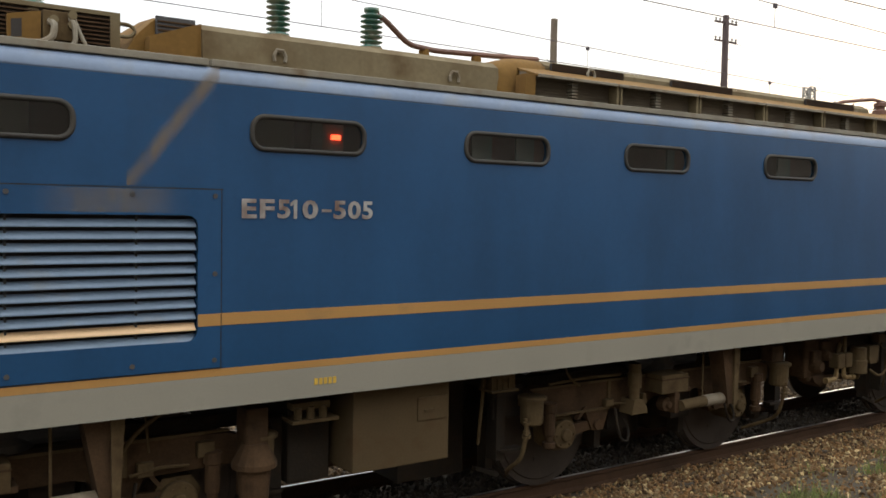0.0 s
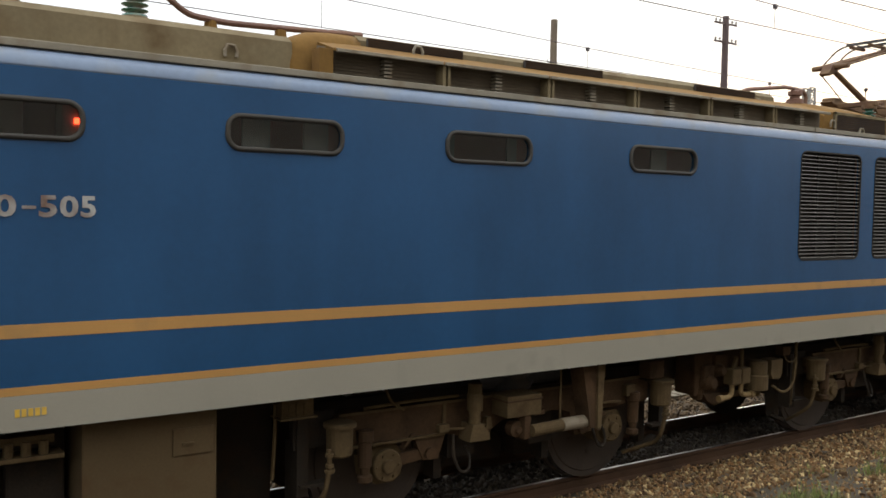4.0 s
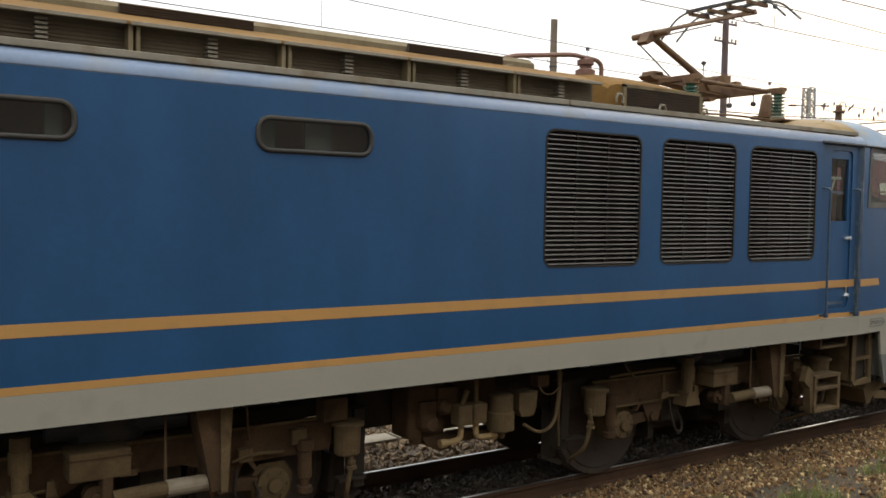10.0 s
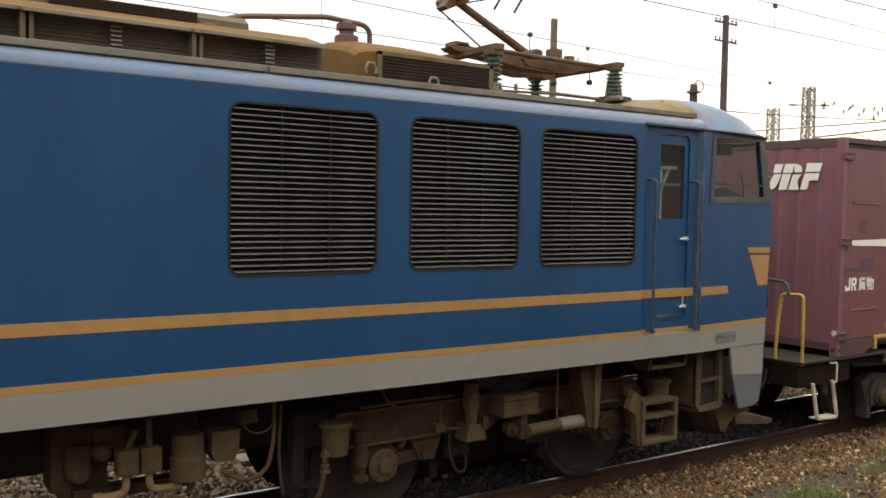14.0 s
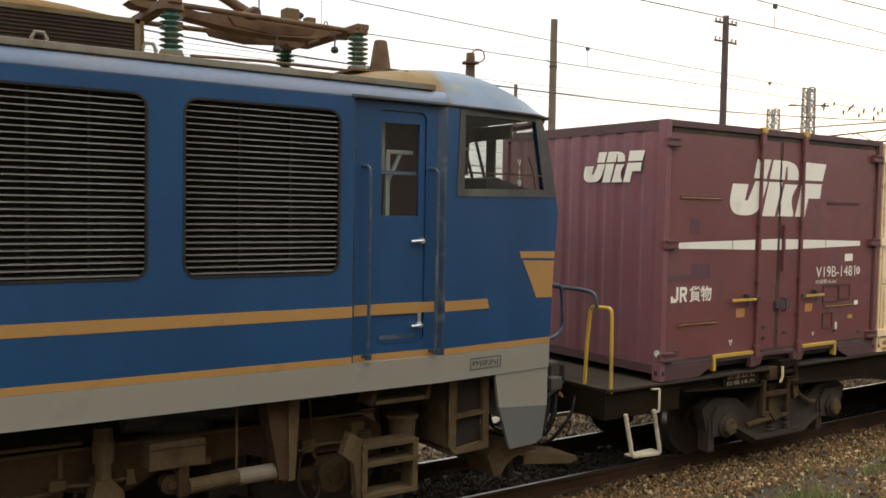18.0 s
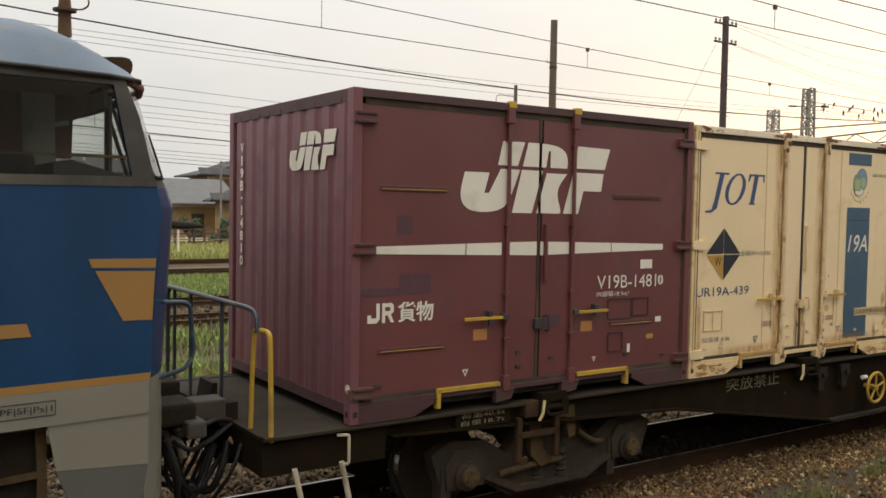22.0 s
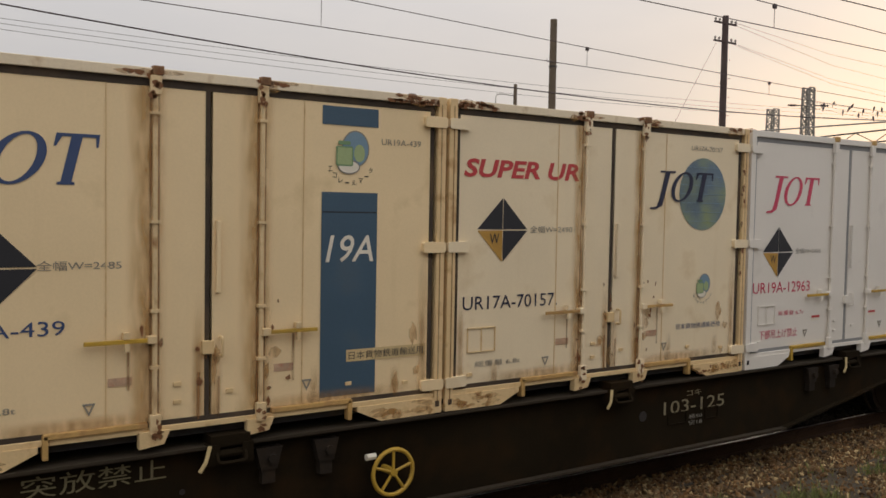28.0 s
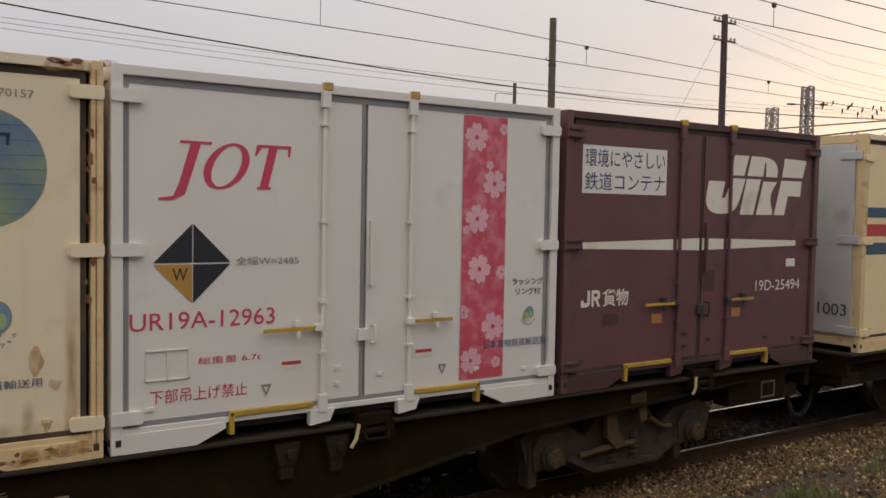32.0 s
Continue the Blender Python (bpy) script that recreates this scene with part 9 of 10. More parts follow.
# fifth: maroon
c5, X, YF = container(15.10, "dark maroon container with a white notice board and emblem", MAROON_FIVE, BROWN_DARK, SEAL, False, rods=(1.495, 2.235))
sg = mark(c5, rect(B(), 15.31, 16.40, 2.78, 3.21, Y1), WHITE, "white notice with blue writing", "notice_board")
lettering(c5, "環境にやさしい", 15.34, 16.37, 3.02, 3.18, PRINT_NAVY, Y1 - 0.003)
lettering(c5, "鉄道コンテナ", 15.34, 16.37, 2.81, 2.97, PRINT_NAVY, Y1 - 0.003)
freight_sign(c5, 16.97, 18.63, 2.61, 3.215, Y1, PRINT_WHITE)
white_line(c5, 15.30, 18.48, 2.31, Y1, PRINT_WHITE, ((15.30, 16.52), (16.57, 16.90), (16.94, 17.27), (17.32, 18.48)))
name_blocks(c5, 15.325, 15.58, 1.755, 1.905, Y1, PRINT_WHITE, 2)
lettering(c5, "貨物", 15.60, 15.93, 1.75, 1.91, PRINT_WHITE, Y1, bold=0.02)
lettering(c5, "19D-25494", 17.81, 18.70 - 0.12, 1.81, 1.92, PRINT_WHITE, Y1)
small_label(c5, 18.4, 2.10, Y1, PRINT_WHITE, 0.16, 0.085)
for x in (16.32, 17.50):
    small_label(c5, x, 1.605, Y1, NOTICE, 0.14, 0.09)
for a, b, z0, z1 in ((15.6, 15.8, 1.58, 1.68), (16.95, 17.15, 1.85, 2.05)):
    mark(c5, rect(B(), a, b, z0, z1, Y1), BROWN_DARK, "dark patch of newer paint", "patch")
# sixth: on the second wagon
c6, X, YF = container(19.80, "cream container with grey end doors and coloured bands", CREAM, CREAM_RAIL, SEAL, True, 2.58, "containers on the second wagon")
GREY_END = surface("end_door_grey", (0.50, 0.49, 0.45), 0.5, vary=0.06, dirt=(0.3, 0.27, 0.22), much=0.2, streaks=0.2)
ed = part("end_door", box(B(), 19.785, 19.81, -1.10, 1.10, 1.20, 3.46, 0.004), GREY_END, c6, "grey end door")
lettering(c6, "31003", 0.55, 1.06, 1.42, 1.56, PRINT_BLACK, 19.782, side="x")
bm = B()
for z in (1.20, 2.28, 3.28):
    box(bm, 19.77, 19.80, -1.19, -0.92, z, z + 0.1, 0.006)
pieces("hinge", bm, GREY_END, c6)
for z0, z1, m in ((2.60, 2.72, PRINT_BLUE), (2.38, 2.52, PRINT_RED), (2.16, 2.30, PRINT_BLUE)):
    mark(c6, rect(B(), 19.92, 21.55, z0, z1, Y2), m, "coloured band", "stripe")
bm = B()
box(bm, 19.79, 19.81, -0.95, -0.75, 1.28, 1.33)
mark(c6, bm, NOTICE, "small brown plate", "notice")
CONTAINERS = [c1, c2, c3, c4, c5, c6]
for c, dx in ((c1, 0.01), (c2, 0.018), (c3, 0.027), (c4, 0.027), (c5, 0.045)):
    c.location.x += dx

# ---- overhead lines ----
def catenary(y, contact, messenger, droppers, x0, x1, label):
    """contact and messenger: heights along x, as polynomials about x = 10."""
    zc = lambda x: float(np.polyval(contact, x - 10))
    zm = lambda x: float(np.polyval(messenger, x - 10))
    th = thing("overhead_line", x0, y, zc(x0), label, "overhead line", "overhead wires")
    xs_ = np.linspace(x0, x1, 50)
    part("contact_wire", tube(B(), [(x, y, zc(x)) for x in xs_], 0.0062, 6), WIRE, th)
    part("messenger_wire", tube(B(), [(x, y, zm(x)) for x in xs_], 0.0062, 6), WIRE, th)
    for x in droppers:
        bm_ = B()
        tube(bm_, [(x, y, zc(x)), (x, y, zm(x))], 0.0045, 5)
        box(bm_, x - 0.03, x + 0.03, y - 0.015, y + 0.015, zm(x) - 0.05, zm(x) + 0.01)
        part("dropper", bm_, WIRE, th)
    return th


def wire(y, a, b, r, label, x0=-60, x1=150, sag=None):
    """A wire along the line through two (x, z) places; sag: a third place between them."""
    (xa, za), (xb, zb) = a, b
    if sag:
        co = np.polyfit((xa, sag[0], xb), (za, sag[1], zb), 2)
    else:
        co = np.polyfit((xa, xb), (za, zb), 1)
    pts = [(x, y, float(np.polyval(co, x))) for x in np.linspace(x0, x1, 40)]
    ob = part("overhead_wire", tube(B(), pts, 0.75 * r, 6), WIRE, None)
    return tagged(ob, label, "wire", "overhead wires")


catenary(0.3, (0.0, 5.08), (0.0006, -0.019, 5.385), [10.17 + 5 * k for k in range(-4, 8)], -25, 52, "contact wire and messenger over the near track")
catenary(4.2, (-0.0062, 5.08), (0.00085, -0.0275, 5.415), [5.51 + 5.0 * k for k in range(-5, 9)], -25, 52, "contact wire and messenger over the second track")
def portal(x, y0, y1, z, label):
    th = thing("overhead_portal", x, (y0 + y1) / 2, -0.3, label, "portal", "overhead portals")
    for y in (y0, y1):
        part("post", rod(B(), (x, y, -0.3), (x, y, z + 0.1), 0.10, 12), CONCRETE, th)
    part("beam", rod(B(), (x, y0, z), (x, y1, z), 0.05, 8), STEEL, th)
    return th


portal(-25, -4.2, 36, 8.3, "steel portal carrying the overhead wires")
portal(52, -4.2, 36, 8.3, "steel portal carrying the overhead wires")
wire(-0.1, (11.0, 5.50), (12.3, 5.51), 0.010, "dark feeder wire over the near track", -25, 52)
wire(8.0, (2.0, 5.60), (26.57, 5.57), 0.017, "thick dark cable sagging beyond the second track", -25, 52, (10.12, 5.27))
for z0, z1 in ((5.41, 5.36), (5.33, 5.24), (5.24, 5.12)):
    wire(8.4, (2.05, z0 + 0.05), (10.4, z1 + 0.05), 0.005, "thin wire beside the thick cable", -25, 52, (20, z1 + 0.22))
for y, z0, z1, r in ((30, 7.64, 7.48, 0.012), (30, 6.82, 6.67, 0.012), (30, 6.33, 6.19, 0.012), (30, 5.76, 5.57, 0.03), (30, 5.38, 5.28, 0.012), (30, 6.05, 5.9, 0.01), (30, 7.2, 7.05, 0.01), (30, 5.05, 4.9, 0.012), (30, 4.78, 4.6, 0.012), (30, 4.58, 4.42, 0.016), (30, 5.62, 5.5, 0.01), (30, 6.5, 6.38, 0.01), (30, 4.92, 4.75, 0.01)):
    wire(y, (4.92, z0), (9.5, z1), r, "far wires over the yard", -25, 52)
bm = B()
for x, za, zb in ((7.4, 7.56, 6.75), (6.2, 6.3, 6.78), (5.35, 5.75, 6.32), (8.3, 6.25, 5.65)):
    tube(bm, [(x, 30, za), (x, 30, zb)], 0.012, 5)
hg = thing("wire_hangers", 7, 30, 6, "hangers between the far yard wires", "wire", "overhead wires")
pieces("hanger", bm, WIRE, hg)


def pole(x, y, top, r, material, label, arms=()):
    th = thing("utility_pole", x, y, -0.3, label, "pole", "poles of the yard")
    part("shaft", rod(B(), (x, y, -0.3), (x, y, top), r * 1.25, 14, r), material, th)
    return th


p1 = pole(26.73, 23.72, 11.25, 0.155, POLE, "bare grey concrete pole with a small bracket")
bm = B()
tube(bm, [(26.55, 23.6, 9.3), (26.30, 23.6, 9.3), (26.26, 23.6, 9.42)], 0.02, 6)
rod(bm, (26.73, 23.72, 9.1), (26.73, 23.72, 9.16), 0.19, 12)
part("bracket", bm, DARK, p1)
p2 = pole(35.65, 21.34, 12.22, 0.15, WOODPOLE, "dark slender pole with two crossarms and steps")
for z, d in ((11.85, 0.86), (10.96, 0.86)):
    arm = part("crossarm", box(B(), 35.65 - d, 35.65 + d * 0.9, 21.26, 21.34, z - 0.04, z + 0.04), WOODPOLE, p2)
    bm = B()
    for u in (-0.9, -0.55, 0.5, 0.85):
        lathe(bm, (35.65 + d * u, 21.3, z + 0.03), (35.65 + d * u, 21.3, z + 0.2), [(0, 0.03), (0.3, 0.03), (0.4, 0.055), (0.8, 0.055), (1, 0.03)], 8)
    pieces("pin_insulator", bm, STEEL, arm)
bm = B()
for k in range(9):
    z = 6.5 + k * 0.45
    tube(bm, [(35.65 - 0.26 * (k % 2), 21.2, z), (35.65 + 0.26 * ((k + 1) % 2), 21.2, z)], 0.012, 5)
rod(bm, (35.65, 21.34, 8.9), (35.65, 21.34, 8.98), 0.18, 12)
pieces("pole_step", bm, WOODPOLE, p2)
tagged(part("guy_wire", tube(B(), [(35.2, 21.5, 10.9), (32.7, 23.0, 5.0)], 0.008, 5), WIRE, None), "thin guy wire of the dark pole", "wire")
for k, (za, zb) in enumerate(((12.0, 10.9), (11.9, 9.9), (11.0, 9.3), (10.95, 8.9))):
    tagged(part("overhead_wire", tube(B(), [(35.9, 21.3, za), (44, 20.9, (za + zb) / 2 - 0.25), (60, 20, zb - 0.2)], 0.008, 5), WIRE, None), "thin service wire from the dark pole", "wire", "overhead wires")
p3 = pole(31.58, 32.45, 9.7, 0.10, POLE, "short grey pole with a bent lamp arm")
part("lamp_arm", tube(B(), [(31.5, 32.45, 9.05), (30.7, 32.6, 9.1), (30.4, 32.7, 9.05), (30.35, 32.7, 7.4)], 0.025, 6, 0.15), STEEL, p3)


def tower(x, y, top, w, label, arms):
    th = thing("lattice_tower", x, y, -0.3, label, "tower", "lattice towers")
    d = w / 2
    bm_ = B()
    for sx in (-1, 1):
        for sy in (-1, 1):
            rod(bm_, (x + sx * d * 1.4, y + sy * d * 1.4, -0.3), (x + sx * d, y + sy * d, top), 0.10, 6)
    part("leg", bm_, STEEL, th)
    bm_ = B()
    n_ = int((top - 2) / 0.62)
    for k in range(n_):
        z0, z1 = top - 0.62 * (k + 1), top - 0.62 * k
        for sy in (-1, 1):
            s = 1 if k % 2 else -1
            rod(bm_, (x - s * d, y + sy * d, z0), (x + s * d, y + sy * d, z1), 0.062, 5)
            rod(bm_, (x + sy * d, y - s * d, z0), (x + sy * d, y + s * d, z1), 0.06, 5)
            rod(bm_, (x - d, y + sy * d, z1), (x + d, y + sy * d, z1), 0.055, 5)
    part("lattice", bm_, STEEL, th)
    if arms:
        bm_ = B()
        for s in (-1, 1):
            rod(bm_, (x + s * d, y - s * 0.3, top - 1.5), (x + s * 1.35, y - s * 0.9, top - 1.5), 0.05, 6)
            lathe(bm_, (x + s * 0.8, y - s * 0.6, top - 1.5), (x + s * 1.4, y - s * 0.95, top - 1.5), [(0, 0.04), (0.2, 0.12), (0.4, 0.05), (0.6, 0.12), (0.8, 0.05), (1, 0.1)], 8)
        pieces("strain_arm", bm_, WOODPOLE, th)


tower(67.96, 38.19, 13.4, 0.66, "grey lattice tower with strain insulators", True)
tower(82.89, 52.28, 13.9, 0.85, "far grey lattice tower", False)
# portal beam over the yard
beam = thing("portal_beam", 51, 25, 7.5, "dark lattice portal beam over the yard", "portal", "lattice towers")
A_, B_ = Vector((50.2, 25.7, 7.45)), Vector((62, 17.6, 9.3))
for dz in (0.0, -0.7):
    part("chord", rod(B(), A_ + Vector((0, 0, dz)), B_ + Vector((0, 0, dz)), 0.05, 6), DARK, beam)
bm = B()
for k in range(12):
    p, q = A_.lerp(B_, k / 12), A_.lerp(B_, (k + 1) / 12)
    rod(bm, p - Vector((0, 0, 0.7)) if k % 2 else p, q if k % 2 else q - Vector((0, 0, 0.7)), 0.03, 5)
part("lattice", bm, DARK, beam)
part("post", rod(B(), (62, 17.6, -0.3), (62, 17.6, 9.3), 0.2, 10), STEEL, beam)
part("post", rod(B(), (50.2, 25.7, -0.3), (50.2, 25.7, 7.5), 0.14, 10), STEEL, beam)
part("far_beam", rod(B(), (72, 47, 10.3), (60, 42, 9.0), 0.09, 6), DARK, beam)
# wires from the tower on which birds perch
PERCH = [((67.0, 37.9, 11.75), (72.5, 25.0, 8.2)), ((67.4, 37.8, 11.95), (74.0, 25.0, 8.9)), ((67.8, 37.7, 12.1), (75.5, 25.0, 9.6))]
for a, b in PERCH:
    tagged(part("overhead_wire", tube(B(), [a, b], 0.012, 5), WIRE, None), "wire from the tower on which birds perch", "wire", "overhead wires")


def bird(p, h):
    th = thing("perched_bird", *p, "small dark bird perched on a wire", "bird", "birds on the wires")
    x, y, z = p
    c, s = math.cos(h), math.sin(h)
    f = Vector((c, s, 0))
    body = part("body", lathe(B(), Vector(p) - f * 0.11 + Vector((0, 0, -0.02)), Vector(p) + f * 0.12 + Vector((0, 0, 0.32)), [(0, 0.025), (0.25, 0.07), (0.5, 0.085), (0.75, 0.065), (0.88, 0.06), (1, 0.025)], 10), BIRD, th, smooth=True)
    part("tail", rod(B(), Vector(p) - f * 0.1 + Vector((0, 0, 0.05)), Vector(p) - f * 0.26 + Vector((0, 0, -0.20)), 0.04, 6, 0.025), BIRD, th)
    part("beak", rod(B(), Vector(p) + f * 0.11 + Vector((0, 0, 0.24)), Vector(p) + f * 0.19 + Vector((0, 0, 0.24)), 0.02, 6, 0.004), BIRD, th)
    return th


BIRD = surface("bird_dark", (0.035, 0.028, 0.030), 0.7)
rng = random.Random(5)
for a, b in PERCH:
    for k in range(9):
        q = 0.10 + 0.095 * k + rng.uniform(-0.03, 0.03)
        p = Vector(a).lerp(Vector(b), q)
        bird(p, rng.uniform(-0.5, 0.5) + math.pi / 2 * rng.choice((0.1, 0.25)))

# ---- the houses and fence beyond the yard ----
HY = 62.0
TILE_DARK = surface("dark_roof_tile", (0.075, 0.072, 0.072), 0.75, vary=0.15, dirt=(0.12, 0.11, 0.10), much=0.3, specular=0.1)
ORANGE_WALL = surface("orange_render", (0.72, 0.40, 0.15), 0.85, vary=0.06)
TAN_WALL = surface("tan_boards", (0.40, 0.27, 0.13), 0.85, vary=0.15, dirt=(0.25, 0.16, 0.08), much=0.3)
EAVE_WOOD = surface("dark_eave_timber", (0.07, 0.045, 0.03), 0.8, vary=0.15)
LEAF = surface("shrub_leaves", (0.050, 0.068, 0.022), 0.7, vary=0.15, island=0.5, bump=0)


def window_at(owner, x0, x1, z0, z1, y, panes, framing, fill, label=""):
    """A sliding window: frame, sill and one pane or blind to each leaf."""
    w = part("window", sheet(B(), [(x0, z0), (x1, z0), (x1, z1), (x0, z1)], [[(x0 + 0.06, z0 + 0.06), (x1 - 0.06, z0 + 0.06), (x1 - 0.06, z1 - 0.06), (x0 + 0.06, z1 - 0.06)]], y - 0.06, 0.13), framing, owner, label)
    for k in range(panes):
        p = x0 + 0.06 + (x1 - x0 - 0.12) * k / panes
        part("pane", box(B(), p + 0.02, p + (x1 - x0 - 0.12) / panes - 0.02, y + 0.03, y + 0.05, z0 + 0.08, z1 - 0.08), fill, w)
    part("sill", box(B(), x0 - 0.06, x1 + 0.06, y - 0.14, y - 0.06, z0 - 0.06, z0), framing, w)
    part("head_awning", prism(B(), [(y - 0.32, z1 + 0.03), (y - 0.002, z1 + 0.12), (y - 0.002, z1 + 0.17), (y - 0.32, z1 + 0.07)], x0 - 0.1, x1 + 0.1, "x"), EAVE_WOOD, w)
    return w


def gable_roof(owner, x0, x1, ya, yb, eave, top, thick, material, label=""):
    """Two slopes with the ridge along x, a ridge cap and bright fascias."""
    ym = (ya + yb) / 2
    part("roof", prism(B(), [(ya, eave), (ym, top), (yb, eave), (yb, eave + thick), (ym, top + thick), (ya, eave + thick)], x0, x1, "x"), material, owner, label)
    part("ridge", prism(B(), [(ym - 0.2, top + thick - 0.04), (ym + 0.2, top + thick - 0.04), (ym + 0.12, top + thick + 0.16), (ym - 0.12, top + thick + 0.16)], x0 - 0.05, x1 + 0.05, "x"), material, owner)
    part("gutter", rod(B(), (x0, ya - 0.05, eave + 0.02), (x1, ya - 0.05, eave + 0.02), 0.06, 8), EAVE_WOOD, owner)


house = thing("house", 16, HY + 3.5, -0.35, "two-storey cream house with dark grey tiled roofs", "house")
WIN = ((14.05, 15.48, 3.34, 4.27), (15.58, 16.30, 3.60, 4.30), (17.06, 18.52, 3.40, 4.38))
part("wall", sheet(B(), [(13.4, -0.35), (19.42, -0.35), (19.42, 4.9), (13.4, 4.9)], [[(p, r), (q, r), (q, u), (p, u)] for p, q, r, u in WIN], HY, 0.2), FAR_WALL, house)
part("wall", prism(B(), [(HY, -0.35), (HY + 7.5, -0.35), (HY + 7.5, 4.9), (HY + 3.75, 6.1), (HY, 4.9)], 13.2, 13.4, "x"), FAR_WALL, house, "cream gable wall")
part("wall", prism(B(), [(HY + 0.2, -0.35), (HY + 7.3, -0.35), (HY + 7.3, 4.9), (HY + 3.75, 6.05), (HY + 0.2, 4.9)], 19.22, 19.42, "x"), FAR_WALL, house)
part("wall", box(B(), 13.4, 19.42, HY + 7.3, HY + 7.5, -0.35, 4.8), FAR_WALL, house)
gable_roof(house, 12.93, 19.75, HY - 0.65, HY + 8.15, 4.80, 6.12, 0.16, TILE_DARK, "dark grey tiled gable roof")
part("eave_fascia", box(B(), 13.1, 19.6, HY - 0.56, HY - 0.003, 4.70, 4.78), FAR_WALL, house)
bm = B()
prism(bm, [(HY - 0.62, 4.72), (HY + 3.75, 6.04), (HY + 8.1, 4.72), (HY + 8.1, 4.60), (HY + 3.75, 5.90), (HY - 0.62, 4.60)], 12.87, 12.93, "x")
part("barge_board", bm, EAVE_WOOD, house, "dark board along the gable's edge")
part("gable_vent", prism(B(), [(HY + 3.2, 5.25), (HY + 4.3, 5.25), (HY + 3.75, 5.68)], 13.16, 13.198, "x"), PRINT_WHITE, house)
part("roof_vent", box(B(), 15.06, 15.2, HY + 1.6, HY + 1.75, 5.5, 6.0), PRINT_WHITE, house)
part("roof_vent", box(B(), 17.7, 17.85, HY + 2.9, HY + 3.05, 5.9, 6.25), PRINT_WHITE, house)
for (p, q, r, u), n_ in zip(WIN, (2, 2, 2)):
    window_at(house, p, q, r, u, HY, n_, CREAM_PALE, PRINT_GREY if n_ == 2 and q - p < 1 else surface("drawn_curtain", (0.50, 0.44, 0.34), 0.8, vary=0.1))
bay = part("bay_window", box(B(), 12.82, 13.197, HY + 0.5, HY + 4.0, 2.98, 3.34), FAR_WALL, house, "cream bay window on the gable wall")
part("bay_roof", prism(B(), [(12.68, 4.36), (13.197, 4.46), (13.197, 4.56), (12.68, 4.44)], HY + 0.3, HY + 4.2), EAVE_WOOD, bay)
part("pane", box(B(), 12.86, 12.90, HY + 0.6, HY + 3.9, 3.36, 4.34), PRINT_GREY, bay)
part("pane", box(B(), 12.92, 13.19, HY + 0.54, HY + 0.58, 3.36, 4.34), PRINT_GREY, bay)
for y in (HY + 0.55, HY + 1.7, HY + 2.8, HY + 3.95):
    part("mullion", box(B(), 12.82, 12.88, y - 0.06, y + 0.06, 3.34, 4.36), EAVE_WOOD, bay)
part("rail", box(B(), 12.81, 12.86, HY + 0.5, HY + 4.0, 3.80, 3.88), EAVE_WOOD, bay)
low = part("lower_wing", box(B(), 12.75, 19.02, HY - 2.2, HY - 0.005, -0.35, 2.22), FAR_WALL, house)
part("lower_fascia", box(B(), 12.9, 18.98, HY - 2.52, HY - 2.205, 2.12, 2.22), PRINT_WHITE, low)
part("lower_roof", prism(B(), [(HY - 2.7, 2.24), (HY - 0.004, 2.90), (HY - 0.004, 3.02), (HY - 2.7, 2.37)], 12.75, 19.2, "x"), TILE_DARK, house, "dark grey tiled lower roof")
window_at(low, 14.6, 16.1, 0.45, 1.22, HY - 2.2, 2, EAVE_WOOD, INSIDE_GREY, "low window in shade")
for x in (13.36, 18.8):
    ac = part("air_conditioner", box(B(), x, x + 0.55, HY - 0.62, HY - 0.3, 2.90, 3.38, 0.03), PRINT_WHITE, house, "white outdoor cooling unit")
    part("fan_grille", lathe(B(), (x + 0.22, HY - 0.655, 3.14), (x + 0.22, HY - 0.62, 3.14), [(0, 0.10), (0.5, 0.17), (1, 0.18)], 16), PRINT_GREY, ac)
    part("foot", box(B(), x + 0.05, x + 0.5, HY - 0.6, HY - 0.32, 2.86, 2.90), EAVE_WOOD, ac)
side = part("side_wing", box(B(), 19.44, 20.3, HY - 1.2, HY + 2.0, -0.35, 2.2), TAN_WALL, house, "low tan side wing")
part("side_roof", prism(B(), [(HY - 2.0, 2.05), (HY + 1.5, 3.75), (HY + 1.5, 3.88), (HY - 2.0, 2.2)], 19.44, 20.3, "x"), TILE_DARK, side)
part("canopy", prism(B(), [(HY - 3.4, 1.62), (HY - 2.2, 1.86), (HY - 2.2, 1.95), (HY - 3.4, 1.72)], 11.2, 12.9, "x"), TILE_DARK, house, "thin dark canopy over the side door")
part("canopy_wall", box(B(), 11.5, 12.745, HY - 2.0, HY - 0.5, -0.35, 1.8), TAN_WALL, house)
part("aerial", tube(B(), [(17.9, HY + 3.7, 6.4), (17.9, HY + 3.7, 8.4)], 0.02, 5), WIRE, house)
part("aerial", tube(B(), [(17.3, HY + 3.7, 8.2), (18.5, HY + 3.7, 8.4)], 0.02, 5), WIRE, house)

# the annex, the shed roof before it and two neighbours beside the cream house
annex = thing("house_annex", 12.3, 67, -0.35, "orange-tan upper annex under a small dark hipped roof", "house")
part("wall", box(B(), 11.93, 12.85, 66, 68.6, -0.35, 4.36), ORANGE_WALL, annex)
bm = B()
ring_ = [bm.verts.new(p) for p in ((11.25, 65.4, 4.28), (13.1, 65.4, 4.40), (13.1, 69.2, 4.40), (11.25, 69.2, 4.28))]
apex = [bm.verts.new(p) for p in ((12.55, 67.0, 4.92), (12.75, 67.6, 4.92))]
for f in ((0, 1, 4), (1, 2, 5, 4), (2, 3, 5), (3, 0, 4, 5)):
    bm.faces.new([(ring_ + apex)[k] for k in f])
bm.faces.new(ring_[::-1])
part("roof", bm, TILE_DARK, annex)
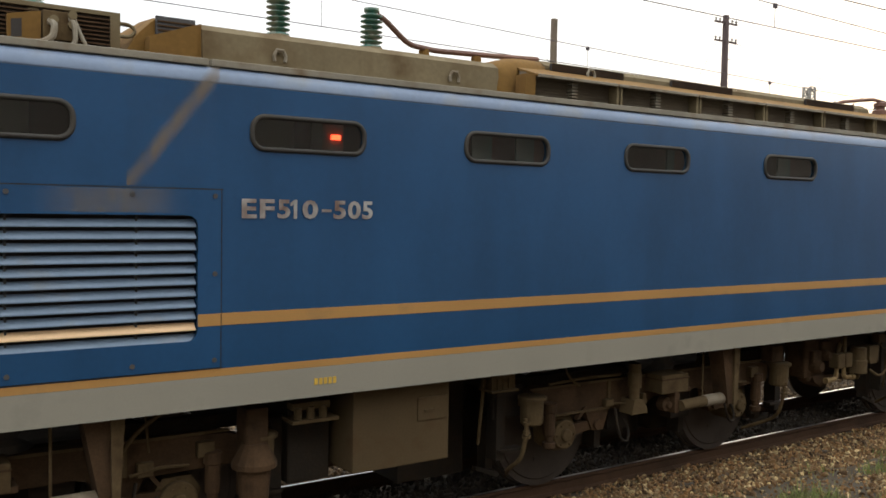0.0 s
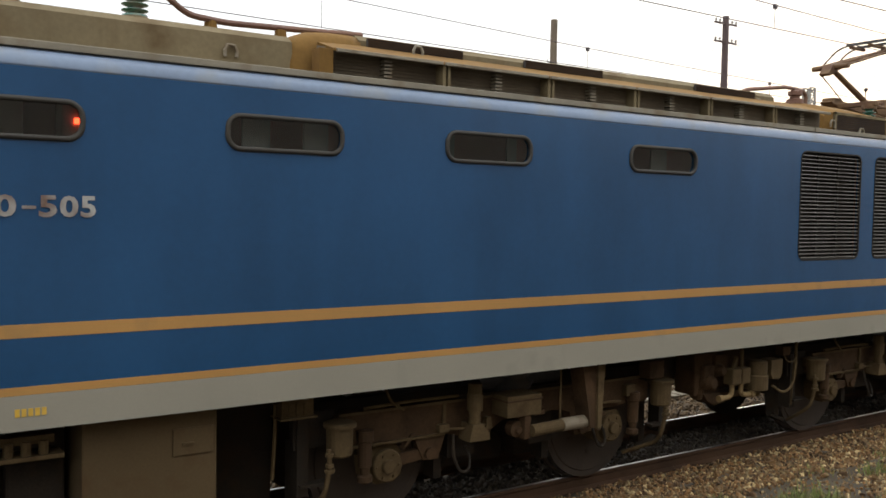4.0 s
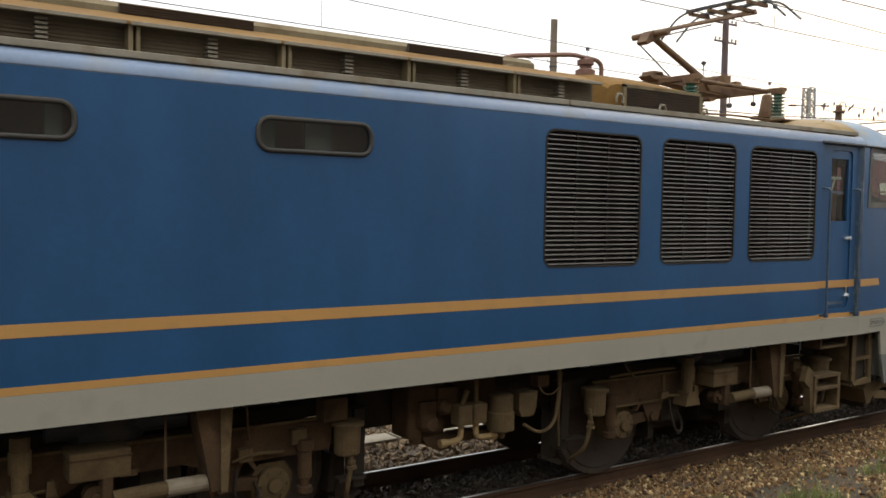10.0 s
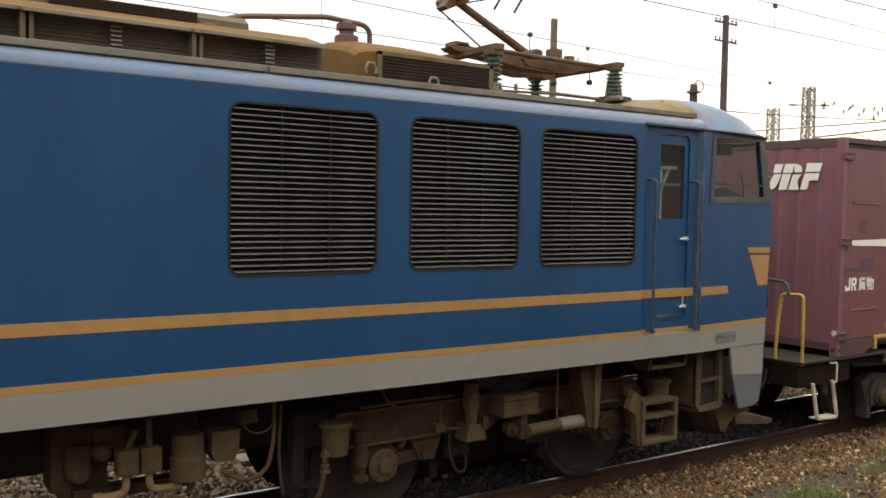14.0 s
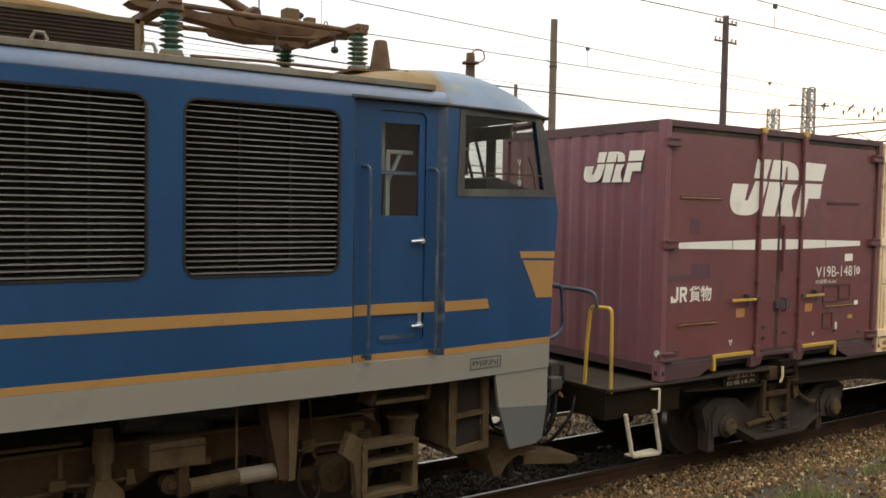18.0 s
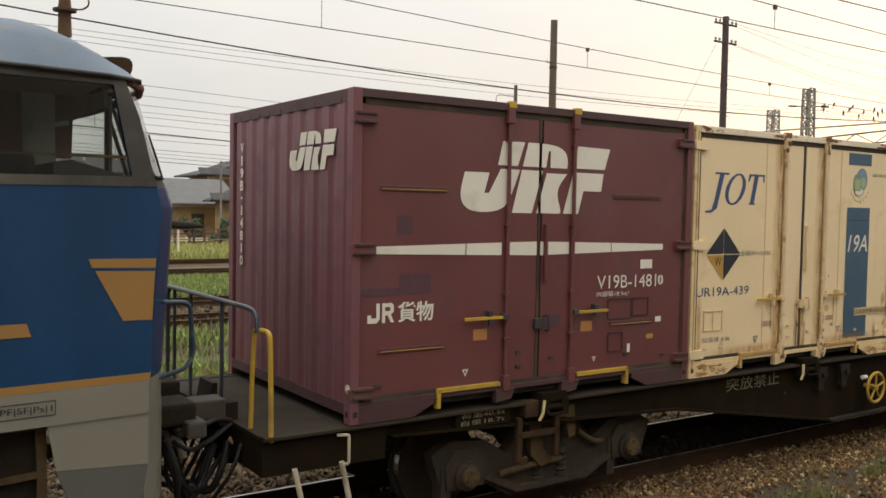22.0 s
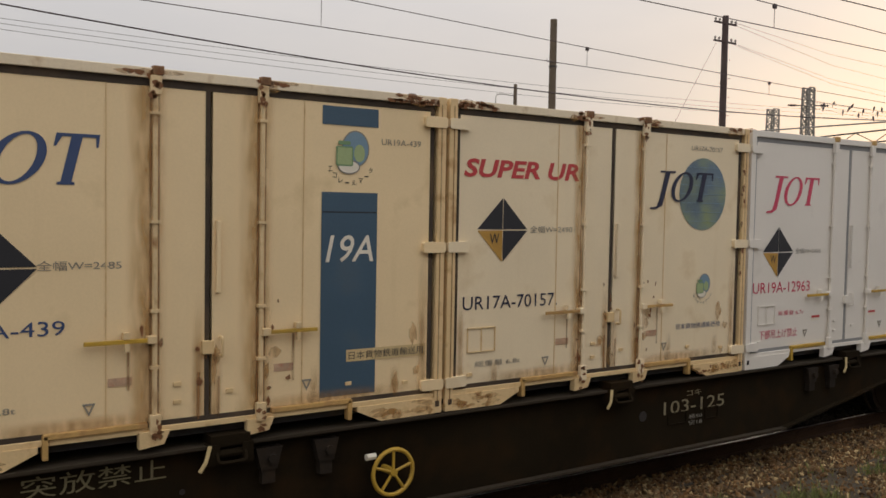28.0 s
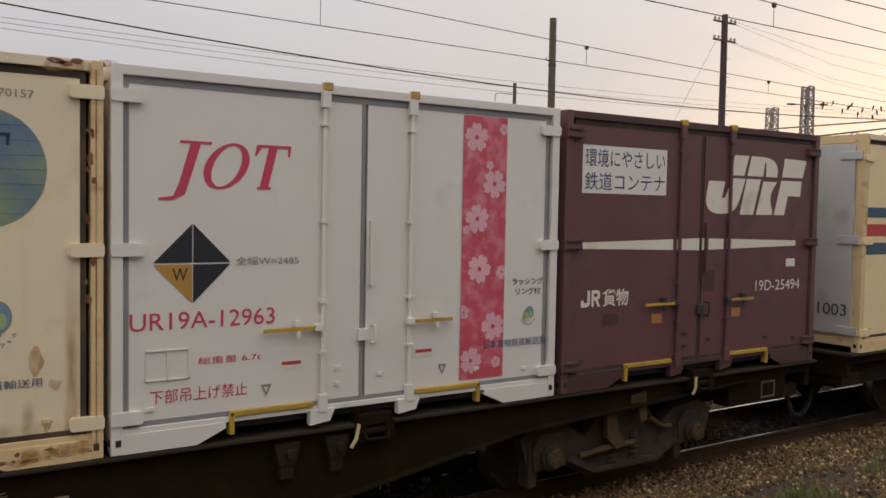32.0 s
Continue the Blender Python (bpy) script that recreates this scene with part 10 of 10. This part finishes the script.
part("light", box(B(), 12.35, 12.55, 65.93, 65.998, 4.0, 4.1), PRINT_WHITE, annex, "white wall lamp under the eave")
porch = thing("porch", 10.5, 59, -0.35, "low porch with a glossy dark tiled roof", "porch")
part("roof", prism(B(), [(57.4, 1.78), (61.5, 2.75), (61.5, 2.85), (57.4, 1.88)], 9.75, 11.45, "x"), TILE_DARK, porch)
part("gable_end", prism(B(), [(58.2, 1.80), (61.5, 1.80), (61.5, 2.72)], 11.40, 11.46, "x"), EAVE_WOOD, porch)
post = part("post", box(B(), 10.0, 10.12, 58.0, 58.12, -0.35, 1.9), TAN_WALL, porch)
again(post, 0.62)
again(post, 1.25)
part("wall", box(B(), 9.9, 11.4, 60.5, 60.6, -0.35, 2.0), TAN_WALL, porch)
GREY_WALL = surface("grey_boarding", (0.17, 0.165, 0.165), 0.8, vary=0.15)
hs = thing("house", 13, 82, -0.35, "grey-boarded neighbouring house with a pale grey roof", "house", "neighbouring houses")
part("wall", box(B(), 12.5, 15.2, 80, 86, -0.35, 3.9), GREY_WALL, hs)
part("roof", prism(B(), [(12.2, 3.55), (15.4, 4.75), (15.4, 4.9), (12.2, 3.7)], 79.6, 86.4), surface("pale_grey_tile", (0.20, 0.205, 0.20), 0.6, vary=0.12), hs)
part("shed", box(B(), 11.6, 12.45, 80, 83, -0.35, 3.2), GREY_WALL, hs)
hs = thing("house", 8, 68, -0.35, "tall orange neighbouring house with a dark eave", "house", "neighbouring houses")
part("wall", box(B(), 5.5, 9.88, 66, 72, -0.35, 5.7), ORANGE_WALL, hs)
part("roof", prism(B(), [(65.5, 5.68), (69, 7.2), (72.5, 5.68), (72.5, 5.85), (69, 7.4), (65.5, 5.85)], 5.2, 10.35, "x"), TILE_DARK, hs)
window_at(hs, 6.6, 8.2, 3.4, 4.5, 66, 2, EAVE_WOOD, INSIDE_GREY)
part("sign", box(B(), 9.2, 9.75, 65.93, 65.99, 1.55, 2.1), PRINT_WHITE, hs, "small white board on the wall")

# the second house, with its ridge towards the yard, and the warehouse between
villa = thing("house", 30, 70, -0.35, "tan house with two dark hipped gables facing the yard", "house")
part("wall", box(B(), 27.2, 35.4, HY + 8.8, HY + 14, -0.35, 5.45), TAN_WALL, villa)
part("upper_band", box(B(), 27.1, 35.5, HY + 8.7, HY + 8.798, 4.94, 5.2), FAR_WALL, villa, "pale plaster band under the eave")
for name_, xm, half, y0, y1, eave, top, glen in (("upper_roof", 31.0, 5.0, HY + 8, HY + 15, 5.30, 6.89, 1.28), ("lower_roof", 25.85, 3.0, HY - 4, HY - 2.4, 2.98, 4.40, 1.25)):
    rf = part(name_, prism(B(), [(xm - half, eave), (xm - half * 0.45, eave + (top - eave) * 0.45), (xm, top), (xm + half * 0.45, eave + (top - eave) * 0.45), (xm + half, eave), (xm + half, eave - 0.13), (xm, eave - 0.05), (xm - half, eave - 0.13)], y0, y1), TILE_DARK, villa, "dark tiled gable roof facing the yard")
    part("gable_panel", prism(B(), [(xm - glen, eave + (top - eave) * 0.42), (xm + glen, eave + (top - eave) * 0.42), (xm, eave + (top - eave) * 0.80)], y0 - 0.03, y0 - 0.004), FAR_WALL, rf, "pale plaster gable panel")
    part("pent_roof", prism(B(), [(y0 - 0.75, eave - 0.05), (y0 - 0.034, eave + (top - eave) * 0.33), (y0 - 0.034, eave + (top - eave) * 0.40), (y0 - 0.75, eave + 0.06)], xm - half, xm + half, "x"), TILE_DARK, rf)
    for k in (-1, 1):
        part("barge_board", prism(B(), [(xm, top + 0.05), (xm + k * half * 0.5, eave + (top - eave) * 0.46), (xm + k * half * 0.5, eave + (top - eave) * 0.34), (xm, top - 0.16)], y0 - 0.10, y0 - 0.035), TILE, rf)
    part("ridge_tile", box(B(), xm - 0.18, xm + 0.18, y0 - 0.12, y0 + 0.4, top, top + 0.24, 0.04), TILE_DARK, rf)
part("front_wall", box(B(), 23.6, 28.4, HY - 3.3, HY - 3.1, -0.35, 2.9), TAN_WALL, villa, "boarded tan front wall")
window_at(villa, 32.3, 33.5, 3.85, 4.8, HY + 8.8, 2, EAVE_WOOD, PRINT_WHITE, "pale paper window in a dark frame")
window_at(villa, 25.6, 27.0, 0.5, 1.9, HY - 3.3, 3, EAVE_WOOD, INSIDE_GREY)
barn = thing("warehouse", 23.5, 65, -0.35, "low tan warehouse under a broad grey roof", "warehouse")
part("wall", box(B(), 20.9, 26.2, 61.4, 61.6, -0.35, 2.62), TAN_WALL, barn)
part("roof", prism(B(), [(60.5, 2.58), (65, 4.58), (69.5, 2.58), (69.5, 2.73), (65, 4.74), (60.5, 2.73)], 20.7, 26.4, "x"), surface("grey_sheet_roof", (0.15, 0.145, 0.14), 0.75, vary=0.08, specular=0.15), barn, "broad grey sheet roof")
part("gutter", box(B(), 20.7, 26.4, 60.42, 60.498, 2.54, 2.66), EAVE_WOOD, barn)
part("fascia", box(B(), 20.9, 26.2, 61.30, 61.396, 2.42, 2.56), CREAM_PALE, barn)
part("door", box(B(), 22.6, 23.6, 61.36, 61.397, -0.3, 1.9), EAVE_WOOD, barn)
cover = thing("covered_boat", 17.9, 48.5, -0.25, "black tarpaulin cover on a stand behind the fence", "tarpaulin")
part("cover", lathe(B(), (15.9, 48.5, 1.42), (19.2, 48.5, 1.24), [(0, 0.04), (0.12, 0.18), (0.35, 0.26), (0.65, 0.24), (0.88, 0.14), (1, 0.04)], 14), RUBBER, cover, smooth=True)
bm = B()
for x in (16.6, 18.5):
    box(bm, x - 0.04, x + 0.04, 48.4, 48.6, -0.25, 1.2)
pieces("stand_leg", bm, WOODPOLE, cover)


def shrub(x, y, r, h, count, seed, label):
    """A low bush: short stems under a ragged crown of small leaves."""
    ob = thing("shrub", x, y, -0.3, label, "shrub")
    rng = random.Random(seed)
    bm = B()
    for k in range(5):
        rod(bm, (x + rng.uniform(-0.1, 0.1), y, -0.3), (x + rng.uniform(-r, r) * 0.6, y + rng.uniform(-r, r) * 0.6, h * 0.6), 0.05, 5, 0.015)
    part("stem", bm, WOODPOLE, ob)
    vs, fs = [], []
    blobs = [(rng.uniform(-r, r) * 0.7, rng.uniform(-r, r) * 0.7, rng.uniform(0.15, 0.85) * h, rng.uniform(0.3, 0.55) * r) for _ in range(9)]
    for k in range(count):
        bx, by, bz, br = blobs[k % 9]
        d = Vector((rng.gauss(0, 1), rng.gauss(0, 1), rng.gauss(0, 1))).normalized() * br * rng.uniform(0.6, 1.1)
        c = Vector((x + bx, y + by, bz)) + d
        u = Vector((rng.gauss(0, 1), rng.gauss(0, 1), rng.gauss(0, 1))).normalized() * 0.13
        v = u.orthogonal().normalized() * 0.06
        i = len(vs)
        vs += [c - u, c + v, c + u, c - v]
        fs.append((i, i + 1, i + 2, i + 3))
    me = bpy.data.meshes.new("crown")
    me.from_pydata(vs, [], fs)
    me.materials.append(LEAF)
    crown = new("crown", me)
    crown.parent = ob
    crown.location = -BASE[ob.name]
    tagged(crown, kind="stuff")
    return ob


shrub(9.2, 56, 0.9, 2.4, 1500, 3, "dark green bush beside the porch")
shrub(20.1, 54, 0.7, 1.9, 900, 4, "dark green bush before the warehouse")
shrub(22.2, 54, 0.7, 1.7, 900, 5, "ragged green bush before the warehouse")
pole(23.0, 56, 5.85, 0.08, CONCRETE, "thin pale pole before the warehouse")
# boards and posts before the second house
notice = thing("notice_board", 24.1, 54, -0.3, "white notice board with a yellow head on two posts", "notice board")
for x in (23.82, 24.5):
    part("post", box(B(), x - 0.07, x + 0.07, 53.96, 54.04, -0.3, 2.35), PRINT_WHITE, notice)
part("board", box(B(), 23.72, 24.43, 53.9, 53.955, 1.05, 1.55), PRINT_WHITE, notice)
part("board_head", box(B(), 23.72, 24.43, 53.9, 53.955, 1.56, 2.0), YELLOW, notice, "yellow head of the board")
part("brace", rod(B(), (24.6, 54, 0.9), (25.3, 54, -0.1), 0.05, 6), PRINT_WHITE, notice)
mk = thing("marker_post", 25.25, 54, -0.3, "white post before the second house", "post")
part("shaft", box(B(), 25.18, 25.32, 53.95, 54.05, -0.3, 2.3), PRINT_WHITE, mk)
mk = thing("marker_post", 25.85, 54, -0.3, "white post with a flared head", "post")
part("shaft", box(B(), 25.79, 25.91, 53.95, 54.05, -0.3, 1.9), PRINT_WHITE, mk)
part("head", prism(B(), [(25.58, 2.7), (26.12, 2.7), (25.91, 1.9), (25.79, 1.9)], 53.95, 54.05), PRINT_WHITE, mk)
guard = thing("guard_rail", 14, 53, -0.3, "pale guard rail along the lane behind the fence", "guard rail")
part("beam", box(B(), 3, 21, 53, 53.06, 0.12, 0.34), CREAM_PALE, guard)
post = part("post", rod(B(), (3.5, 53.1, -0.3), (3.5, 53.1, 0.42), 0.06, 8), CREAM_PALE, guard)
for k in range(1, 9):
    again(post, k * 2.0)
mk = thing("marker_post", 14.82, 40, -0.25, "short white marker post in the grass", "post")
part("shaft", rod(B(), (14.82, 40, -0.25), (14.82, 40, 1.27), 0.05, 8), PRINT_WHITE, mk)
fence = thing("fence", 14, 50, -0.25, "old brown sleeper fence with two rails", "fence")
FENCE = surface("old_fence", (0.13, 0.075, 0.055), 0.9, vary=0.2)
post = part("post", box(B(), 2.0, 2.12, 49.95, 50.05, -0.25, 1.05), FENCE, fence)
for k in range(1, 30):
    again(post, k * 0.98)
for z in (1.0, 0.72, 0.35):
    part("rail", box(B(), 2, 31, 49.93, 49.97, z - 0.04, z + 0.04), FENCE if z > 0.4 else CONCRETE, fence)
for x in (11.11, 13.08, 10.2):
    cn = thing("traffic_cone", x, 50.8, -0.25, "orange traffic cone behind the fence", "cone", "cones by the fence")
    part("cone", rod(B(), (x, 50.8, -0.2), (x, 50.8, 0.65), 0.2, 12, 0.04), surface("cone_orange", (0.55, 0.12, 0.05), 0.6) if "cone_orange" not in bpy.data.materials else bpy.data.materials["cone_orange"], cn)
    part("base", box(B(), x - 0.25, x + 0.25, 50.55, 51.05, -0.25, -0.2), DARK, cn)
mk = thing("marker_post", 15.36, 50, -0.25, "thin cream marker post by the fence", "post")
part("shaft", rod(B(), (15.36, 49.8, -0.25), (15.36, 49.8, 2.7), 0.05, 8), PRINT_WHITE, mk)
part("sign", box(B(), 15.26, 15.46, 49.72, 49.76, 2.3, 2.6), YELLOW, mk)
mk = thing("marker_post", 11.9, 40, -0.25, "short white marker post in the grass", "post")
part("shaft", rod(B(), (11.9, 40, -0.25), (11.9, 40, 1.3), 0.05, 8), PRINT_WHITE, mk)
# far belt of trees and roofs along the horizon
rng = random.Random(9)
bm = B()
for k in range(60):
    x = -40 + k * 5 + rng.uniform(-2, 2)
    y = rng.uniform(95, 120)
    h = rng.uniform(2.2, 4.2)
    prism(bm, [(x - rng.uniform(2, 5), -0.4), (x + rng.uniform(2, 5), -0.4), (x + 3, h), (x, h + rng.uniform(0.4, 1.4)), (x - 3, h)], y, y + 6)
far = part("backdrop", bm, surface("far_roofs", (0.20, 0.215, 0.215), 0.9, vary=0.3, island=0.3), None)
tagged(far, "distant roofs of the town", "backdrop", kind="structure")

# ---- how the train rolls ----
def motions():
    steps = [k * 0.5 for k in range(65)]
    fine = [k * 0.25 for k in range(129)]
    for ob in (loco, wagon, wagon_two, *CONTAINERS):
        p = ob.location.copy()
        turn = 180 if ob is wagon_two else 0
        walk(ob, [(t, pose(p.x - rolled(t), p.y, p.z, 0, 0, turn)) for t in steps])
    for owner, sign in ((loco, 1), (wagon, 1), (wagon_two, -1)):
        for w in owner.children:
            if w.name.startswith("wheelset"):
                p = w.location.copy()
                walk(w, [(t, pose(p.x, p.y, p.z, 0, -sign * math.degrees(rolled(t) / p.z), 0)) for t in fine])


motions()
